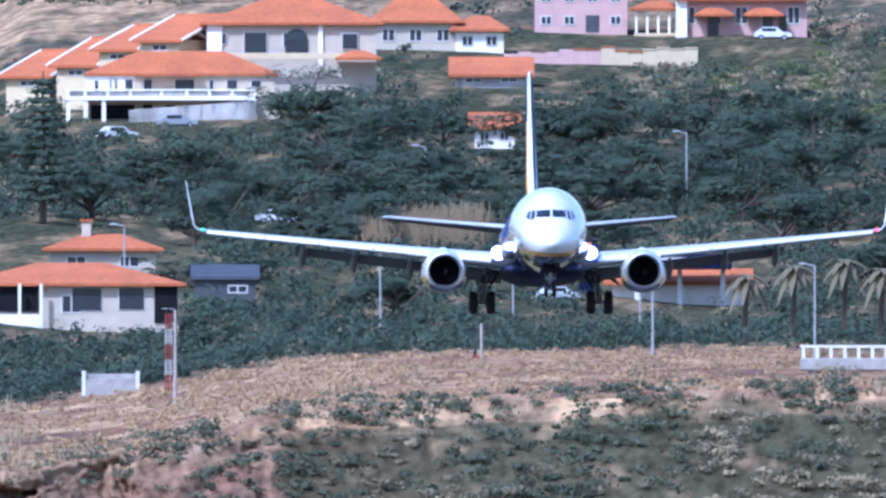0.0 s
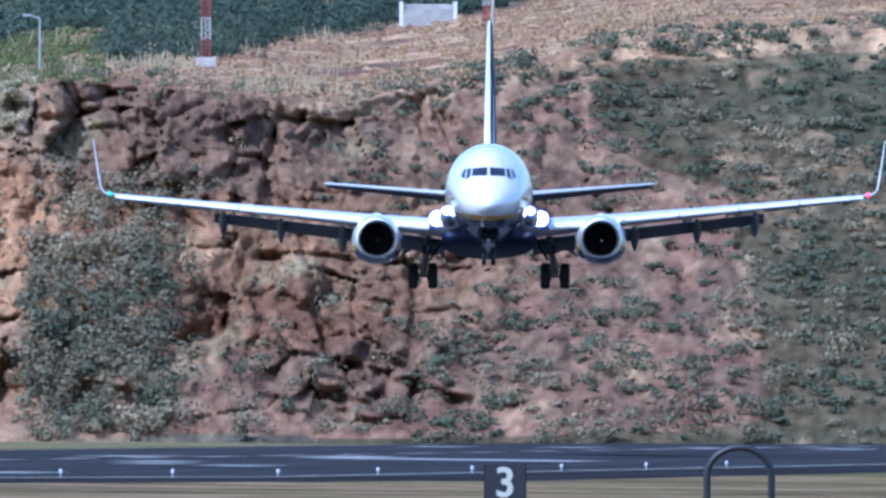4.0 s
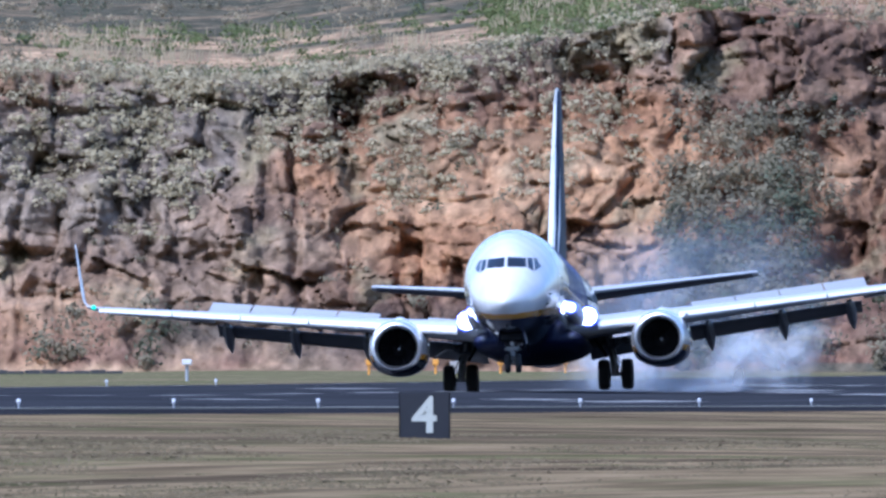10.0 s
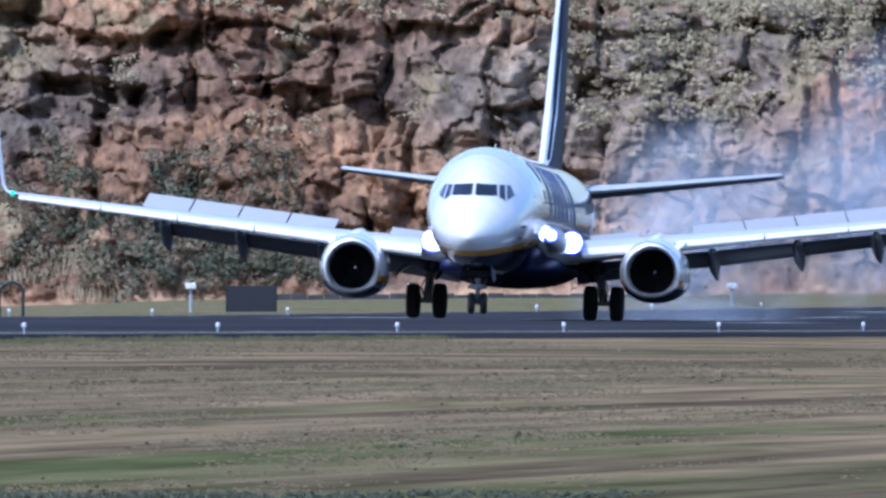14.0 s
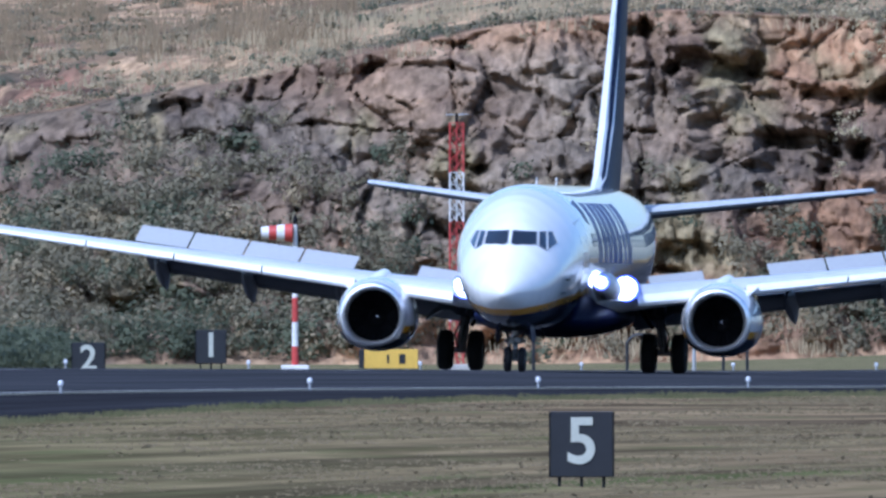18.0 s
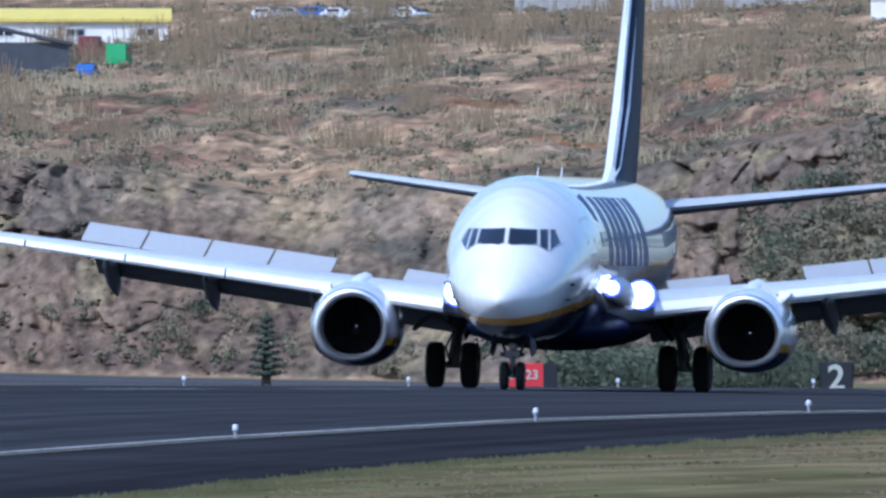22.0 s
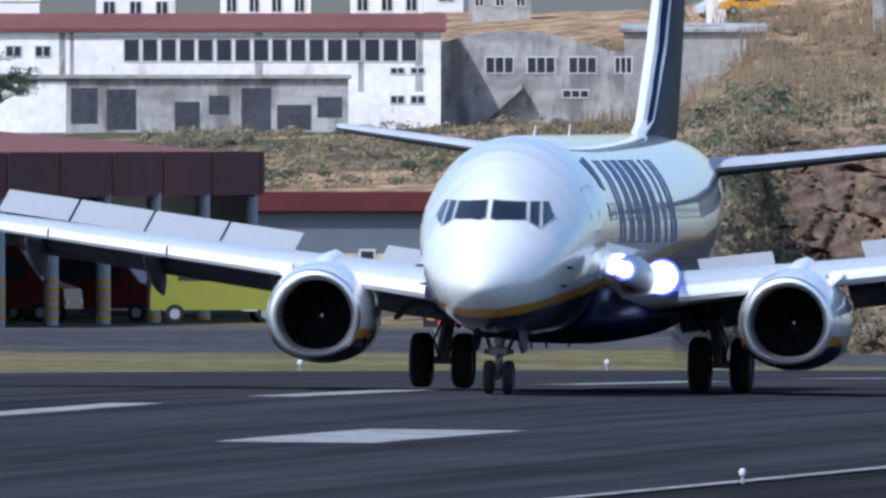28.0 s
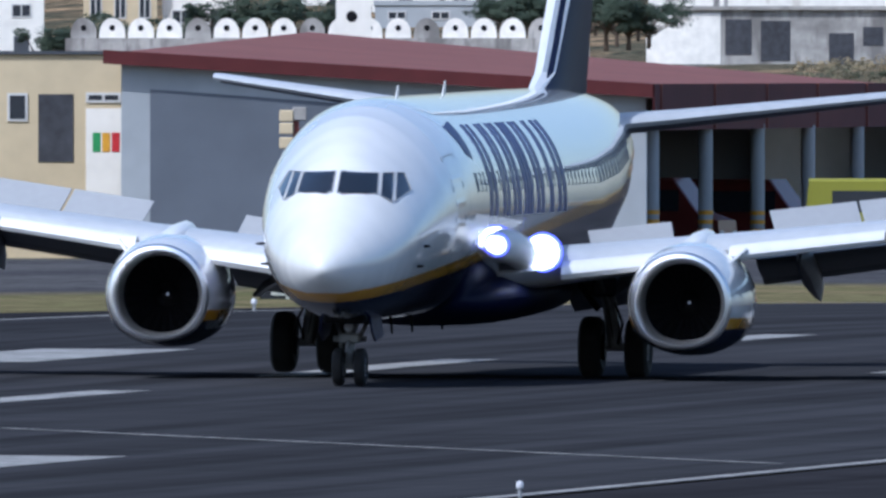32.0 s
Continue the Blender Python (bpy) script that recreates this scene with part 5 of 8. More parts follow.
def hoop(m, w, h, r, label):
    """A bent black pipe."""
    pts = [Vector((-w / 2, 0, -0.4))] + [Vector((-w / 2 * math.cos(math.pi * k / 12) * (1.0 if k not in (0, 12) else 1.0), 0, h - w / 2 * 0.9 + w / 2 * 0.9 * math.sin(math.pi * k / 12))) for k in range(13)] + [Vector((w / 2, 0, -0.4))]
    rings = []
    for i, p_ in enumerate(pts):
        d_ = (pts[min(i + 1, len(pts) - 1)] - pts[max(i - 1, 0)]).normalized()
        side = d_.cross(Vector((0, 1, 0)))
        rings.append([p_ + r * (math.cos(t) * side + math.sin(t) * Vector((0, 1, 0))) for t in [2 * math.pi * j / 8 for j in range(8)]])
    ob = obj("pipe_hoop", loft(rings), M_BLACK, smooth=True)
    ob.matrix_world = m
    return tagged(ob, label, "hoop", "black pipe hoops")


for u, v_top in ((-1565, 657), (-1356, 660), (-1186, 663)):
    p, r, b = far_spot(u, 190.0)
    hoop(Matrix.Translation(p) @ Matrix.Rotation(b, 4, "Z"), 0.9, at(u, v_top, r).z - p.z, 0.06, "bent black pipe hoop on the far grass")
s_h = 94.0 / math.tan((U_AXIS - 2198) * ARC)
hoop(Matrix.Translation((-94, s_h, turf_z(94, s_h))) @ Matrix.Rotation((U_AXIS - 2198) * ARC, 4, "Z"), 1.95, at(2198, 694, math.hypot(94, s_h)).z - turf_z(94, s_h), 0.11, "large bent black pipe hoop on near grass")


def small_post(u, x, v_top, color, name, label, cap=0.16, rad=0.05, head=0.3):
    p, r, b = far_spot(u, x)
    h = max(0.6, at(u, v_top, r).z - p.z)
    q = thing(name, Matrix.Translation(p) @ Matrix.Rotation(b, 4, "Z"), label, "light post", "far lamp posts")
    part("post", tube((0, 0, -0.3), (0, 0, h - head), rad, n=8), M_GREY if color is not M_ORANGE else M_ORANGE, q)
    part("lamp_head", boxed(-cap, cap, -cap, cap, h - head, h, 0.03), color, q)
    return q


for u in (412, 530, 645, 760, 876, 1031):
    small_post(u, 205.0, 664, M_ORANGE, "approach_light", "orange approach light on a short post", 0.15, 0.06)
for u in (-475, -868, -1259, 90):
    small_post(u, 192.0, 664, M_MWHITE, "indicator_light", "white-capped light unit on a dark post", 0.22, 0.07, 0.25)
p, r, b = far_spot(567, 207.0)
cab = thing("equipment_cabinet", Matrix.Translation(p) @ Matrix.Rotation(b, 4, "Z"), "white equipment cabinet on far grass", "cabinet")
part("body", boxed(-0.34, 0.34, -0.3, 0.3, -0.2, 0.62, 0.03), M_CONC, cab)
part("plinth", boxed(-0.42, 0.42, -0.36, 0.36, -0.3, -0.15), M_CONC, cab)


# ---- buildings ----
M_WALLW = mat("white_render_wall", (0.87, 0.83, 0.75), 0.85, vary=0.10, scale=0.6)
M_WALLV = mat("pale_villa_wall", (0.50, 0.435, 0.345), 0.85, vary=0.14, scale=0.6)
# white render dulled, the front's weaker light put into its colour
M_WALLE = mat("shaded_villa_wall", (0.52, 0.44, 0.33), 0.85, vary=0.14, scale=0.6)
M_WALLC = mat("cream_render_wall", (0.60, 0.49, 0.31), 0.85, vary=0.12, scale=0.6)
M_WALLP = mat("pink_render_wall", (0.56, 0.36, 0.325), 0.85, vary=0.12, scale=0.6)
M_WALLO = mat("peeling_white_wall", (0.90, 0.86, 0.78), 0.9, vary=0.16, scale=0.9)
M_WALLG = mat("grey_stained_wall", (0.42, 0.40, 0.37), 0.9, vary=0.35, scale=0.7)


def weather(m, dirt, low, high, stretch=(0.55, 0.55, 0.16)):
    """Streaks of grime and bare plaster over a painted wall."""
    n, l = m.node_tree.nodes, m.node_tree.links
    b = n["Principled BSDF"]
    src = b.inputs["Base Color"].links[0].from_socket
    tc = n.new("ShaderNodeTexCoord")
    for k, (scl, lo, hi) in enumerate(((stretch, low, high), ((1.6, 1.6, 0.5), low + 0.06, high + 0.06), ((0.22, 0.22, 0.5), low + 0.03, high + 0.08))):
        mp, ns, r, mx = n.new("ShaderNodeMapping"), n.new("ShaderNodeTexNoise"), n.new("ShaderNodeMapRange"), n.new("ShaderNodeMix")
        mp.inputs["Scale"].default_value, mp.inputs["Location"].default_value = scl, (k * 5.3, k * 2.9, k * 1.7)
        ns.inputs["Scale"].default_value, ns.inputs["Detail"].default_value = 1.0, 9
        r.inputs["From Min"].default_value, r.inputs["From Max"].default_value = lo, hi
        r.inputs["To Max"].default_value = 0.85
        mx.data_type = "RGBA"
        l.new(tc.outputs["Object"], mp.inputs[0]), l.new(mp.outputs[0], ns.inputs["Vector"]), l.new(ns.outputs["Fac"], r.inputs["Value"])
        l.new(r.outputs[0], mx.inputs["Factor"]), l.new(src, mx.inputs["A"])
        mx.inputs["B"].default_value = (*dirt, 1)
        src = mx.outputs["Result"]
    l.new(src, b.inputs["Base Color"])
    return m


weather(M_WALLO, (0.50, 0.44, 0.36), 0.62, 0.78)
weather(M_WALLG, (0.17, 0.16, 0.15), 0.50, 0.64)
weather(M_WALLW, (0.58, 0.53, 0.46), 0.62, 0.77)
M_TILE = mat("terracotta_tiles", (0.41, 0.122, 0.040), 0.85, vary=0.3, scale=1.5, bump=0.3, fine=9)
M_RUST = mat("dark_red_sheet_roof", (0.098, 0.018, 0.018), 0.9, vary=0.2, scale=0.6)
M_RUSTL = mat("faded_red_sheet_roof", (0.185, 0.060, 0.044), 0.8, vary=0.25, scale=0.5)
M_PANE = mat("dark_window_glass", (0.03, 0.035, 0.045), 0.15, vary=0.2)
M_GLOOM = mat("gloomy_interior", (0.055, 0.057, 0.066), 0.9, vary=0.45, scale=1.2)
M_FRAME = mat("window_frame_paint", (0.62, 0.61, 0.58), 0.6, vary=0.1)
M_BLUEG = mat("blue_grey_panel", (0.13, 0.145, 0.17), 0.75, vary=0.12, scale=0.4)
M_LGREY = mat("light_grey_wall", (0.40, 0.42, 0.43), 0.8, vary=0.12, scale=0.5)
M_PALEB = mat("pale_blue_wall", (0.30, 0.44, 0.62), 0.8, vary=0.08, scale=0.5)
M_SHED = mat("dark_sheet_metal", (0.06, 0.065, 0.075), 0.6, vary=0.3, scale=0.6)
M_YROOF = mat("yellow_fascia", (0.70, 0.55, 0.10), 0.6, vary=0.15)
M_WALLY = mat("pale_yellow_wall", (0.68, 0.60, 0.36), 0.85, vary=0.15, scale=0.6)


def window(parent, x, z, w, h, y=0.0, frame_m=None, bars=1):
    """A window proud of the wall: frame, glass and mullions."""
    f = part("window", boxed(x, x + w, y - 0.05, y - 0.004, z, z + h), frame_m or M_FRAME, parent)
    t = min(0.09, w * 0.12)
    n = bars + 1
    for k in range(n):
        a = x + t + (w - t) * k / n
        part("pane", boxed(a, a + (w - t) / n - t, y - 0.062, y - 0.054, z + t, z + h - t), M_PANE, f)
    return f


def opening(parent, x, z, w, h, y=0.0, name="doorway", material=None):
    return part(name, boxed(x, x + w, y - 0.03, y - 0.004, z, z + h), material or M_GLOOM, parent)


def hip_roof(parent, x0, x1, y0, y1, z, rise, over=0.5, material=None, ridge=0.35):
    bm = bmesh.new()
    x0, x1, y0, y1 = x0 - over, x1 + over, y0 - over, y1 + over
    ym, inset = (y0 + y1) / 2, min((y1 - y0) / 2, (x1 - x0) * ridge)
    base = [bm.verts.new(p) for p in ((x0, y0, z), (x1, y0, z), (x1, y1, z), (x0, y1, z))]
    low = [bm.verts.new((v.co.x, v.co.y, z - 0.18)) for v in base]
    a, b = bm.verts.new((x0 + inset, ym, z + rise)), bm.verts.new((x1 - inset, ym, z + rise))
    for f in ((base[0], base[1], b, a), (base[1], base[2], b), (base[2], base[3], a, b), (base[3], base[0], a)):
        bm.faces.new(f)
    for i in range(4):
        j = (i + 1) % 4
        bm.faces.new((low[i], low[j], base[j], base[i]))
    bm.faces.new(low[::-1])
    bmesh.ops.recalc_face_normals(bm, faces=bm.faces)
    return part("roof", bm, material or M_TILE, parent, "orange terracotta tiled roof" if material is None else "")


def gable_roof(parent, x0, x1, y0, y1, z, rise, over=0.5, material=None, along="x"):
    bm = bmesh.new()
    x0, x1, y0, y1 = x0 - over, x1 + over, y0 - over, y1 + over
    if along == "x":
        ym = (y0 + y1) / 2
        prof = [(y0, z), (ym, z + rise), (y1, z), (y1, z - 0.2), (ym, z + rise - 0.2), (y0, z - 0.2)]
        rings = [[(x, y, q) for y, q in prof] for x in (x0, x1)]
    else:
        xm = (x0 + x1) / 2
        prof = [(x0, z), (xm, z + rise), (x1, z), (x1, z - 0.2), (xm, z + rise - 0.2), (x0, z - 0.2)]
        rings = [[(x, y, q) for x, q in prof] for y in (y0, y1)]
    return part("roof", loft(rings), material or M_TILE, parent, "orange terracotta tiled roof" if material is None else "")


def villa(u0, u1, v_eave, v_base, r, label, wall=None, depth=9.0, rise=1.8, storeys=1, turn=0, roof="hip", wins=4, chimney=True, porch=False, name="house"):
    r = ground_r((u0 + u1) / 2, v_base)
    k = r * ARC
    w, h = (u1 - u0) * k, (v_base - v_eave) * k
    hs = thing(name, stand((u0 + u1) / 2, v_base, r, turn), label, "house", "hillside houses")
    part("wall", boxed(-w / 2, w / 2, 0, depth, -2.5, h), wall or M_WALLV, hs)
    if roof == "hip":
        hip_roof(hs, -w / 2, w / 2, 0, depth, h, rise)
    elif roof == "gable":
        gable_roof(hs, -w / 2, w / 2, 0, depth, h, rise)
    else:
        part("parapet", boxed(-w / 2 - 0.1, w / 2 + 0.1, -0.1, depth + 0.1, h, h + 0.35, 0.02), wall or M_WALLV, hs)
    sh = h / storeys
    for f in range(storeys):
        for i in range(wins):
            x = -w / 2 + w * (i + 0.5) / wins
            ww = min(1.3, w / wins * 0.5)
            if f == 0 and i == wins // 2 and storeys > 1:
                opening(hs, x - 0.5, 0.0, 1.0, min(2.1, sh * 0.75), name="door", material=M_SHED)
            else:
                window(hs, x - ww / 2, f * sh + sh * 0.32, ww, sh * 0.42)
    if chimney:
        c = part("chimney", boxed(-w * 0.2, -w * 0.2 + 0.6, depth * 0.4, depth * 0.4 + 0.6, h, h + rise + 0.8, 0.03), wall or M_WALLV, hs)
        part("chimney_cap", boxed(-w * 0.2 - 0.12, -w * 0.2 + 0.72, depth * 0.4 - 0.12, depth * 0.4 + 0.72, h + rise + 0.805, h + rise + 0.95), M_TILE, c)
    if porch:
        part("balcony_slab", boxed(-w / 2 - 0.6, w / 2 + 0.6, -2.0, -0.005, sh * 0.98, sh * 1.08), M_WALLW, hs)
        n = 5
        for i in range(n):
            x = -w / 2 - 0.4 + (w + 0.8) * i / (n - 1)
            part("post", boxed(x - 0.14, x + 0.14, -1.95, -1.67, -1.0, sh * 0.975), M_WALLW, hs)
        part("parapet", boxed(-w / 2 - 0.6, w / 2 + 0.6, -2.0, -1.88, sh * 1.085, sh * 1.085 + 0.8), M_WALLW, hs)
    return hs


# the villa quarter above the plateau
def mark(parent, u, v0, items, y=-0.004, name="window", material=None):
    """Dark openings on a front: (x, v top, x end, v bottom) in bearing steps from u and v0."""
    r = ground_r(u, v0)
    k = r * ARC
    for a, t, b, d in items:
        f = part(name, boxed((a - u) * k, (b - u) * k, y - 0.05, y, (v0 - d) * k, (v0 - t) * k, 0.02), material or M_FRAME, parent)
        if material is None:
            part("pane", boxed((a - u + 1.5) * k, (b - u - 1.5) * k, y - 0.062, y - 0.054, (v0 - d + 1.5) * k, (v0 - t - 1.5) * k), M_PANE, f)


# white villa: lower storey and terrace in front of a set-back upper storey
U1, V1 = 1772, -537
k1 = ground_r(U1, V1) * ARC
h1 = thing("house", stand(U1, V1, ground_r(U1, V1)), "two-storey white villa with a railed terrace and terracotta roof", "house", "hillside houses")
X1, Z1 = lambda u: (u - U1) * k1, lambda v: (V1 - v) * k1
part("upper_wall", boxed(X1(1608), X1(1937), 0.0, 7.0, Z1(-586), Z1(-622)), M_WALLE, h1)
# brighter strip paints the sunlit left end onto the front
part("corner_wall", boxed(X1(1604), X1(1690), -0.06, -0.005, Z1(-586) + 0.01, Z1(-622) - 0.21), M_WALLO, h1)
hip_roof(h1, X1(1608), X1(1937), 0.0, 7.0, Z1(-622), 40 * k1, 0.3)
hip_roof(h1, X1(1700), X1(1800), -0.9, 3.0, Z1(-621), 26 * k1, 0.25)
part("lower_wall", boxed(X1(1608), X1(1945), -0.4, 7.0, -2.5, Z1(-586) - 0.005), M_WALLE, h1)
part("terrace", boxed(X1(1568), X1(1905), -2.2, -0.405, Z1(-580), Z1(-574), 0.02), M_WALLW, h1)
for u in (1570, 1600, 1640, 1680, 1735, 1780, 1820, 1860, 1900):
    part("rail_post", boxed(X1(u), X1(u + 5), -2.15, -1.95, Z1(-580) + 0.005, Z1(-590)), M_WALLW, h1)
part("handrail", boxed(X1(1568), X1(1905), -2.18, -1.92, Z1(-590) + 0.004, Z1(-593)), M_WALLW, h1)
part("railing", boxed(X1(1575), X1(1895), -2.08, -2.03, Z1(-580) + 0.006, Z1(-589)), M_WALLG, h1)
for u in (1569, 1600, 1632):
    part("column", boxed(X1(u), X1(u + 7), -2.1, -1.8, -2.5, Z1(-574) - 0.005), M_WALLW, h1)
mark(h1, U1, V1, ((1618, -610, 1627, -588), (1645, -612, 1650, -588), (1654, -612, 1660, -588), (1672, -612, 1688, -588)), -0.064)
mark(h1, U1, V1, ((1705, -612, 1722, -588), (1760, -612, 1797, -588), (1821, -611, 1831, -588), (1852, -611, 1873, -588), (1895, -610, 1915, -597)))
# near-black slabs on the wall paint the shade of the openings
mark(h1, U1, V1, ((1612, -566, 1690, -540), (1705, -566, 1722, -552), (1745, -566, 1762, -552)), -0.404, "garage_opening", M_DARK)
part("drive_wall", loft([[(X1(1680), y, -2.5), (X1(1905), y, -2.5), (X1(1905), y, Z1(-572)), (X1(1680), y, Z1(-556))] for y in (-3.2, -2.9)]), M_WALLG, h1)
h2 = villa(1822, 2114, -710, -646, 4420, "large white villa with arched door and tiled roof", wins=1, rise=1.7, chimney=False)
mark(h2, 1968, -646, ((1885, -694, 1926, -652), (2054, -692, 2083, -663), (1827, -692, 1836, -672), (1846, -692, 1856, -672)), -0.07)
mark(h2, 1968, -646, ((1957, -680, 1996, -652),), -0.07, "arched_door", M_PANE)
kk = ground_r(1968, -646) * ARC
part("door_arch", lathe([(0, 0.02), (0.04, 19.5 * kk)], 20, "y"), M_PANE, h2).location = (8.5 * kk, -0.13, 34 * kk)
# the wide left strip paints a sunlit end, the narrow one is a pilaster
for a_, b_ in ((-146, -120), (46, 54)):
    part("pilaster", boxed(a_ * kk, b_ * kk, -0.16, -0.075, -0.5, 62 * kk), M_WALLO, h2)
part("eaves_board", boxed(-150 * kk, 150 * kk, -0.42, -0.32, 60 * kk, 63 * kk), M_WALLC, h2)
part("balustrade", boxed(-146 * kk, 100 * kk, -1.2, -1.1, 0, 11 * kk, 0.02), M_WALLC, h2)
hip_roof(h2, 80 * kk, 150 * kk, -2.4, -0.4, 3 * kk, 0.5, 0.2)
row_r = ground_r(1772, -537) + 13.0
h2.matrix_world.translation = EYE + (h2.matrix_world.translation - EYE) * ((row_r - 3.5) / (h2.matrix_world.translation - EYE).length)
part("foundation_wall", boxed(-140 * kk, 140 * kk, 0.03, 8.9, -8.0, -2.505), M_WALLC, h2)
for u0, u1, ve, rise_, lab in ((1694, 1776, -680, 1.8, "cream terrace house with oblique orange gable roof"), (1622, 1698, -664, 1.75, "cream terrace house with weathered orange roof"),
                               (1546, 1626, -636, 1.95, "cream terrace house with pale roof verge"), (1456, 1546, -617, 1.85, "cream terrace house at the row's low end")):
    th = villa(u0, u1, ve, ve + 28, 4400, lab, M_WALLC, wins=1, rise=rise_, depth=10.5, roof="gable", turn=-33, chimney=False)
    kt = ground_r((u0 + u1) / 2, ve + 28) * ARC
    wt, ht = (u1 - u0) * kt / 2 + 0.5, 28 * kt
    th.matrix_world.translation = EYE + (th.matrix_world.translation - EYE) * ((row_r + 4.0 * (u0 < 1690) + 4.0 * (u0 < 1620) + 4.0 * (u0 < 1540)) / (th.matrix_world.translation - EYE).length)
    part("foundation_wall", boxed(-wt + 0.52, wt - 0.52, 0.02, 10.4, -9.0, -2.505), M_WALLC, th)
    for x in (-wt, wt):
        part("verge", tube((x, -0.5, ht - 0.02), (x, 5.25, ht + rise_ - 0.02), 0.11, n=6), M_WALLO, th, "pale mortar verge")
    part("ridge_tiles", tube((-wt, 5.25, ht + rise_), (wt, 5.25, ht + rise_), 0.09, n=6), M_TILE, th)
villa(2115, 2260, -715, -660, 4550, "white house with orange tiled roof among trees", wins=3, rise=2.0)
villa(2258, 2343, -700, -655, 4450, "white house with pink gable among trees", M_WALLO, wins=2, rise=1.0, depth=7, chimney=False)
villa(2398, 2562, -775, -694, 4560, "long pink two-storey house with tiled roof", M_WALLP, wins=4, storeys=2, rise=1.6, chimney=False)
ph = villa(2648, 2880, -760, -684, 4540, "pink terraced house with small orange awnings", M_WALLP, wins=5, rise=1.5, chimney=False)
for a_ in (-2.0, 1.6):
    hip_roof(ph, a_ - 1.3, a_ + 1.3, -1.5, -0.07, 1.75, 0.45, 0.15)
kp = ground_r(2764, -684) * ARC
part("eaves_canopy", boxed(-116 * kp, 116 * kp, -0.9, -0.07, 66 * kp, 69 * kp), M_TILE, ph)
# white strip on the pink wall paints its corner as sunlit
part("bright_corner", boxed(-116 * kp, -96 * kp, -0.5, -0.005, -0.5, 66 * kp - 0.005), M_WALLO, ph)
for a_, b_ in ((-60, -40), (38, 56), (66, 80)):
    part("french_door", boxed(a_ * kp, b_ * kp, -0.1, -0.07, 0.0, 40 * kp), M_PANE, ph)
pg = thing("pergola", stand(2615, -690, ground_r(2615, -690)), "white-posted pergola with a small orange tiled roof", "pergola")
hip_roof(pg, -1.7, 1.7, -1.2, 1.2, 1.95, 0.55, 0.3)
for a_ in (-1.6, -0.8, 0.0, 0.8, 1.5):
    part("post", boxed(a_, a_ + 0.16, -1.15, -0.99, -0.8, 1.75), M_WALLO, pg)
part("parapet", boxed(-1.7, 1.7, -1.2, -1.05, -0.8, 0.1), M_WALLC, pg)
pw_ = thing("garden_wall", stand(2540, -640, ground_r(2540, -640)), "pink and cream garden wall along the slope", "wall")
for i in range(14):
    x, z = -8.0 + i * 1.0, 0.30 + 0.06 * i + 0.10 * math.sin(i * 1.9) + (0.35 if i < 8 else 0.0)
    part("wall_panel", boxed(x, x + 0.99, 0, 0.3, -1.8 + 0.08 * i, z, 0.02), M_WALLP if i < 7 else M_WALLC, pw_)
    if i > 4:
        part("coping", boxed(x - 0.002, x + 0.992, -0.06, 0.36, z + 0.004, z + 0.10), M_TILE if i < 10 else M_WALLC, pw_)
villa(2258, 2385, -620, -598, 4330, "low brown barn with a rust-red gable roof", M_WALLG, wins=2, rise=1.3, roof="gable", chimney=False, depth=8)
villa(2292, 2362, -528, -490, 4200, "small hut with orange gable roof among trees", M_WALLW, wins=2, rise=1.0, roof="gable", chimney=False, depth=5)
h7 = villa(1388, 1768, -250, -172, 3830, "white villa under a wide terracotta hip roof", wins=1, rise=1.35, depth=11, chimney=False)
k7 = ground_r(1578, -172) * ARC
mark(h7, 1578, -172, ((1578, -243, 1633, -200), (1661, -243, 1708, -202)))
# the porch's shade, as flat near-black slabs on the front
mark(h7, 1578, -172, ((1400, -246, 1520, -200), (1725, -246, 1766, -180)), -0.07, "porch_recess", M_DARK)
for u in (1400, 1424, 1484, 1522):
    part("porch_post", boxed((u - 1578) * k7, (u - 1573) * k7, -0.9, -0.7, -1.5, 77 * k7), M_WALLW, h7)
part("porch_parapet", boxed(-190 * k7, -56 * k7, -0.95, -0.65, -1.5, 22 * k7, 0.02), M_WALLW, h7)
villa(1540, 1728, -312, -262, 3838, "upper storey of the white villa with its own tiled roof", wins=2, rise=0.95, depth=6, name="villa_tower")
h8 = villa(1250, 1443, -415, -255, 3950, "cream three-storey house with orange gable roof", M_WALLC, wins=3, storeys=3, rise=1.4, depth=5.9, turn=30, roof="hip")
w8 = 96.5 * ground_r(1346.5, -255) * ARC
for y, z, w_, hh in ((0.9, 4.4, 1.9, 1.2), (3.6, 4.2, 1.0, 1.7), (1.2, 2.5, 1.1, 1.1), (3.7, 2.5, 1.1, 1.1), (0.9, 0.5, 0.9, 0.9), (2.4, 0.3, 0.9, 1.2), (4.2, 0.4, 0.9, 1.2)):
    f8 = part("side_window", boxed(-w8 - 0.05, -w8 - 0.004, y, y + w_, z, z + hh), M_FRAME, h8)
    part("pane", boxed(-w8 - 0.062, -w8 - 0.054, y + 0.07, y + w_ - 0.07, z + 0.07, z + hh - 0.07), M_PANE, f8)
villa(1105, 1258, -238, -172, 3800, "small white house with a flat-pitched orange roof", M_WALLV, wins=2, rise=0.8, depth=8, chimney=False)

# filling station on the hillside road
k = 3900 * ARC
fs = thing("filling_station", stand(2655, -215, ground_r(2655, -215)), "filling station with navy canopy and red-roofed kiosk", "filling station")
part("canopy", boxed(-3.4, 3.4, -3, 2, 2.2, 3.2, 0.05), M_NAVY, fs, "navy canopy")
part("canopy_mark", boxed(-1.6, 1.1, -3.03, -3.004, 2.45, 2.95), M_MWHITE, fs, "plain white bar of the canopy lettering")
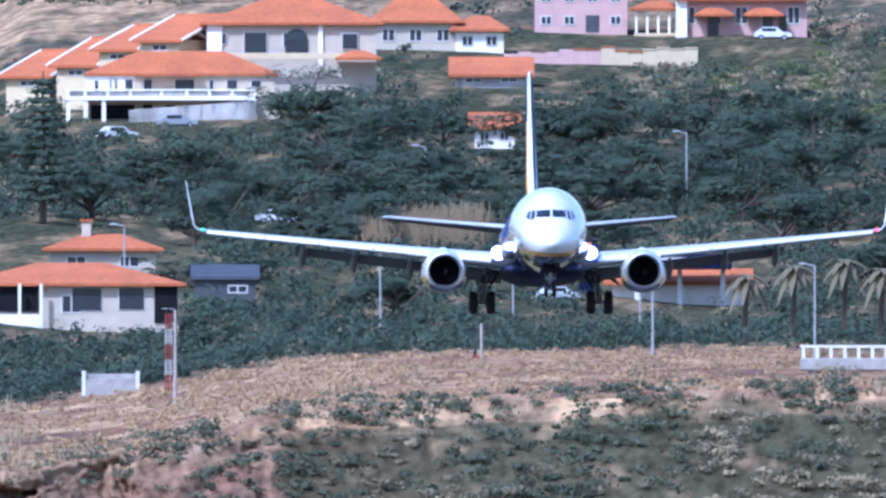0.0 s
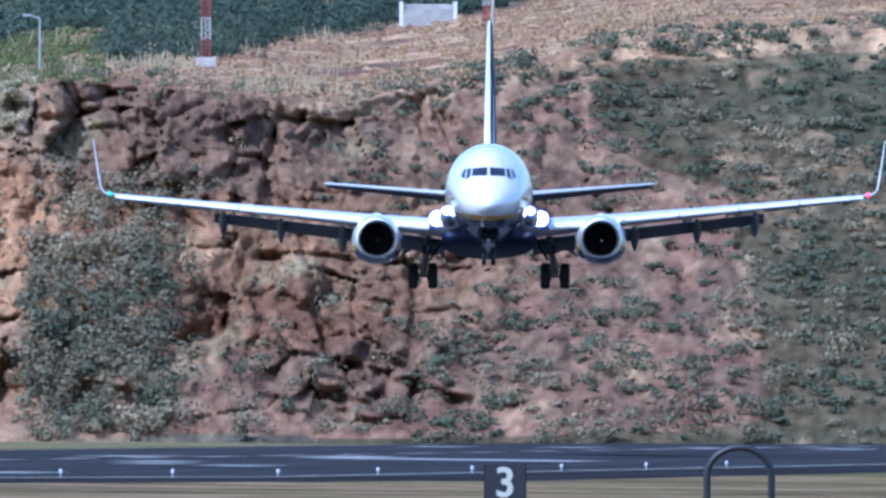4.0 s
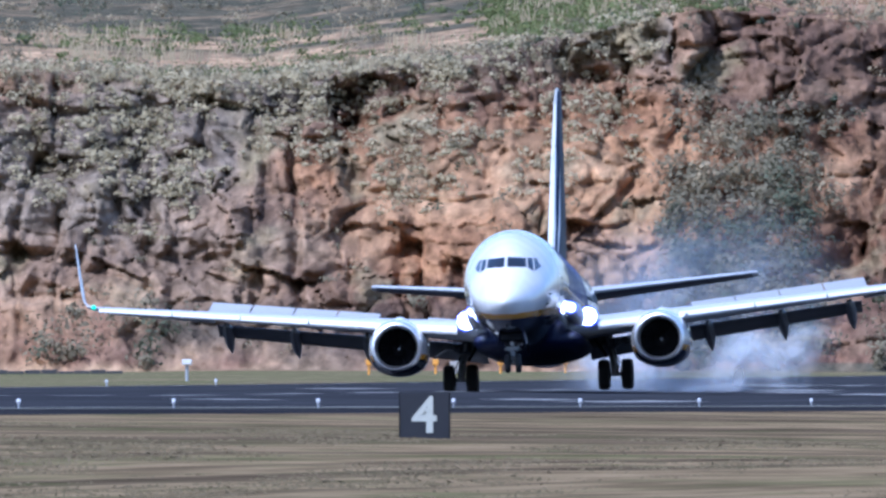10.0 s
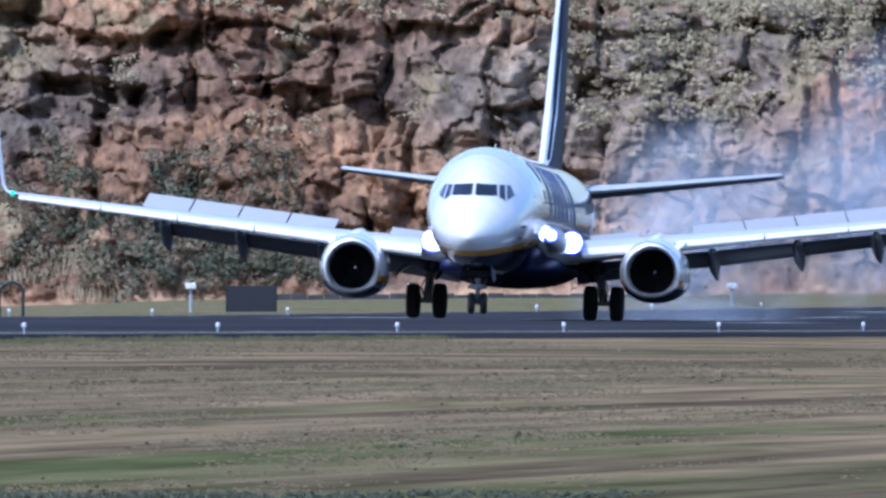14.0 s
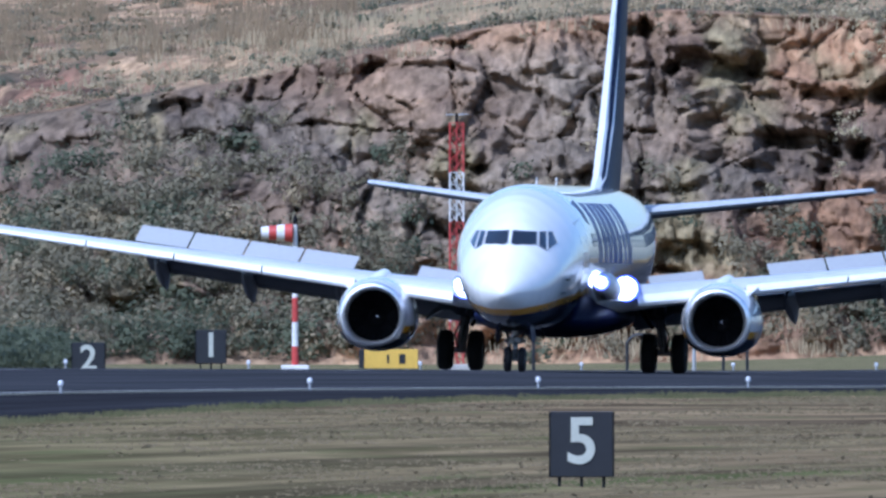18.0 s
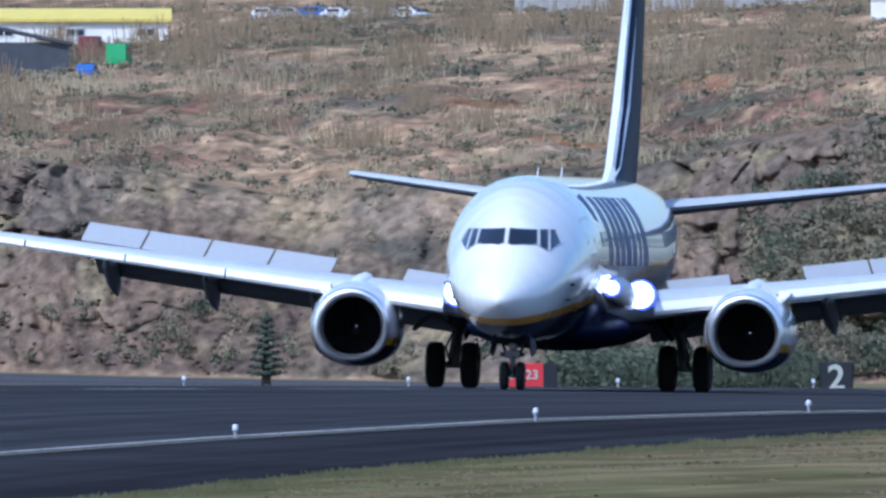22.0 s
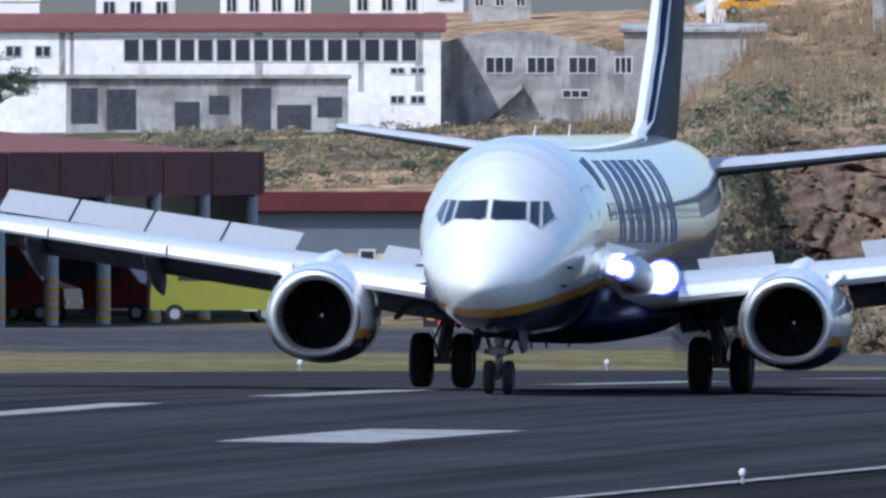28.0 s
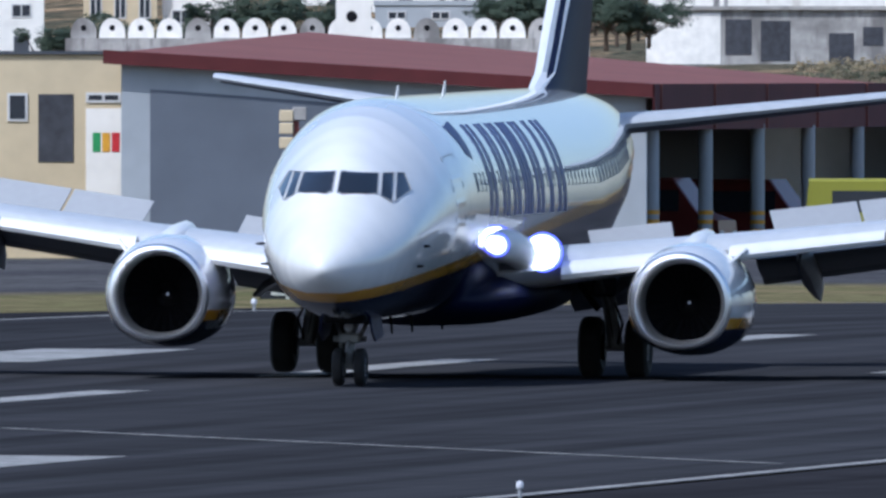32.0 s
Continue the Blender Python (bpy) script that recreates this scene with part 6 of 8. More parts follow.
part("emblem", loft([[(-3.1, y, 2.95), (-2.1, y, 2.95), (-2.15, y, 3.25), (-2.45, y, 3.5), (-2.65, y, 3.5), (-2.95, y, 3.2)] for y in (-3.1, -3.04)]), M_ORANGE, fs, "orange emblem cap")
part("emblem_bar", boxed(-2.98, -2.12, -3.1, -3.04, 2.72, 2.945), M_MWHITE, fs, "white emblem bar")
part("emblem_foot", boxed(-2.85, -2.2, -3.1, -3.04, 2.5, 2.715), M_SIGNR, fs, "red emblem foot")
for x in (-2.8, 0, 2.8):
    part("column", boxed(x - 0.15, x + 0.15, -0.6, -0.3, -1.5, 2.195), M_MWHITE, fs)
part("kiosk", boxed(-4.4, 4.2, 2.5, 6, -1.5, 1.4), M_WALLW, fs)
gable_roof(fs, -4.5, 4.3, 2.2, 6.2, 1.4, 0.9)
py = thing("price_pylon", stand(2490, -235, ground_r(2490, -235)), "tall navy price pylon with an orange mark", "sign")
part("panel", boxed(-0.5, 0.5, -0.15, 0.15, -1.0, 3.4, 0.04), M_NAVY, py)
part("emblem", boxed(-0.3, 0.32, -0.17, -0.155, 2.95, 3.22), M_ORANGE, py)
part("emblem_bar", boxed(-0.3, 0.32, -0.17, -0.155, 2.76, 2.945), M_MWHITE, py)
for z in (0.7, 1.15, 2.3):
    part("price_bar", boxed(-0.4, 0.4, -0.17, -0.155, z, z + 0.24), M_MWD, py)

# small concrete enclosure on the plateau
en = thing("concrete_enclosure", stand(1648, -52, ground_r(1648, -52)), "roofless pale concrete enclosure on dry grass", "enclosure")
part("back_wall", boxed(-1.6, 1.6, 1.9, 2.1, -0.4, 1.3, 0.02), M_CONC, en)
part("front_wall", boxed(-1.6, 1.6, -0.1, 0.1, -0.4, 1.0, 0.02), M_CONC, en)
for x in (-1.62, 1.62):
    part("pillar", boxed(x - 0.12, x + 0.12, -0.15, 2.15, -0.4, 1.45, 0.02), M_MWHITE, en)
part("slab", boxed(-1.0, 2.2, -1.4, -0.4, -0.6, -0.1, 0.03), M_MWHITE, en)
br = thing("road_bridge", stand(2990, -90, ground_r(2990, -90)), "pale concrete road bridge with a balustrade", "bridge")
part("deck", boxed(-4, 6, 0, 4, 0.2, 0.9, 0.05), M_CONC, br)
part("pier", boxed(-3.6, -2.8, 0.2, 3.8, -2.0, 0.195, 0.05), M_CONC, br)
for i in range(12):
    part("baluster", boxed(-3.9 + i * 0.8, -3.7 + i * 0.8, 0.05, 0.25, 0.905, 1.5), M_MWHITE, br)
part("rail", boxed(-4, 6, 0.02, 0.28, 1.505, 1.65), M_MWHITE, br)


def street_lamp(u, v_top, v_base, r):
    r = ground_r(u, v_base)
    k = r * ARC
    h = (v_base - v_top) * k
    p = thing("street_lamp", stand(u, v_base, r), "slim grey street lamp post with a bent arm", "street lamp", "street lamps")
    part("pole", tube((0, 0, -2), (0, 0, h), 0.09, 0.05, 8), M_GREY, p)
    part("arm", tube((0, 0, h), (-0.5, 0, h + 0.15), 0.045, n=6), M_GREY, p)
    part("lamp_head", boxed(-0.95, -0.45, -0.12, 0.12, h + 0.1, h + 0.22, 0.03), M_GREY, p)


for a in ((2667, -515, -372, 4150), (2894, -280, -105, 3750), (2360, -288, -170, 3800), (2585, -290, -170, 3820), (1672, -350, -190, 3790), (2125, -310, -170, 3800), (960, -65, 38, 3420), (2607, -260, -120, 3720), (1288, -520, -430, 4150), (2205, -490, -410, 4150)):
    street_lamp(*a)


def car(m, color, label, length=4.2, van=False):
    c = thing("car" if not van else "van", m, label, "van" if van else "car", "parked vehicles")
    w, h = (1.75, 1.45) if not van else (2.0, 2.5)
    if van:
        prof = [(-length / 2, 0.45), (-length / 2, 1.0), (-length / 2 + 0.15, h), (length / 2 - 1.6, h), (length / 2 - 0.75, 1.35), (length / 2 - 0.05, 1.1), (length / 2, 0.45)]
    else:
        prof = [(-length / 2, 0.4), (-length / 2 - 0.0, 0.85), (-length / 2 + 0.35, 1.0), (-length / 2 + 1.0, h), (length / 2 - 1.7, h), (length / 2 - 1.0, 0.95), (length / 2 - 0.1, 0.8), (length / 2, 0.4)]
    rings = []
    for y, sc in ((-w / 2, 0.96), (-w / 2 + 0.08, 1.0), (w / 2 - 0.08, 1.0), (w / 2, 0.96)):
        rings.append([(x, y, 0.4 + (z - 0.4) * sc) for x, z in prof])
    part("body", loft(rings), color, c, smooth=False)
    z0, z1 = (0.97, h - 0.12) if not van else (1.4, 2.1)
    for s in (1, -1):
        part("side_window", boxed(-length / 2 + 0.9, length / 2 - (1.75 if not van else 1.4), s * (w / 2 + 0.004) - 0.004, s * (w / 2 + 0.004) + 0.004, z0, z1), M_PANE, c)
        for x in (-length / 2 + 0.8, length / 2 - 0.85):
            wh = part("wheel", lathe([(-0.1, 0.16), (-0.1, 0.29), (-0.06, 0.32), (0.06, 0.32), (0.1, 0.29), (0.1, 0.16)], 16, "y"), M_TYRE, c, smooth=True)
            wh.location = (x, s * (w / 2 - 0.06), 0.32)
            part("hubcap", lathe([(-0.105, 0.02), (-0.105, 0.17), (0.105, 0.17), (0.105, 0.02)], 12, "y"), M_GREY, wh)
        part("headlight", boxed(length / 2 - 0.08, length / 2 + 0.01, s * w * 0.36 - 0.15, s * w * 0.36 + 0.15, 0.62, 0.76), M_LAMPW, c)
    sx, sz = (length / 2 - 1.35, 1.22) if not van else (length / 2 - 1.2, 1.85)
    q = part("windscreen", boxed(-0.45, 0.45, -w / 2 + 0.15, w / 2 - 0.15, -0.01, 0.01), M_PANE, c)
    q.matrix_local = Matrix.Translation((sx, 0, sz + 0.02)) @ Matrix.Rotation(radians(38 if not van else 52), 4, "Y")
    return c


M_CARW = mat("white_car_paint", (0.72, 0.73, 0.74), 0.3, vary=0.05, coat=0.6)
M_CARS = mat("silver_car_paint", (0.42, 0.44, 0.46), 0.3, 0.4, 0.05)
M_CARB = mat("blue_car_paint", (0.05, 0.12, 0.35), 0.3, vary=0.05, coat=0.6)
M_CARY = mat("yellow_green_car_paint", (0.27, 0.27, 0.025), 0.4, vary=0.06, coat=0.5)
M_CARR = mat("red_truck_paint", (0.13, 0.015, 0.012), 0.5, vary=0.08, coat=0.4)
M_CARG = mat("green_truck_paint", (0.05, 0.32, 0.10), 0.45, vary=0.1)
for u, v, r, c, lab, turn in ((1660, -503, 4100, M_CARW, "white hatchback on the villa's drive", 25), (1765, -525, 4120, M_CARS, "silver car on the villa's drive", 10), (1845, -542, 4140, M_CARB, "blue car on the villa's drive", 40),
                              (1940, -355, 4000, M_CARW, "white car on the hillside road", 5), (2820, -680, 4500, M_CARW, "white van on the upper road", 0),
                              (2440, -218, 3880, M_CARW, "white car at the filling station", 30), (2700, -226, 3860, M_CARS, "silver car at the filling station", 10)):
    car(stand(u, v, ground_r(u, v), turn) @ Matrix.Scale(0.66, 4), c, lab)

# the wharf-side sheds and yard above the dry slope
def shed(u0, u1, v_eave, v_base, r, label, wall, roof_m, rise=1.2, depth=12, turn=0, wins=0, name="shed", over=0.3):
    r = ground_r((u0 + u1) / 2, v_base) if r > 2500 else r
    k = r * ARC
    w, h = (u1 - u0) * k, (v_base - v_eave) * k
    s_ = thing(name, stand((u0 + u1) / 2, v_base, r, turn), label, "building", "industrial buildings")
    part("wall", boxed(-w / 2, w / 2, 0, depth, -3.0, h), wall, s_)
    gable_roof(s_, -w / 2, w / 2, 0, depth, h, rise, over, roof_m, "y" if rise > 0.9 and wins == 0 else "x")
    for i in range(wins):
        x = -w / 2 + w * (i + 0.7) / wins
        window(s_, x - 0.6, h * 0.4, 1.3, h * 0.3, bars=1)
    return s_


shed(-4040, -3690, 108, 180, 3560, "dark corrugated metal shed", M_SHED, M_SHED, 1.4, 14)
shed(-4020, -3515, 66, 120, 3680, "white workshop with a yellow roof edge", M_WALLW, M_YROOF, 0.7, 14, wins=4)
shed(-4185, -4020, 20, 98, 3700, "pale yellow block above the yard", M_WALLY, M_WALLY, 0.5, 12, wins=1)
shed(-4700, -4620, 40, 98, 3720, "white block behind the yard", M_WALLW, M_WALLW, 0.5, 10, wins=1)
shed(-4120, -4055, 122, 160, 3540, "small white hut beside the ramp", M_WALLW, M_WALLW, 0.3, 4, wins=1)
shed(-2270, -2190, 18, 62, 3900, "small white hut behind the wall", M_WALLW, M_WALLG, 0.3, 5, wins=1)
for u, v, r, c, lab, L in ((-3600, 154, 3530, M_CARG, "green lorry in the yard", 2.4), (-3656, 172, 3520, M_CARB, "light blue car in the yard", 2.8), (-3650, 140, 3545, M_CARR, "red container lorry in the yard", 3.2)):
    car(stand(u, v, ground_r(u, v), 80) @ Matrix.Scale(0.62, 4), c, lab, 4.2, van=c is not M_CARB)
for i, c in enumerate((M_CARW, M_CARS, M_CARB, M_CARW, M_CARW, M_CARS, M_CARW)):
    car(stand(-3335 + i * 42, 70 - (i % 3), ground_r(-3335 + i * 42, 70), -28 + 7 * (i % 3)) @ Matrix.Scale(0.6, 4), c, "car parked in a row on the terrace edge")
shed(1797, 1903, -262, -212, 3800, "dark slate-roofed outbuilding among the shrubs", M_SHED, M_SHED, 0.8, 6, wins=1)
car(stand(-4620, 84, ground_r(-4620, 84), 8), M_YEL, "yellow car on the ramp road", 4.4)
car(stand(-4668, 90, ground_r(-4668, 90), 8), M_CARW, "white car on the ramp road")
for u0, u1, va, vb, r, lab in ((-4405, -4110, 60, 122, 3560, "long sloping concrete ramp wall"), (-2900, -2330, 22, 30, 3950, "long grey concrete boundary wall")):
    r = ground_r((u0 + u1) / 2, (va + vb) / 2 + 20)
    k = r * ARC
    w = (u1 - u0) * k
    rw = thing("boundary_wall", stand((u0 + u1) / 2, (va + vb) / 2, r), lab, "wall")
    n = 8
    for i in range(n):
        x0, x1 = -w / 2 + w * i / n, -w / 2 + w * (i + 1) / n
        z = -(vb - va) * k * ((i + 0.5) / n - 0.5)
        part("wall_panel", boxed(x0 + 0.01, x1 - 0.01, 0, 0.4, z - 2.2, z + 0.7, 0.02), M_CONC if i % 3 else M_WALLG, rw)

# the old factory
k = 3950 * ARC
fac = thing("factory", stand(-5565, 285, 3950), "long derelict white factory with a ribbon of windows", "factory")
w, h = 790 * k, 178 * k
part("wall", boxed(-w / 2, w / 2, 0, 16, -3, h), M_WALLO, fac, "peeling stained white wall")
gable_roof(fac, -w / 2, w / 2, 0, 16, h, 1.0, 0.35, M_RUSTL)
for i in range(16):
    window(fac, -w / 2 + 8.35 + i * 1.20, h - 2.2, 1.1, 1.56, bars=0)
for x in (-w / 2 + 0.7, -w / 2 + 2.6):
    window(fac, x, h - 1.9, 1.1, 0.8)
for x in (w / 2 - 3.3, w / 2 - 2.0):
    window(fac, x, h - 3.0, 1.0, 0.5)
    window(fac, x, 1.6, 1.0, 0.6)
for x, w_ in ((4.9, 0.25), (16.9, 0.5), (23.6, 0.35), (27.3, 0.5)):
    part("drain_stain", boxed(-w / 2 + x, -w / 2 + x + w_, -0.015, -0.003, 2.4, h - 0.25), M_WALLG, fac, "grey streak under the eaves")
part("string_course", boxed(-w / 2 + 4.7, w / 2, -0.10, -0.004, h - 0.62, h - 0.50), M_CONC, fac)
part("stain_panel", boxed(-w / 2 + 4.2, -w / 2 + 4.6, -0.02, -0.003, 2.2, h - 0.3), M_WALLG, fac)
lo = thing("factory_annex", stand(-5635, 292, 3930), "low stained annex with dark doorways", "factory")
part("wall", boxed(-12, 11, 0, 8, -3, 3.5), M_WALLG, lo)
part("roof_slab", boxed(-12.2, 11.2, -0.3, 8, 3.505, 3.75), M_CONC, lo)
part("white_bay", boxed(-12, -7.2, -0.05, -0.003, 0, 3.3), M_WALLO, lo)
for x, z, w_, h_ in ((-10.6, 1.9, 1.3, 0.8), (-6.9, 0.6, 1.7, 2.3), (-4.6, 0.2, 1.9, 2.6), (-0.2, 0, 1.6, 2.0), (2.0, 1.2, 1.3, 1.2), (4.1, 0, 1.9, 2.9), (6.4, 0.2, 2.2, 1.6), (9.0, 1.0, 1.6, 1.3)):
    opening(lo, x, z, w_, h_)
wing_ = thing("factory_wing", stand(-5010, 275, 3960), "grey concrete factory wing with a curved roof", "factory")
w = 330 * k
rings = []
for y in (0, 12):
    rings.append([(-w / 2, y, -3)] + [(-w / 2 + w * i / 10, y, 4.6 + 1.4 * math.sin(math.pi * min(1, (i + 1.5) / 11))) for i in range(11)] + [(w / 2, y, -3)])
part("wall", loft(rings), M_WALLG, wing_, "stained grey concrete wall")
for x in (-3.0, -0.3, 2.4, 5.4):
    window(wing_, x, 3.2, 1.9 if x < 5 else 1.2, 1.15, bars=2)
window(wing_, 2.0, 1.6, 1.8, 0.6, bars=2)
part("stair", loft([[(-4.2, -1.2, -1.0), (-0.6, -1.2, 2.2), (-0.6, -1.2, 2.6), (-4.2, -1.2, -0.4)], [(-4.2, -0.01, -1.0), (-0.6, -0.01, 2.2), (-0.6, -0.01, 2.6), (-4.2, -0.01, -0.4)]]), M_CONC, wing_)
ext = shed(-4845, -4600, 108, 235, 3975, "plain grey-white factory extension", M_CONC, M_WALLG, 0.4, 10)
tk = tagged(obj("water_tank", lathe([(0, 0.75), (0.9, 0.75), (1.0, 0.7), (1.05, 0.1)], 18, "z"), M_MWHITE, smooth=True), "small white water tank on the slope", "tank")
tk.matrix_world = stand(-4678, 185, ground_r(-4678, 185))

# the fire station: long gable wall towards the runway, garage front with columns
def quad_prism(name, pts, parent, material, label=""):
    """A slab from eight corners: four bottom, four top."""
    bm = bmesh.new()
    v_ = [bm.verts.new(p) for p in pts]
    for f in ((3, 2, 1, 0), (4, 5, 6, 7), (0, 1, 5, 4), (1, 2, 6, 5), (2, 3, 7, 6), (3, 0, 4, 7)):
        bm.faces.new([v_[i] for i in f])
    bmesh.ops.recalc_face_normals(bm, faces=bm.faces)
    return part(name, bm, material, parent, label)


FL, FR, BR_, BL = (-6893, 1950), (-5964, 1952), (-5497, 2100), (-6560, 2130)
gz = at(-6400, 628, 1980).z
st = thing("fire_station", Matrix(), "grey fire station with a dark red roof and open garage bays", "fire station")
P = lambda c, z: Vector((at(c[0], 600, c[1]).x, at(c[0], 600, c[1]).y, z))
zt = {"FL": at(FL[0], 292, FL[1]).z, "FR": at(FR[0], 352, FR[1]).z, "BR": at(BR_[0], 352, BR_[1]).z, "BL": at(BL[0], 300, BL[1]).z}
fl0, fr0, br0, bl0 = P(FL, gz - 1), P(FR, gz - 1), P(BR_, gz - 1), P(BL, gz - 1)
away = Vector((0, 0.3, 0))
quad_prism("gable_wall", [fl0, fr0, fr0 + away, fl0 + away, P(FL, zt["FL"]), P(FR, zt["FR"]), P(FR, zt["FR"]) + away, P(FL, zt["FL"]) + away], st, M_LGREY, "light grey end wall")
n_ = Vector((0, -0.03, 0))
lerp = lambda a, b, t: a.lerp(b, t)
a0, b0 = lerp(P(FL, 0), P(FR, 0), 0.055), lerp(P(FL, 0), P(FR, 0), 0.93)
za, zb = at(-6842, 336, 1950).z, at(-6020, 396, 1952).z
quad_prism("wall_panel", [Vector((a0.x, a0.y, gz + 0.1)) + n_, Vector((b0.x, b0.y, gz + 0.1)) + n_, Vector((b0.x, b0.y, gz + 0.1)) + n_ * 0.1, Vector((a0.x, a0.y, gz + 0.1)) + n_ * 0.1,
                          Vector((a0.x, a0.y, za)) + n_, Vector((b0.x, b0.y, zb)) + n_, Vector((b0.x, b0.y, zb)) + n_ * 0.1, Vector((a0.x, a0.y, za)) + n_ * 0.1], st, M_BLUEG, "dark blue-grey painted panel")
quad_prism("back_wall", [bl0, br0, br0 + away, bl0 + away, P(BL, zt["BL"]), P(BR_, zt["BR"]), P(BR_, zt["BR"]) + away, P(BL, zt["BL"]) + away], st, M_LGREY)
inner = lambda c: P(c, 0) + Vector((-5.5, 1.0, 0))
# near-black sheet that paints the shade inside the open bays
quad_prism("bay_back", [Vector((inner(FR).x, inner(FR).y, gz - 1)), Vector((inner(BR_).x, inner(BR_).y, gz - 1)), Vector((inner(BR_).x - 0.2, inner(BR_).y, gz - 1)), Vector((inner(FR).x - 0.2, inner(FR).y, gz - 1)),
                        Vector((inner(FR).x, inner(FR).y, zt["FR"])), Vector((inner(BR_).x, inner(BR_).y, zt["BR"])), Vector((inner(BR_).x - 0.2, inner(BR_).y, zt["BR"])), Vector((inner(FR).x - 0.2, inner(FR).y, zt["FR"]))], st, M_DARK, "back of the bays, painted near-black for shade")
ov = Vector((0, -1.0, 0))
up = Vector((0, 0, 0.22))
rl = [P((-6925, 1949.5), zt["FL"] + 0.12), P((-5955, 1951.4), zt["FR"] + 0.12), P((-5488, 2104), zt["BR"] + 0.2), P(BL, at(-6450, 246, 2130).z)]
quad_prism("roof", rl + [p_ + up for p_ in rl], st, M_RUSTL, "faded red sheet roof")
e0, e1, e2 = rl[0] + Vector((0, -0.06, -0.1)), rl[1] + Vector((0.05, -0.06, -0.1)), rl[2] + Vector((0.06, 0, -0.1))
th = Vector((0.06, 0.05, 0))
quad_prism("fascia", [e0, e1, e1 + th, e0 + th, e0 + up * 2, e1 + up * 2, e1 + th + up * 2, e0 + th + up * 2], st, M_RUST, "dark red fascia")
dn = Vector((0, 0, -1.05))
quad_prism("bay_fascia", [e1 + dn, e2 + dn, e2 + dn + th, e1 + dn + th, e1 + up * 2, e2 + up * 2, e2 + th + up * 2, e1 + th + up * 2], st, M_RUST, "deep dark red fascia over the bays")
for i in range(6):
    q = lerp(e1, e2, 0.02 + 0.192 * i) + Vector((0.09, -0.02, 0))
    part("fascia_seam", boxed(q.x - 0.03, q.x + 0.05, q.y - 0.06, q.y + 0.06, q.z - 1.04, q.z + 0.42), M_RUSTL, st)
    t = 0.02 + 0.192 * i
    q = lerp(P(FR, 0), P(BR_, 0), t)
    pl = part("column", tube((q.x, q.y, gz - 1), (q.x, q.y, zt["FR"] - 0.7), 0.24, n=14), M_LGREY, st, "grey round column with striped foot", smooth=True)
    for j in range(5):
        part("warning_band", tube((q.x, q.y, gz + 0.08 + j * 0.3), (q.x, q.y, gz + 0.22 + j * 0.3), 0.25, n=14), M_YEL, pl)
part("wall_lamp", boxed(-0.2, 0.2, -0.25, -0.02, -0.12, 0.12, 0.03), M_DARK, st).location = lerp(P(FL, at(-6450, 372, 1950).z), P(FR, at(-6450, 372, 1950).z), 0.45)
for i, (c, lab) in enumerate(((M_CARR, "dark red fire engine in its bay"), (M_CARR, "dark red fire engine in its bay"))):
    q = lerp(P(FR, gz), P(BR_, gz), 0.3 + 0.36 * i) + Vector((-3.0, 0.6, 0))
    car(Matrix.Translation(q) @ Matrix.Rotation(radians(-10), 4, "Z"), c, lab, 6.0, van=True)

cb = thing("office_block", stand(-7040, 625, 1975), "cream flat-roofed office block with a dark doorway", "building")
k = 1975 * ARC
w = 300 * k
part("wall", boxed(-w / 2, w / 2, 0, 8, -1, 350 * k), M_WALLC, cb)
part("roof_edge", boxed(-w / 2 - 0.1, w / 2 + 0.1, -0.12, 8, 350 * k + 0.005, 350 * k + 0.12), M_SHED, cb)
opening(cb, (-7040 + 7040) * k, 160 * k, 62 * k, 120 * k)
window(cb, -55 * k, 232 * k, 36 * k, 50 * k, bars=0)
window(cb, 84 * k, 265 * k, 62 * k, 18 * k, bars=1)
part("stucco_panel", boxed(84 * k, 148 * k, -0.03, -0.005, 60 * k, 255 * k), M_WALLW, cb)
for j, c in enumerate((M_CARG, M_YEL, M_SIGNR)):
    part("emblem_bar", boxed((96 + j * 17) * k, (110 + j * 17) * k, -0.045, -0.035, 178 * k, 212 * k), c, cb, "plain coloured bar of the wall emblem")

# long low terminal annex behind the apron
k = 2250 * ARC
lb = thing("apron_building", stand(-5205, 628, 2250), "low pale apron building with a dark red roof band", "building")
w = 630 * k
part("wall", boxed(-w / 2, w / 2, 0, 9, -1, 122 * k), M_WALLC, lb)
# shadow on the upper wall, put in as a dark blue-grey colour
part("upper_wall", boxed(-w / 2, w / 2, 0.02, 9, 122 * k + 0.004, 196 * k), M_BLUEG, lb, "upper wall painted blue-grey for its shadow")
part("roof_band", boxed(-w / 2 - 0.2, w / 2 + 0.2, -0.4, 9.2, 196 * k + 0.005, 232 * k, 0.03), M_RUST, lb, "dark red roof band")
part("plinth_wall", boxed(-w / 2, w / 2 - 1.0, -0.9, -0.6, -1, 44 * k), M_BLUEG, lb)
for x0, w0, z0, h0 in ((-275, 34, 60, 62), (-222, 34, 60, 62), (-110, 30, 50, 80), (-62, 34, 50, 80), (52, 96, 62, 42), (190, 60, 62, 42)):
    window(lb, x0 * k, z0 * k, w0 * k, h0 * k, bars=1 if w0 > 50 else 0)
for i in range(7):
    part("pilaster", boxed(-w / 2 + i * w / 6.5, -w / 2 + i * w / 6.5 + 0.16, -0.08, -0.005, -0.9, 121 * k), M_LGREY, lb)
gb = shed(-4900, -4780, 372, 480, 2290, "light blue-grey hut beside the apron building", M_LGREY, M_LGREY, 0.3, 6)
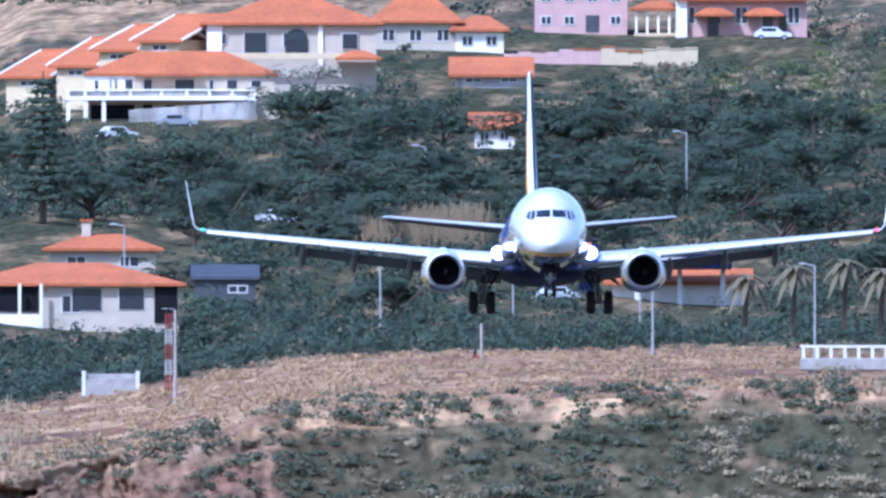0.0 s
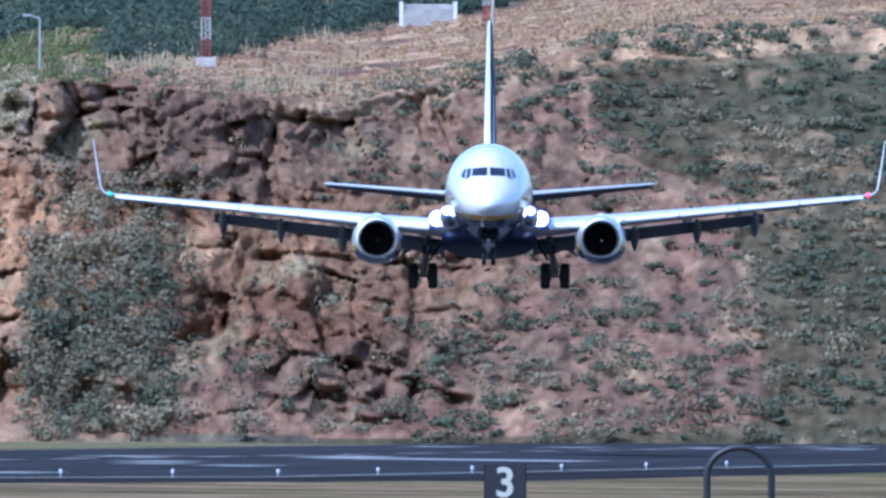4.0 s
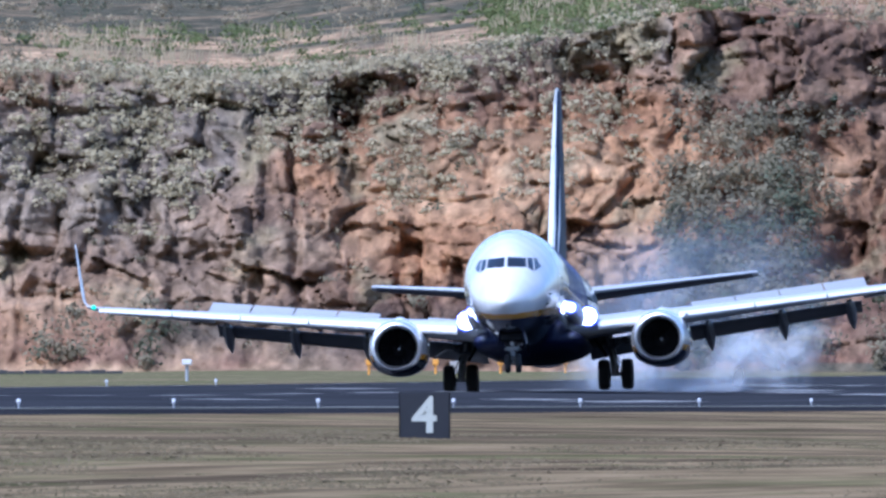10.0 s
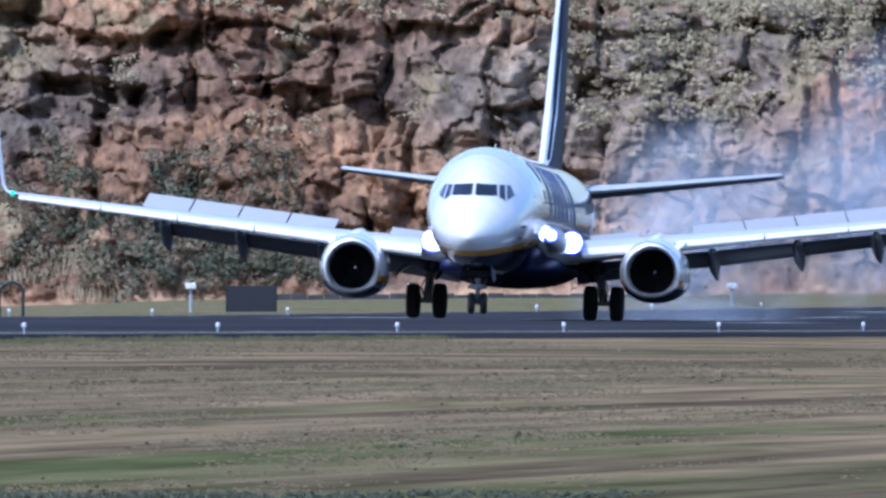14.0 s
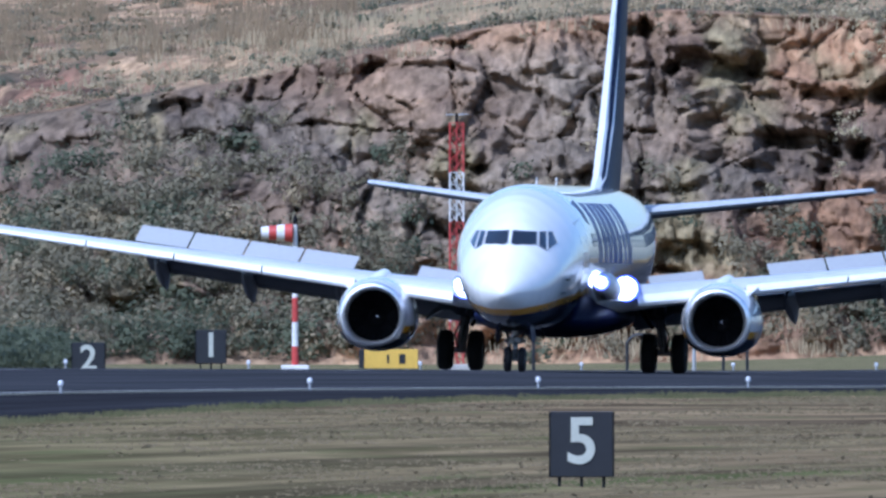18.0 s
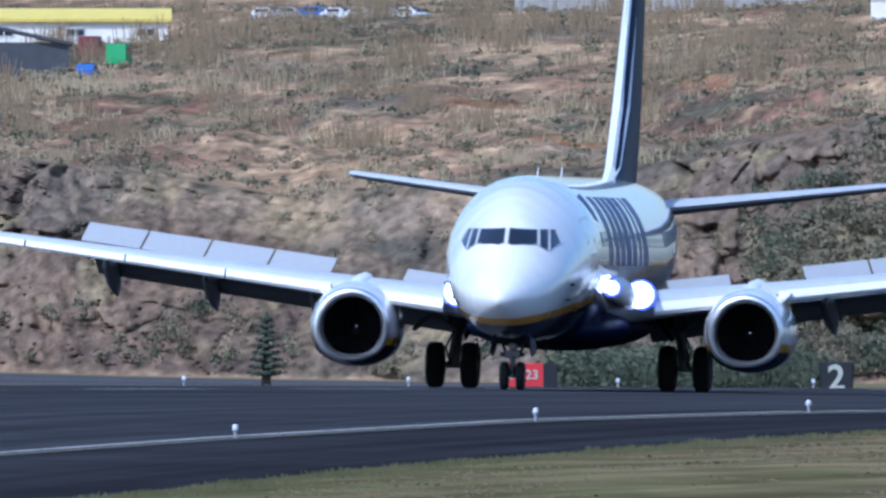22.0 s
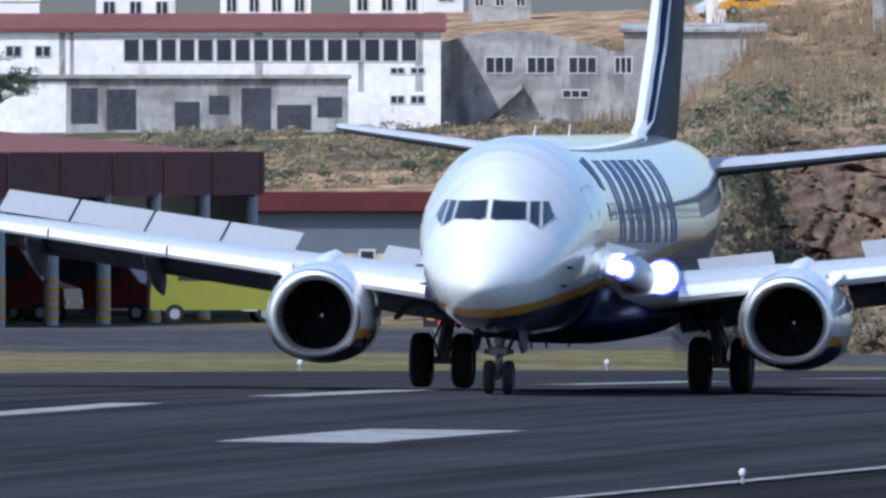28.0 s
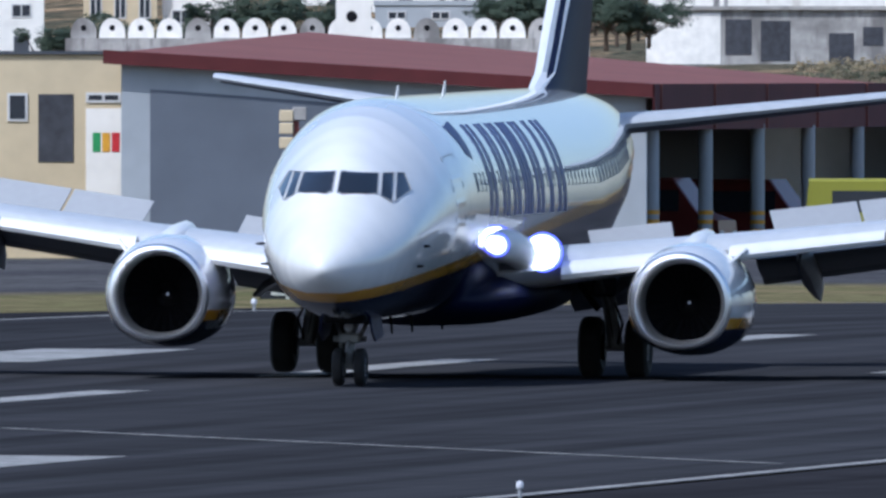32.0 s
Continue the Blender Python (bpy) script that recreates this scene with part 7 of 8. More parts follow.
for u, v, r, c, lab, L, vn, tn in ((-5548, 630, 1985, M_CARY, "yellow-green ambulance van parked on the apron", 5.0, True, 0), (-5418, 629, 2040, M_CARW, "white car parked on the apron", 4.2, False, 8), (-5378, 629, 2060, M_CARW, "white hatchback parked on the apron", 3.9, False, 0)):
    car(stand(u, v, r, tn), c, lab, L, van=vn)
# rusty steel post with boxes by the station
rp = thing("signal_post", stand(-6585, 630, 1900), "rusty steel post with weathered signal boxes", "post")
part("post", boxed(-0.08, 0.12, -0.1, 0.1, -0.6, 4.5, 0.02), M_CARR, rp)
for z in (3.5, 3.95, 4.35):
    part("signal_box", boxed(-0.5, -0.06, -0.25, 0.15, z - 0.18, z + 0.18, 0.03), M_WALLC, rp)
part("hood", boxed(-0.1, 0.35, -0.2, 0.2, 4.2, 4.62, 0.03), M_CONC, rp)

# warehouse vaults and white town behind the station
k = 3300 * ARC
vw = thing("vaulted_warehouse", stand(-6430, 262, 3300), "row of white barrel-vaulted warehouse bays", "warehouse")
for i in range(18):
    x = -17 + i * 1.55
    pts = [(x + 0.06, -2)] + [(x + 0.775 - 0.7 * math.cos(math.pi * q / 8), 0.75 + 0.85 * math.sin(math.pi * q / 8)) for q in range(9)] + [(x + 1.49, -2)]
    vt = part("vault_bay", loft([[(a, y, z) for a, z in pts] for y in (0, 12)]), M_WALLO if i % 4 else M_WALLG, vw)
    part("vent", lathe([(-0.03, 0.02), (0.0, 0.16)], 10, "y"), M_DARK, vt).location = (x + 0.775, -0.02, 1.05)
part("parapet", boxed(-17.2, 11.2, -0.3, -0.05, -2, 0.5), M_WALLG, vw)
for u0, u1, vt_, vb_, r, lab, m_, wn_ in ((-6575, -6450, 60, 190, 3600, "tall plain white town block", M_WALLW, 0), (-6450, -6330, 40, 200, 3650, "white flat-roofed apartment block", M_WALLW, 3), (-6320, -6160, 140, 215, 3550, "low white town building", M_WALLW, 3),
                                         (-6150, -5980, 100, 190, 3800, "white flat-roofed town house", M_WALLW, 3), (-6627, -6512, 60, 150, 3700, "pale blue flat-roofed town block", M_PALEB, 2), (-6361, -6218, 50, 140, 3750, "blue-grey block with glass front", M_BLUEG, 4), (-6444, -6212, 188, 225, 3450, "long pale grey yard building", M_LGREY, 3), (-6200, -5950, 90, 160, 3900, "long white town terrace", M_WALLW, 5), (-6820, -6690, 120, 240, 3700, "white flat-roofed town house", M_WALLW, 2), (-7110, -7030, 170, 285, 3300, "white corner house with large window", M_WALLW, 1),
                                         (-6960, -6830, 150, 240, 3900, "pale flat-roofed town house", M_WALLC, 3), (-5990, -5880, 60, 140, 4150, "white house above the factory", M_WALLW, 2), (-5780, -5640, 40, 110, 4250, "white house above the factory", M_WALLW, 3),
                                         (-5560, -5400, 20, 108, 4250, "white apartment house above the factory", M_WALLW, 4), (-5330, -5200, 30, 100, 4300, "white house above the factory", M_WALLW, 3), (-5120, -5010, 20, 92, 4300, "dark-fronted house above the factory", M_WALLG, 3),
                                         (-5250, -5130, 20, 80, 4200, "small white house above the factory", M_WALLW, 2)):
    villa(u0, u1, vt_, vb_, r, lab, m_, depth=10, roof="flat", wins=max(1, wn_), storeys=2 if vb_ - vt_ > 90 else 1, chimney=False, name="town_house")
tw = thing("white_tower", stand(-6482, 250, 3280), "slim white stair tower with a tiled cap", "tower")
part("shaft", boxed(-0.95, 0.95, 0, 2, -2, 3.9), M_WALLW, tw)
part("cap", boxed(-1.1, 1.1, -0.15, 2.15, 3.905, 4.15), M_RUST, tw)
part("round_vent", lathe([(-0.03, 0.02), (0.0, 0.3)], 12, "y"), M_DARK, tw).location = (-0.1, -0.02, 1.3)


# ---- vegetation ----
rng = np.random.default_rng(7)


def leaf_material(name, a, b):
    m = bpy.data.materials.new(name)
    m.use_nodes = True
    n, l = m.node_tree.nodes, m.node_tree.links
    bs = n["Principled BSDF"]
    bs.inputs["Roughness"].default_value = 0.8
    bs.inputs["Specular IOR Level"].default_value = 0.2
    g, mx, tc, ns = n.new("ShaderNodeNewGeometry"), n.new("ShaderNodeMix"), n.new("ShaderNodeTexCoord"), n.new("ShaderNodeTexNoise")
    ns.inputs["Scale"].default_value = 0.12
    add = n.new("ShaderNodeMath")
    add.operation = "MULTIPLY_ADD"
    add.inputs[1].default_value, add.inputs[2].default_value = 1.6, -0.55
    l.new(tc.outputs["Object"], ns.inputs["Vector"]), l.new(ns.outputs["Fac"], add.inputs[0])
    sm = n.new("ShaderNodeMath")
    sm.operation = "MULTIPLY_ADD"
    sm.inputs[1].default_value = 0.16
    l.new(g.outputs["Random Per Island"], sm.inputs[0]), l.new(add.outputs[0], sm.inputs[2])
    mx.data_type = "RGBA"
    mx.inputs["A"].default_value, mx.inputs["B"].default_value = (*a, 1), (*b, 1)
    mx.clamp_factor = True
    l.new(sm.outputs[0], mx.inputs["Factor"]), l.new(mx.outputs["Result"], bs.inputs["Base Color"])
    thin, both = n.new("ShaderNodeBsdfTranslucent"), n.new("ShaderNodeMixShader")
    both.inputs[0].default_value = 0.38
    l.new(mx.outputs["Result"], thin.inputs["Color"])
    l.new(bs.outputs[0], both.inputs[1]), l.new(thin.outputs[0], both.inputs[2]), l.new(both.outputs[0], n["Material Output"].inputs["Surface"])
    return m


M_LEAF = leaf_material("dark_green_foliage", (0.094, 0.108, 0.068), (0.160, 0.172, 0.104))
M_OLIVE = leaf_material("olive_scrub", (0.190, 0.170, 0.108), (0.310, 0.268, 0.170))
M_REED = leaf_material("dry_reed", (0.29, 0.240, 0.145), (0.50, 0.405, 0.245))
M_TREE = leaf_material("tree_foliage", (0.062, 0.086, 0.064), (0.110, 0.138, 0.086))
M_BRIGHT = leaf_material("fresh_green_scrub", (0.12, 0.145, 0.05), (0.20, 0.215, 0.085))
M_BARK = mat("bark", (0.09, 0.065, 0.045), 0.9, vary=0.3, scale=3)


def quads_mesh(name, corners, material):
    """A mesh of loose leaf quads (n, 4, 3)."""
    n, nrm = len(corners), None
    if corners.shape[1] == 5:
        corners, nrm = corners[:, :4], np.repeat(corners[:, 4], 4, axis=0)
    co, loops, starts = corners.reshape(-1, 3), np.arange(n * 4), np.arange(0, n * 4, 4)
    me = bpy.data.meshes.new(name)
    me.vertices.add(len(co))
    me.vertices.foreach_set("co", co.astype(np.float32).ravel())
    me.loops.add(len(loops))
    me.loops.foreach_set("vertex_index", loops.astype(np.int32))
    me.polygons.add(len(starts))
    me.polygons.foreach_set("loop_start", starts.astype(np.int32))
    me.polygons.foreach_set("use_smooth", np.full(len(starts), True))
    me.materials.append(material)
    if nrm is not None:
        me.attributes.new("custom_normal", "FLOAT_VECTOR", "POINT").data.foreach_set("vector", np.ascontiguousarray(nrm, dtype=np.float32).ravel())
    me.update()
    return me


def unit(a):
    return a / np.linalg.norm(a, axis=-1, keepdims=True)


def leaf_cards(c, out, size):
    """Leaf sprays at points c (n, 3) that lie roughly across their outward direction, each of its own turn and shape."""
    n = len(c)
    nrm = unit(out + (0, 0, 0.35) + rng.normal(0, 0.24, (n, 3)))
    a = unit(np.cross(nrm, rng.normal(size=(n, 3))))
    b = np.cross(nrm, a)
    s = (size * rng.uniform(0.5, 1.5, n))[:, None]
    w = s * rng.uniform(0.35, 0.85, (n, 1))
    k = rng.uniform(0.55, 1.15, (4, n, 1))
    lit = unit(out + (0, 0, 0.35) + rng.normal(0, 0.10, (n, 3)))
    return np.stack([c - a * s * k[0] - b * w * 0.3, c - b * w * k[1] + a * s * 0.2, c + a * s * k[2] + b * w * 0.3, c + b * w * k[3] - a * s * 0.2, lit], 1)


def blades(base, side, tip):
    """Upright blades from base along tip; the last row is how they take the light."""
    side = np.where(np.cross(side, tip)[:, 1:2] > 0, -side, side)
    return np.stack([base - side, base + side, base + tip + side * 0.6, base + tip - side * 0.6, unit(rng.normal(0, 0.2, base.shape) + (0, -0.6, 0.8))], 1)


def clump_points(centre, rad, height, n):
    """Points on an uneven mound of several lobes over each foot, and their outward directions."""
    m = len(centre)
    d = unit(rng.normal(size=(m, n, 3)) + (0, 0, 0.25))
    f = rng.uniform(0.12, 1.1, (m, n, 1)) ** 0.6
    lobe = rng.normal(0, 0.33, (m, 6, 3)) * (1, 1, 0.8)
    pick = rng.integers(0, 6, (m, n))
    off = np.take_along_axis(lobe, pick[..., None].repeat(3, 2), 1)
    p = d * f * 0.55 + off
    p = p * np.stack([rad, rad, height * 0.55], -1)[:, None, :]
    p[..., 2] = np.abs(p[..., 2] + (height * 0.42)[:, None])
    return (p + centre[:, None, :]).reshape(-1, 3), unit(d + off).reshape(-1, 3)


def grow(out, c, rad, h, n, size):
    """Adds shrubs: leaf sprays in depth over an uneven mound."""
    if len(c):
        p, d = clump_points(c, rad, h, int(n * 1.25))
        out.append(leaf_cards(p, d, size * 1.15))


def scatter(n, u0, u1, q0, q1, keep):
    """Feet on the hillside, kept with a chance given by keep(u, q, rock, dry)."""
    u, q = rng.uniform(u0, u1, n), rng.uniform(q0, q1, n)
    x, y, z, rock, dry, red = hill_points(u, q)
    ok = rng.uniform(size=n) < keep(u, q, rock, dry)
    return np.stack([x, y, z], 1)[ok], u[ok], q[ok]


def stuff(name, cards, material, label, category):
    return tagged(new(name, quads_mesh(name, np.concatenate(cards), material)), label, category, kind="stuff")


foot_u = lambda u: np.interp(-u, [-3600, -1600, -1250, -1200, -950, -900, 500, 800, 1150, 1600, 1800, 2350, 2700, 4200, 4700], [0.3, 0.3, 0.2, 0.9, 0.9, 0.05, 0.03, 0.4, 0.8, 0.5, 0.8, 0.85, 0.25, 0.25, 0.4])
reach_u = lambda u: np.interp(-u, [-3600, -2000, -1500, -1180, -1060, -950, -900, 700, 900, 1150, 1650, 1900, 2350, 2700, 4700], [1.3, 1.3, 1.3, 1.75, 1.75, 1.5, 1.12, 1.10, 1.4, 1.4, 1.45, 1.75, 1.75, 1.2, 1.35])
patchy = lambda u, q, k: fbm(u / 130.0, q * 7.0, k, 3)
cards_g, cards_o, cards_r, cards_b, cards_t, cards_p = [], [], [], [], [], []


def spread(c, u, q, h, wide, n, size, seed, green, dry_share, lush=None):
    """Shares out shrubs between dark green, olive and dry in patches."""
    p = patchy(u, q, seed) + rng.normal(0, 0.09, len(u))
    lo, hi = np.quantile(p, green) if green else -9, np.quantile(p, 1 - dry_share) if dry_share else 9
    fresh = lush if lush is not None else np.zeros(len(u), bool)
    for sel, out in (((p < lo) & ~fresh, cards_g), ((p < hi) & fresh, cards_b), ((p >= lo) & (p < hi) & ~fresh, cards_o), (p >= hi, cards_r)):
        grow(out, c[sel], h[sel] * wide, h[sel], n, size)


# tall growth along the foot of the cliff
c, u, q = scatter(3600, -4700, 3300, 0.99, 1.9, lambda u, q, rock, dry: foot_u(u) * (q < reach_u(u) + 0.1 * np.sin(u / 37.0)))
spread(c, u, q, rng.uniform(0.9, 2.6, len(c)), 0.6, 70, 0.13, 201, 0.25, 0.05)
# brown-green scrub on the soft slope east of the cliff
c, u, q = scatter(3000, 1350, 3300, 1.0, 2.05, lambda u, q, rock, dry: 0.9 * (1 - rock) * np.clip((u - 1350) / 250, 0, 1) * (0.35 + 1.1 * patchy(u, q, 203)))
spread(c, u, q, rng.uniform(0.3, 0.9, len(c)), 1.5, 36, 0.13, 204, 0.62, 0.1)
# thickets against the cliff
for u0, u1, reach, k in ((-2470, -2130, 1.78, 420), (-2130, -1750, 1.45, 260), (-960, -690, 1.45, 170), (940, 1190, 1.72, 260), (-1250, -960, 1.18, 60), (-200, 60, 1.25, 40)):
    c, u, q = scatter(k, u0, u1, 1.0, reach, lambda u, q, rock, dry: 0.9 - 0.5 * (q > reach - 0.2))
    spread(c, u, q, rng.uniform(1.0, 2.6, len(c)), 0.7, 80, 0.12, 216, 0.3, 0.06)
# sparse scrub on ledges and on the lip
c, u, q = scatter(5200, -4800, 1700, 1.05, 2.15, lambda u, q, rock, dry: np.where(q > 1.93, 0.55, (0.30 * (1 - rock) + 0.04) * np.clip((patchy(u, q, 206) - 0.35) * 5, 0.15, 1)))
spread(c, u, q, rng.uniform(0.35, 1.2, len(c)), 0.75, 36, 0.09, 207, 0.12, 0.25)
# pale tussocks hanging over the lip and down the gullies
c, u, q = scatter(2000, -1000, 950, 1.5, 2.12, lambda u, q, rock, dry: np.where(q > 1.88, 0.75, 0.9 * np.clip((patchy(u, q * 0.4, 219) - 0.54) * 9, 0, 1)))
hang = rng.uniform(0.3, 0.9, len(c))
grow(cards_p, c, hang * 1.1, hang, 32, 0.10)
c, u, q = scatter(5200, -90, 580, 1.28, 2.02, lambda u, q, rock, dry: 1.5 * np.clip(patchy(u * 1.5, q * 1.5, 233) - 0.30, 0, 1))
vv = V_LEVEL - (c[:, 2] - EYE.z) / np.hypot(c[:, 0], c[:, 1]) / ARC
ok = vv < 470 - (u + 40) * 0.52 + 40 * np.sin(u / 41.0)
grow(cards_p, c[ok], rng.uniform(0.25, 0.8, ok.sum()), rng.uniform(0.25, 0.8, ok.sum()), 24, 0.10)
c, u, q = scatter(3600, -5000, -1900, 2.02, 3.7, lambda u, q, rock, dry: (0.3 + 1.0 * patchy(u, q, 236)) * (1 - 0.45 * dry))
spread(c, u, q, rng.uniform(0.2, 0.7, len(c)), 1.9, 26, 0.13, 237, 0.06, 0.5)
# scrub on the shelf and the upper slopes
bare = lambda u, q: np.where((u > 950) & (u < 2900) & (q < 2.8), np.where(q < 2.15, 0.16, 0.10), 1.0)
c, u, q = scatter(8200, -5600, 3300, 2.0, 3.6, lambda u, q, rock, dry: (0.62 - 0.5 * dry) * bare(u, q) * np.where(u < -1500, 0.6, 1) * (0.2 + 1.3 * patchy(u, q, 209)))
spread(c, u, q, rng.uniform(0.35, 1.3, len(c)) * np.where(u < -1500, 0.7, 1), 1.1, 36, 0.10, 210, 0.16, 0.35, (u > -200) & (u < 1000) & (q < 3))
c, u, q = scatter(900, -4790, -4560, 0.97, 2.4, lambda u, q, rock, dry: 0.7)
spread(c, u, q, rng.uniform(0.5, 1.3, len(c)), 1.2, 40, 0.13, 244, 0.2, 0.35)
# golden scrub on the slope beside the factory
c, u, q = scatter(1500, -5700, -4300, 1.9, 3.0, lambda u, q, rock, dry: 0.25 + 0.6 * patchy(u, q, 223))
spread(c, u, q, rng.uniform(0.4, 1.1, len(c)), 1.0, 40, 0.10, 224, 0.15, 0.55)
# undergrowth among the hillside trees
houses = [(1560, 1960, -664, -520), (1820, 2120, -760, -640), (1440, 1840, -722, -600), (2255, 2345, -700, -650), (2390, 2890, -760, -640), (2255, 2390, -652, -600), (2280, 2370, -552, -490), (1375, 1780, -340, -165), (1180, 1435, -430, -165), (2480, 2800, -270, -200)]
clear = lambda u, v, up: np.all([np.logical_not((u > a - 8) & (u < b + 8) & (v > t - 20) & (v < d + up)) for a, b, t, d in houses], axis=0)
c, u, q = scatter(4600, 820, 3350, 2.8, 3.75, lambda u, q, rock, dry: 0.9)
ok = clear(u, V_LEVEL - (c[:, 2] - EYE.z) / np.hypot(c[:, 0], c[:, 1]) / ARC, 24)
vv = V_LEVEL - (c[:, 2] - EYE.z) / np.hypot(c[:, 0], c[:, 1]) / ARC
ok &= (vv > -560) | (rng.uniform(size=len(u)) < 0.25)
c, u, q = c[ok], u[ok], q[ok]
grow(cards_t, c, rng.uniform(0.8, 2.1, len(c)), rng.uniform(0.8, 2.2, len(c)), 44, 0.16)
c, u, q = scatter(1300, 900, 1900, 3.02, 3.5, lambda u, q, rock, dry: 0.4 + 0.5 * patchy(u, q, 227))
ok = clear(u, V_LEVEL - (c[:, 2] - EYE.z) / np.hypot(c[:, 0], c[:, 1]) / ARC, 14)
grow(cards_t, c[ok], rng.uniform(0.6, 1.6, ok.sum()), rng.uniform(0.6, 1.7, ok.sum()), 50, 0.15)
c, u, q = scatter(1500, 1080, 2080, 2.25, 3.15, lambda u, q, rock, dry: 0.85)
vv = V_LEVEL - (c[:, 2] - EYE.z) / np.hypot(c[:, 0], c[:, 1]) / ARC
ok = (vv < np.interp(u, [1080, 1300, 1450, 1600, 1720, 1800, 2080], [20, 5, -35, -62, -72, -140, -165])) & (vv > -175) & ~((u > 1400) & (u < 1770) & (vv < -150))
grow(cards_t, c[ok], rng.uniform(0.8, 1.8, ok.sum()), rng.uniform(0.8, 1.9, ok.sum()), 60, 0.14)
c, u, q = scatter(900, 620, 1080, 2.0, 3.1, lambda u, q, rock, dry: 0.9)
vv = V_LEVEL - (c[:, 2] - EYE.z) / np.hypot(c[:, 0], c[:, 1]) / ARC
ok = vv < 95
grow(cards_b, c[ok], rng.uniform(0.5, 1.2, ok.sum()), rng.uniform(0.25, 0.6, ok.sum()), 30, 0.11)
# tufted slopes above the villas and beside the pink houses
for n_, u0, u1, q0, q1, va, vb in ((2600, 1380, 1900, 3.45, 4.0, -760, -600), (2600, 2560, 3350, 3.2, 3.95, -720, -520)):
    c, u, q = scatter(n_, u0, u1, q0, q1, lambda u, q, rock, dry: 0.25 + 0.9 * patchy(u, q * 2, 251))
    vv = V_LEVEL - (c[:, 2] - EYE.z) / np.hypot(c[:, 0], c[:, 1]) / ARC
    ok = (vv > va) & (vv < vb) & clear(u, vv, 10)
    c, u, q = c[ok], u[ok], q[ok]
    spread(c, u, q, rng.uniform(0.3, 1.1, len(c)), 1.3, 26, 0.14, 252, 0.34, 0.26, (u > 2700) & (patchy(u, q, 253) > 0.55))
stuff("pale_tussocks", cards_p, leaf_material("pale_tussock", (0.40, 0.345, 0.205), (0.62, 0.53, 0.34)), "pale tussocks over the cliff's lip and gullies", "grass")
stuff("undergrowth", cards_t, M_TREE, "dark undergrowth among the hillside trees", "shrubs")
stuff("green_shrubs", cards_g, M_LEAF, "dark green shrubs on the cliff foot and ledges", "shrubs")
stuff("olive_scrub", cards_o, M_OLIVE, "grey-green dry scrub over the hillside", "scrub")
stuff("fresh_scrub", cards_b, M_BRIGHT, "fresh green scrub above the cliff", "scrub")
# dry reeds: upright blades
c, u, q = scatter(1100, -4900, 1500, 1.95, 3.0, lambda u, q, rock, dry: np.where(u < -1500, 0.5, 0.35) * (0.3 + dry))
c2, u2, q2 = scatter(70, -1700, -1000, 0.99, 1.15, lambda u, q, rock, dry: 0.8)
c = np.concatenate([c, c2])
m = 26
tall_c, tall_u, tall_q = scatter(560, -4900, -1850, 2.2, 3.65, lambda u, q, rock, dry: np.clip((patchy(u * 1.6, q * 1.4, 241) - 0.40) * 5, 0, 1))
tb = (tall_c[:, None, :] + rng.normal(0, 0.75, (len(tall_c), 46, 3)) * (1, 1, 0.05)).reshape(-1, 3)
tl = (rng.normal(0, 0.16, tb.shape) * (1, 1, 0) + (0, 0, 1)) * rng.uniform(0.6, 1.9, (len(tb), 1))
ta = rng.uniform(0, math.pi, len(tb))
cane = [blades(tb, np.stack([np.cos(ta), np.sin(ta), 0 * ta], 1) * 0.035, tl)]
uu = rng.uniform(2085, 2300, 60)
cb_ = np.array([tuple(at(a, b, ground_r(a, b))) for a, b in zip(uu, rng.uniform(-335, -300, 60))])
tb = (cb_[:, None, :] + rng.normal(0, 0.5, (60, 50, 3)) * (1, 1, 0.05)).reshape(-1, 3)
tl = (rng.normal(0, 0.14, tb.shape) * (1, 1, 0) + (0, 0, 1)) * rng.uniform(0.9, 2.6, (len(tb), 1))
ta = rng.uniform(0, math.pi, len(tb))
cane.append(blades(tb, np.stack([np.cos(ta), np.sin(ta), 0 * ta], 1) * 0.035, tl))
stuff("cane_stands", cane, leaf_material("withered_cane", (0.185, 0.140, 0.085), (0.330, 0.245, 0.140)), "stands of tall withered cane on the slope", "reeds")
straw_c, _, _ = scatter(2600, 1000, 3000, 2.0, 2.85, lambda u, q, rock, dry: 0.25 + 0.7 * dry)
straw = []
grow(straw, straw_c, rng.uniform(0.5, 1.3, len(straw_c)), rng.uniform(0.15, 0.42, len(straw_c)), 20, 0.11)
stuff("straw", straw, leaf_material("bleached_straw", (0.36, 0.245, 0.135), (0.58, 0.41, 0.23)), "bleached straw over the dry plateau", "grass")
base = (c[:, None, :] + rng.normal(0, 0.9, (len(c), m, 3)) * (1, 1, 0.06)).reshape(-1, 3)
hh = rng.uniform(0.25, 0.95, len(base))[:, None]
lean = rng.normal(0, 0.22, (len(base), 3)) * (1, 1, 0) + (0, 0, 1)
ang = rng.uniform(0, math.pi, len(base))
side = np.stack([np.cos(ang), np.sin(ang), 0 * ang], 1) * 0.03
cards_r.append(blades(base, side * 1.4, lean * hh))
stuff("dry_reeds", cards_r, M_REED, "tan dry reeds and tussocks", "reeds")
# tufts along the edge of the mown grass and loose over it
M_GRASS = leaf_material("rank_grass", (0.085, 0.092, 0.038), (0.165, 0.145, 0.075))
s_ = rng.uniform(780, 1500, 42000)
x_ = EDGE_X - 8.7 - np.abs(rng.normal(0, 0.5, len(s_)))
tall = rng.uniform(0.03, 0.15, len(s_))[:, None] * (0.5 + 0.9 * grid_noise(s_ / 2.5, x_, 31))[:, None]
g_ = edge_z(s_) - 0.14 - 0.026 * np.clip(EDGE_X - 8.5 - x_, 0, 40)
base = np.stack([-x_, s_, g_], 1)
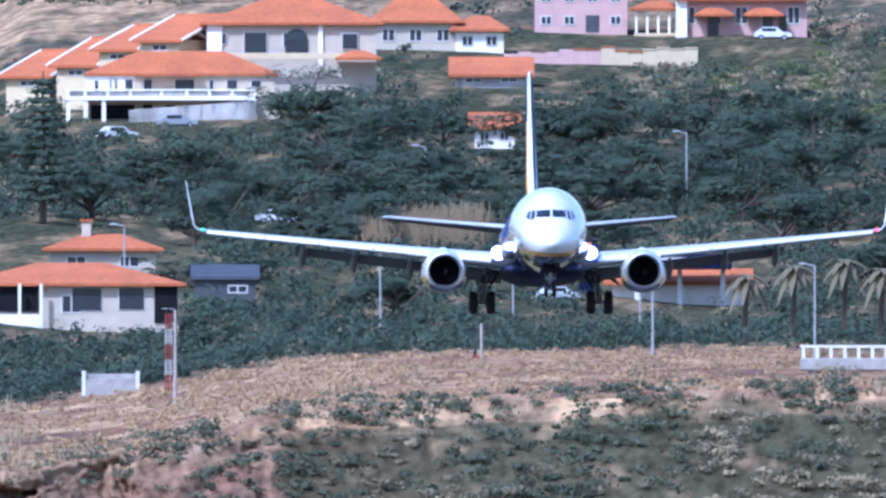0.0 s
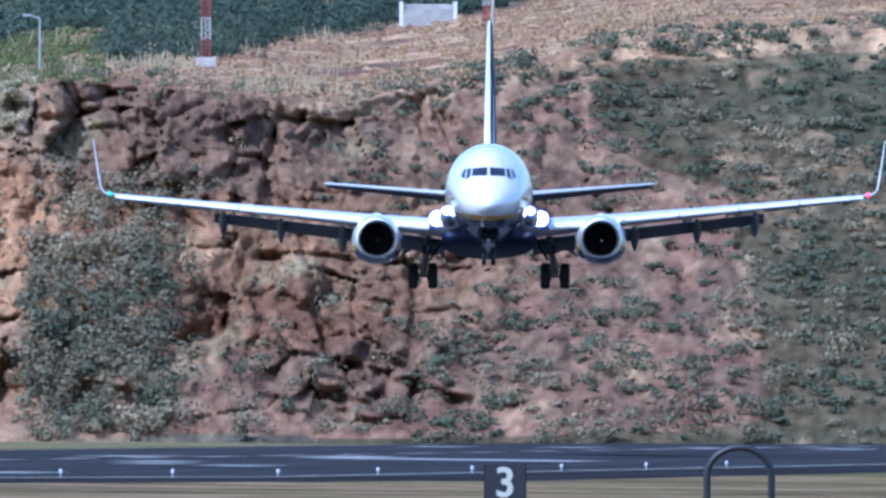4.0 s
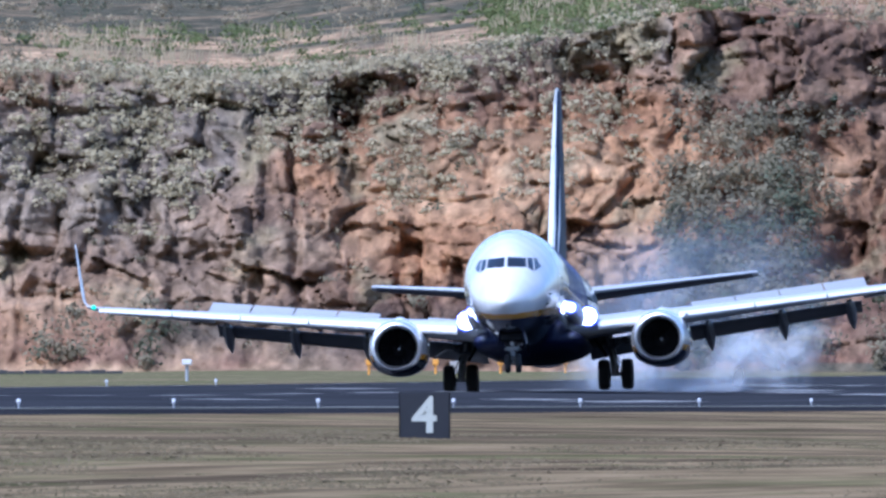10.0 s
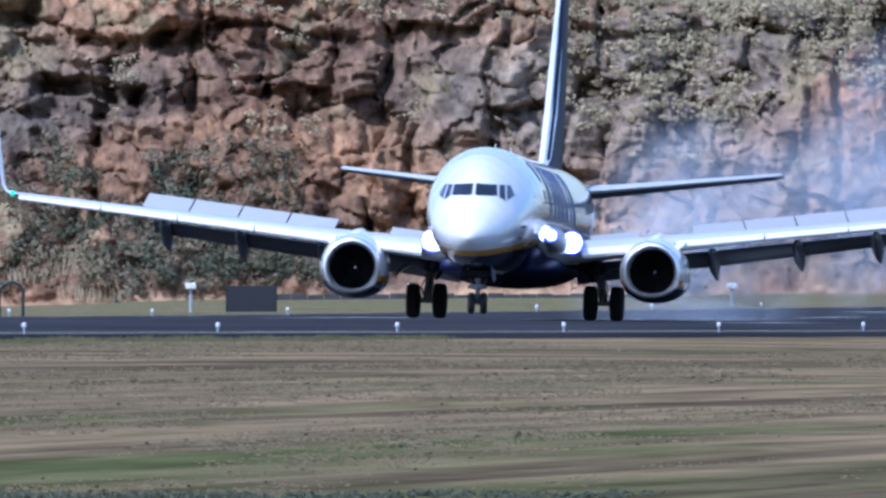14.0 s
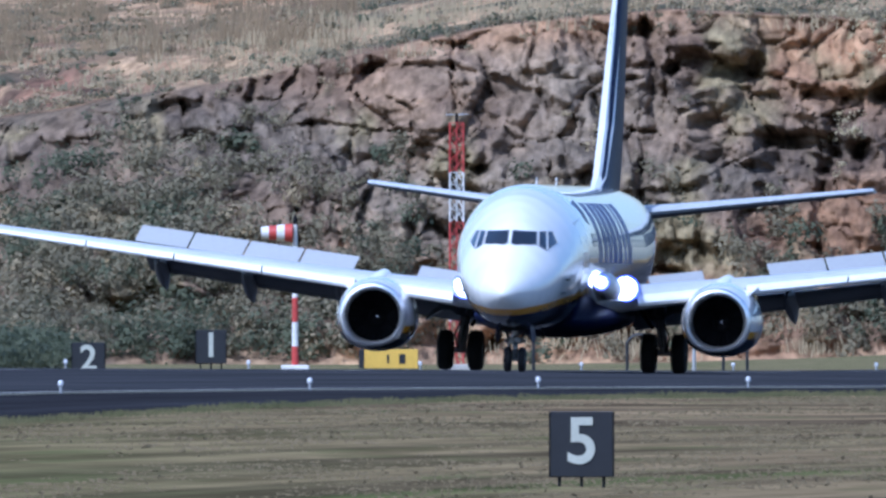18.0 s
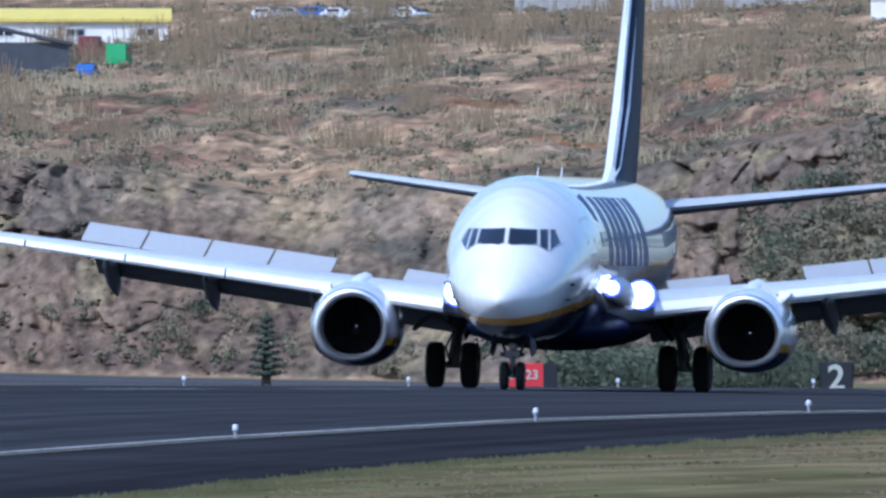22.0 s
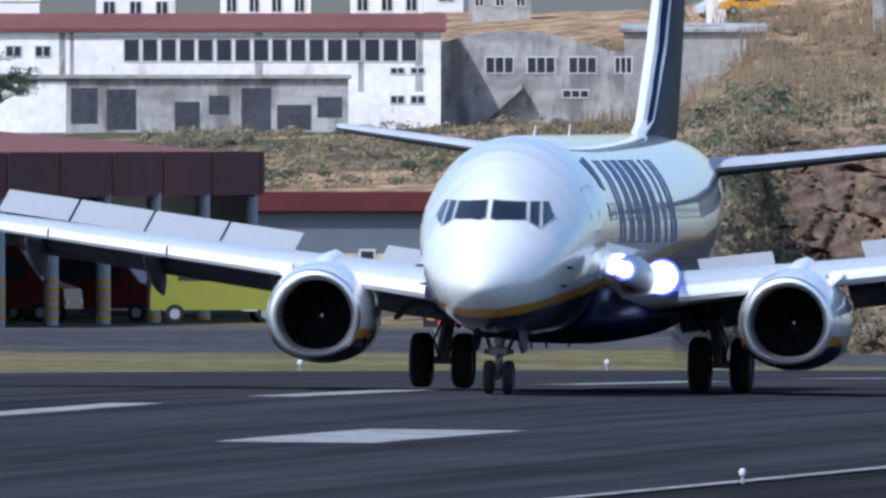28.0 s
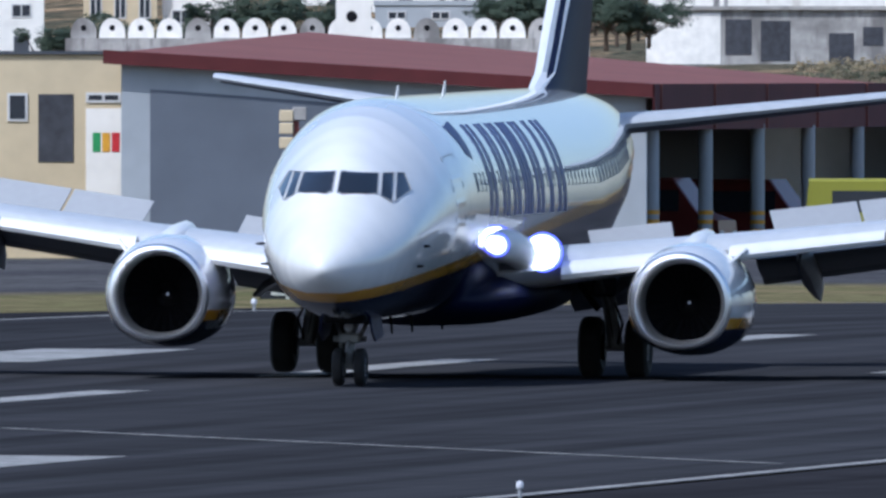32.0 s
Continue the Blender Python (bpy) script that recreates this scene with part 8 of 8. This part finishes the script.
ang = rng.uniform(0, math.pi, len(base))
side = np.stack([np.cos(ang), np.sin(ang), 0 * ang], 1) * rng.uniform(0.008, 0.02, (len(base), 1))
lean = rng.normal(0, 0.35, (len(base), 3)) * (1, 1, 0) + (0, 0, 1)
stuff("grass_tufts", [blades(base, side * 0.8, lean * tall)], M_GRASS, "rank grass tufts along the mown edge", "grass")
s_ = rng.uniform(820, 1480, 30000)
x_ = rng.uniform(66, 112, len(s_))
keep_ = fbm(x_ / 3.0, s_ / 45.0, 33, 3) + rng.normal(0, 0.07, len(s_)) > 0.53
s_, x_ = s_[keep_], x_[keep_]
d_ = EDGE_X - 8.5 - x_
base = np.stack([-x_, s_, edge_z(s_) - 0.12 - 0.026 * np.clip(d_, 0, 40) - 0.012 * np.clip(d_ - 40, 0, 200) + 0.10 * (fbm(x_ / 9, s_ / 40, 5) - 0.5)], 1)
base = (base[:, None, :] + rng.normal(0, 1, (len(base), 6, 3)) * (0.16, 0.3, 0)).reshape(-1, 3)
ang = rng.uniform(-0.7, 0.7, len(base))
side = np.stack([np.cos(ang), np.sin(ang), 0 * ang], 1) * rng.uniform(0.02, 0.06, (len(base), 1))
tip = (rng.normal(0, 0.5, (len(base), 3)) * (1, 1, 0) + (0, 0, 1)) * rng.uniform(0.02, 0.06, (len(base), 1))
weeds = []
for u in np.arange(-1650, -60, 2.5):
    b_ = (U_AXIS - u) * ARC
    rr = np.linspace(850, 1150, 61)
    zz = np.array([turf_z(r_ * math.sin(b_), r_ * math.cos(b_)) for r_ in rr])
    k_ = int(np.argmin(np.abs(V_LEVEL - (zz - EYE.z) / rr / ARC - (1044 + 2 * math.sin(u / 60)))))
    weeds.append((-rr[k_] * math.sin(b_), rr[k_] * math.cos(b_) + rng.uniform(-6, 6), zz[k_] - 0.02))
weeds, wide_ = np.array(weeds), []
grow(wide_, weeds, rng.uniform(0.06, 0.2, len(weeds)), rng.uniform(0.05, 0.16, len(weeds)), 24, 0.03)
stuff("ditch_weeds", wide_, M_LEAF, "dark weeds along the ditch below the turf", "weeds")
M_TUSSOCK = leaf_material("dry_grass_tussock", (0.15, 0.122, 0.066), (0.25, 0.195, 0.115))
stuff("turf_tussocks", [blades(base, side, tip)], M_TUSSOCK, "low dry tussocks over the mown grass", "grass")
# dark hedge along the far side of the runway
uu = rng.uniform(-2810, -2370, 260)
hp = np.array([tuple(far_spot(a, 196.0 + rng.uniform(-2, 2))[0]) for a in uu])
hh = rng.uniform(1.0, 1.9, len(hp))
hedge = []
grow(hedge, hp, hh * 0.8, hh, 90, 0.10)
stuff("hedge", hedge, M_LEAF, "low dark hedge beside the runway", "hedge")


# trees of several habits, each a trunk with limbs and a loose crown
def make_tree(kind, h, seed):
    r = np.random.default_rng(seed)
    t = thing("tree", Matrix(), "dark green broadleaf tree on the hillside", "tree", "hillside trees")
    limbs = bmesh.new()
    cl, dr = [], []
    if kind == "conifer":
        t["label"] = "tall dark tiered conifer on the hillside"
        tube((0, 0, -1), (0, 0, h), 0.22, 0.04, 8, limbs)
        tiers = 14 if h > 4 else 9
        for k in range(tiers):
            z = h * (0.16 + 0.82 * k / tiers)
            rad = (1 - z / h) * h * 0.27 + 0.026 * h
            for a in np.arange(0, 2 * math.pi, math.pi / 4) + r.uniform(0, 1):
                e = Vector((rad * math.cos(a), rad * math.sin(a), z + rad * 0.12))
                tube((0, 0, z), e, 0.05, 0.015, 4, limbs)
                for f in np.linspace(0.3, 1, 7):
                    cl.append(np.array([e.x * f, e.y * f, z + rad * 0.12 * f]) + r.normal(0, 0.017 * h, (6, 3)) * (1, 1, 0.5))
                    dr.append(np.full((6, 3), (math.cos(a), math.sin(a), 0.5)))
    else:
        spread = h * (0.50 if kind == "round" else 0.72)
        tube((0, 0, -1), (0, 0, h * 0.25), 0.28, 0.2, 8, limbs)
        for k in range(13):
            a, f = r.uniform(0, 2 * math.pi), r.uniform(0.35, 1.0)
            e = Vector((spread * f * math.cos(a), spread * f * math.sin(a), h * r.uniform(0.32, 0.88) if kind == "round" else h * r.uniform(0.45, 0.85)))
            tube((0, 0, h * r.uniform(0.1, 0.25)), e, 0.13, 0.03, 5, limbs)
            s = h * r.uniform(0.12, 0.22)
            for _ in range(4):
                o, w = r.normal(0, 0.5, 3) * (s, s, s * 0.6), s * r.uniform(0.45, 0.85)
                d = unit(r.normal(size=(64, 3)) + (0, -0.1, 0.45))
                cl.append(np.array(e) + o + d * (w, w, w * (0.8 if kind == "round" else 0.45)) * r.uniform(0.62, 1.12, (64, 1)))
                dr.append(unit(d * 0.55 + o / s * 0.5 + np.array([e.x / spread, e.y / spread, (e.z - 0.5 * h) / h * 1.8 + 0.25]) * 0.9))
    part("trunk", limbs, M_BARK, t)
    cr = new("crown", quads_mesh("crown", leaf_cards(np.concatenate(cl), np.concatenate(dr), 0.19 if kind != "conifer" else 0.05 + 0.0095 * h), M_TREE))
    cr.parent = t
    return t


def hill_spot(u, q):
    x, y, z, *_ = hill_points(np.array([float(u)]), np.array([float(q)]))
    return Vector((x[0], y[0], z[0]))


moulds = [make_tree("round", 7.5, 1), make_tree("round", 6.0, 2), make_tree("flat", 7.0, 3), make_tree("round", 9.0, 4), make_tree("flat", 5.5, 5)]
placed = 0
tr = random.Random(5)
tries = 0
while placed < 175 and tries < 6000:
    tries += 1
    u, q = tr.uniform(820, 3350), 2.97 + 0.80 * tr.random() ** 1.2
    p = hill_spot(u, q)
    v = V_LEVEL - (p.z - EYE.z) / math.hypot(p.x, p.y) / ARC
    wooded = -520 < v < -300 if u > 1850 else -450 < v < -210
    if not clear(u, v, 110) or not (wooded or (tr.random() < 0.06 and v > -600)):
        continue
    m = Matrix.Translation(p) @ Matrix.Rotation(tr.uniform(0, 6.28), 4, "Z") @ Matrix.Scale(tr.uniform(0.55, 0.85), 4) @ Matrix.Diagonal((1.3, 1.3, 1.0, 1.0))
    mould = moulds[placed % 5]
    if placed < 5:
        mould.matrix_world = m
    else:
        copy_thing(mould, m)
    placed += 1
cf = make_tree("conifer", 9.5, 8)
cf.matrix_world = Matrix.Translation(at(2396, -262, ground_r(2396, -262)))
cf.scale = (1.3, 1.3, 1.08)
copy_thing(cf, Matrix.Translation(at(1528, -352, ground_r(1528, -352))))
p, r_, b_ = far_spot(-3340, 205.0)
small = make_tree("conifer", 2.5, 9)
small["label"] = "small tiered conifer beside the runway"
small.matrix_world = Matrix.Translation(p)
for i, u in enumerate((-7040, -7000, -6955, -6910, -6870, -6825, -6790, -6740, -6700, -6665, -6630, -6590, -6550, -6525, -6190, -6150, -6110, -6075, -6035, -5995, -5960, -5800, -5740)):
    copy_thing(moulds[i % 3], Matrix.Translation(at(u, 300 if u < -6780 else 255 if u < -5900 else 170, 3480 if u < -5900 else 4200)) @ Matrix.Rotation(u, 4, "Z") @ Matrix.Scale(0.50 + 0.06 * (i % 4), 4))


for i, u in enumerate(range(-6225, -5955, 19)):
    copy_thing(moulds[(i * 2) % 5], Matrix.Translation(at(u, 232 + 9 * (i % 3), 3500 + 9 * (i % 4))) @ Matrix.Rotation(i * 1.7, 4, "Z") @ Matrix.Scale(0.46 + 0.05 * (i % 3), 4))


def palm(u, v, r, h):
    t = thing("palm_tree", stand(u, v, r), "palm tree with a tuft of drooping fronds", "tree", "palms")
    part("trunk", tube((0, 0, -1.5), (0.1, 0, h), 0.2, 0.13, 8), M_BARK, t)
    bm = bmesh.new()
    for k in range(22):
        a, e = k * 2.4, 0.9 - 0.07 * k
        pts = []
        for f in (0, 0.35, 0.7, 1.0):
            rr = 1.7 * f
            pts.append(Vector((0.1 + rr * math.cos(a), rr * math.sin(a), h + rr * e - 0.5 * rr * rr)))
        sd = Vector((-math.sin(a), math.cos(a), 0))
        for i in range(3):
            w0, w1 = (0.1, 0.26, 0.2, 0.03)[i], (0.1, 0.26, 0.2, 0.03)[i + 1]
            bm.faces.new([bm.verts.new(p_) for p_ in (pts[i] - sd * w0, pts[i] + sd * w0, pts[i + 1] + sd * w1, pts[i + 1] - sd * w1)])
    part("fronds", bm, M_OLIVE, t)


for u, v, r, h in ((2770, -185, 3830, 2.6), (2855, -190, 3840, 3.0), (2945, -195, 3850, 3.2), (3010, -190, 3840, 2.8), (2000, -650, 4500, 1.6), (-4770, 90, 4100, 1.8)):
    palm(u, v, r, h)

# ---- tyre smoke: soft lumpy domes of haze ----
def smoke_material(name, thick, shade):
    m = bpy.data.materials.new(name)
    m.use_nodes = True
    n, l = m.node_tree.nodes, m.node_tree.links
    b = n["Principled BSDF"]
    b.inputs["Base Color"].default_value = (*shade, 1)
    b.inputs["Roughness"].default_value = 1.0
    b.inputs["Specular IOR Level"].default_value = 0.0
    tc, gr, ns = n.new("ShaderNodeTexCoord"), n.new("ShaderNodeTexGradient"), n.new("ShaderNodeTexNoise")
    mp = n.new("ShaderNodeMapping")
    mp.inputs["Scale"].default_value = (1, 0, 1)
    gr.gradient_type = "SPHERICAL"
    ns.inputs["Scale"].default_value, ns.inputs["Detail"].default_value = 0.9, 3
    l.new(tc.outputs["Object"], mp.inputs[0]), l.new(mp.outputs[0], gr.inputs[0]), l.new(tc.outputs["Object"], ns.inputs["Vector"])
    a, c_ = n.new("ShaderNodeMapRange"), n.new("ShaderNodeMapRange")
    a.interpolation_type = "SMOOTHSTEP"
    a.inputs["From Max"].default_value = 0.75
    c_.inputs["From Min"].default_value, c_.inputs["From Max"].default_value = 0.3, 0.7
    c_.inputs["To Min"].default_value, c_.inputs["To Max"].default_value = 0.05, thick
    l.new(gr.outputs["Fac"], a.inputs["Value"]), l.new(ns.outputs["Fac"], c_.inputs["Value"])
    mul = n.new("ShaderNodeMath")
    mul.operation = "MULTIPLY"
    l.new(a.outputs[0], mul.inputs[0]), l.new(c_.outputs[0], mul.inputs[1]), l.new(mul.outputs[0], b.inputs["Alpha"])
    return m


M_SMOKE = smoke_material("tyre_smoke", 0.34, (0.46, 0.53, 0.64))
M_PUFF = smoke_material("fresh_tyre_smoke", 0.42, (0.70, 0.74, 0.80))
bm = bmesh.new()
bmesh.ops.create_icosphere(bm, subdivisions=3, radius=1.0)
for v in bm.verts:
    v.co *= 1 + 0.22 * (noise.noise(v.co * 1.7) + 0.5 * noise.noise(v.co * 4))
bmesh.ops.delete(bm, geom=[v for v in bm.verts if v.co.y > 0.05], context="VERTS")
dome = bpy.data.meshes.new("smoke_puff")
bm.to_mesh(dome)
bm.free()
dome.materials.append(M_SMOKE)
fresh = dome.copy()
fresh.materials[0] = M_PUFF
puffs = []
for i in range(20):
    t0 = 8.5 + 0.07 * i if i < 8 else 9.06 + 0.38 * (i - 8)
    ob = tagged(new("smoke_puff", fresh if i < 8 else dome), "thin bluish-white puff of tyre smoke over the runway", "smoke", "tyre smoke")
    big = tr.uniform(1.2, 1.8) if i < 8 else tr.uniform(3.0, 4.8)
    ob.scale = (big * 1.5, big, big)
    ob.visible_shadow = False
    puffs.append((ob, t0, big, (2.9 if i % 2 else -2.9) + tr.uniform(-0.8, 0.8) if i < 8 else tr.uniform(-3.5, 3.5), tr.uniform(0, 360)))


# ---- motion ----
TAXI = [
    (0, 2957.4, 32.19, 2.2, 0.0, -4.5), (0.5, 2911.6, 29.84, 2.4, 0.0, -4.9), (1, 2868.3, 27.22, 2.5, 0.0, -4.8), (1.5, 2830.3, 24.84, 2.7, 0.0, -4.4),
    (2, 2791.7, 22.53, 2.9, 0.1, -3.7), (2.5, 2754.3, 20.61, 3.0, 0.1, -3.2), (3, 2712.8, 18.49, 3.0, 0.1, -2.9), (3.5, 2675.0, 16.74, 3.0, 0.1, -3.0),
    (4, 2631.6, 14.90, 3.1, 0.1, -3.1), (4.5, 2593.2, 13.31, 3.2, 0.3, -3.2), (6.5, 2448.9, 9.47, 3.7, 1.0, -2.9), (7, 2414.3, 8.84, 3.7, 1.5, -3.0),
    (7.5, 2384.1, 8.54, 3.8, 1.6, -2.8), (8, 2353.1, 8.32, 3.8, 1.8, -2.4), (8.5, 2325.9, 8.17, 3.9, 1.4, -1.7), (9, 2297.3, 7.95, 3.9, 1.0, -0.9),
    (9.5, 2269.4, None, 3.6, -0.3, -0.6), (10, 2238.4, None, 3.4, -2.2, -0.2), (10.5, 2203.2, None, 3.1, -0.3, -0.4), (11, 2166.2, None, 2.8, 1.4, -0.5),
    (11.5, 2134.4, None, 2.5, 1.3, 0.1), (12, 2100.0, None, 2.2, 1.2, 0.7), (12.5, 2067.4, None, 2.0, 1.1, 1.3), (13, 2030.5, None, 1.7, 1.0, 1.5),
    (13.5, 1994.3, None, 1.5, 1.0, 1.0), (14, 1955.4, None, 1.4, 1.0, 0.2), (14.5, 1921.2, None, 1.2, 1.0, -0.2), (15, 1885.9, None, 1.1, 1.0, -0.2),
    (15.5, 1855.2, None, 0.8, 1.0, 0.1), (17.5, 1729.8, None, 0.0, 1.0, -0.2), (18, 1699.6, None, 0.0, 1.0, -0.0), (18.5, 1673.0, None, 0.0, 1.0, 0.1),
    (19, 1644.4, None, 0.0, 1.0, 0.1), (19.5, 1617.6, None, 0.0, 1.0, 0.1), (20, 1588.6, None, 0.0, 1.0, 0.1), (20.5, 1562.3, None, 0.0, 1.0, -0.2),
    (21, 1534.7, None, 0.0, 1.0, -0.5), (21.5, 1510.7, None, 0.0, 1.0, -0.5), (22, 1486.2, None, 0.0, 1.0, -0.5), (22.5, 1463.9, None, 0.0, 0.9, -0.5),
    (23, 1440.1, None, 0.0, 0.9, -0.4), (23.5, 1418.8, None, 0.0, 0.9, -0.2), (24, 1396.4, None, 0.0, 0.9, -0.1), (24.5, 1375.9, None, 0.0, 0.9, -0.2),
    (26.5, 1292.8, None, 0.0, 0.9, -0.3), (27, 1272.2, None, 0.0, 0.9, -0.3), (27.5, 1253.7, None, 0.0, 0.9, -0.4), (28, 1235.3, None, 0.0, 0.9, -0.5),
    (28.5, 1218.8, None, 0.0, 0.9, -0.6), (29, 1202.2, None, 0.0, 0.9, -0.7), (29.5, 1187.4, None, 0.0, 0.9, -0.6), (30, 1171.4, None, 0.0, 0.9, -0.5),
    (30.5, 1157.1, None, 0.0, 0.9, -0.3), (31, 1141.9, None, 0.0, 0.9, -0.1), (31.5, 1128.1, None, 0.0, 0.9, 0.0), (32, 1113.1, None, 0.0, 0.9, 0.1),
]


def motions():
    rows = []
    for t, s, z, pitch, roll, yaw in TAXI:
        if z is None:
            z = float(runway_z(LINE_X, s)) + 0.05
            pitch += math.degrees(math.atan2(float(runway_z(LINE_X, s - 15.4)) - float(runway_z(LINE_X, s)), 15.4))
        rows.append((t, pose(-LINE_X, s, z, -roll, -pitch, -90 - yaw)))
    walk(airliner, rows)
    for sp, o in spoilers:
        up = lambda a: o @ pose(0, 0, 0, 0, a, 0)
        walk(sp, [(0.0, up(0)), (9.4, up(0)), (9.9, up(36)), (10.4, up(44)), (32.0, up(44))])
    # the struts hang extended in flight and sink under the weight
    for ob in airliner.children:
        at0 = Matrix.Translation(ob.location)
        drop = lambda d: Matrix.Translation((0, 0, -d)) @ at0
        if ob.name.startswith(("main_gear", "wheel")):
            walk(ob, [(0.0, drop(0.35)), (9.0, drop(0.35)), (9.5, drop(0.12)), (10.5, drop(0)), (32.0, drop(0))])
        elif ob.name.startswith(("nose_gear", "nose_wheel")) and "door" not in ob.name:
            walk(ob, [(0.0, drop(0.2)), (16.2, drop(0.2)), (17.2, drop(0)), (32.0, drop(0))])
    # puffs wait under the pavement, well up behind the wheels, rise and drift
    for ob, t0, big, side, turn in puffs:
        s = float(np.interp(t0, [r[0] for r in TAXI], [r[1] for r in TAXI])) + 6
        g = float(runway_z(LINE_X, s))
        put = lambda dz, dx, ds: pose(-LINE_X + side + dx, s + ds, g + dz, 0, turn, 4)
        walk(ob, [(0.0, put(-14, 0, 0)), (t0, put(-big * 1.6, 0, 0)), (t0 + 0.5, put(big * 0.1, 0.5, 1)), (t0 + 2.0, put(big * 0.9, 0.6, 4)), (t0 + 7.0, put(big * 1.6, 3.5, 12)), (32.0, put(big * 2.0, 30.0, 40))])


motions()
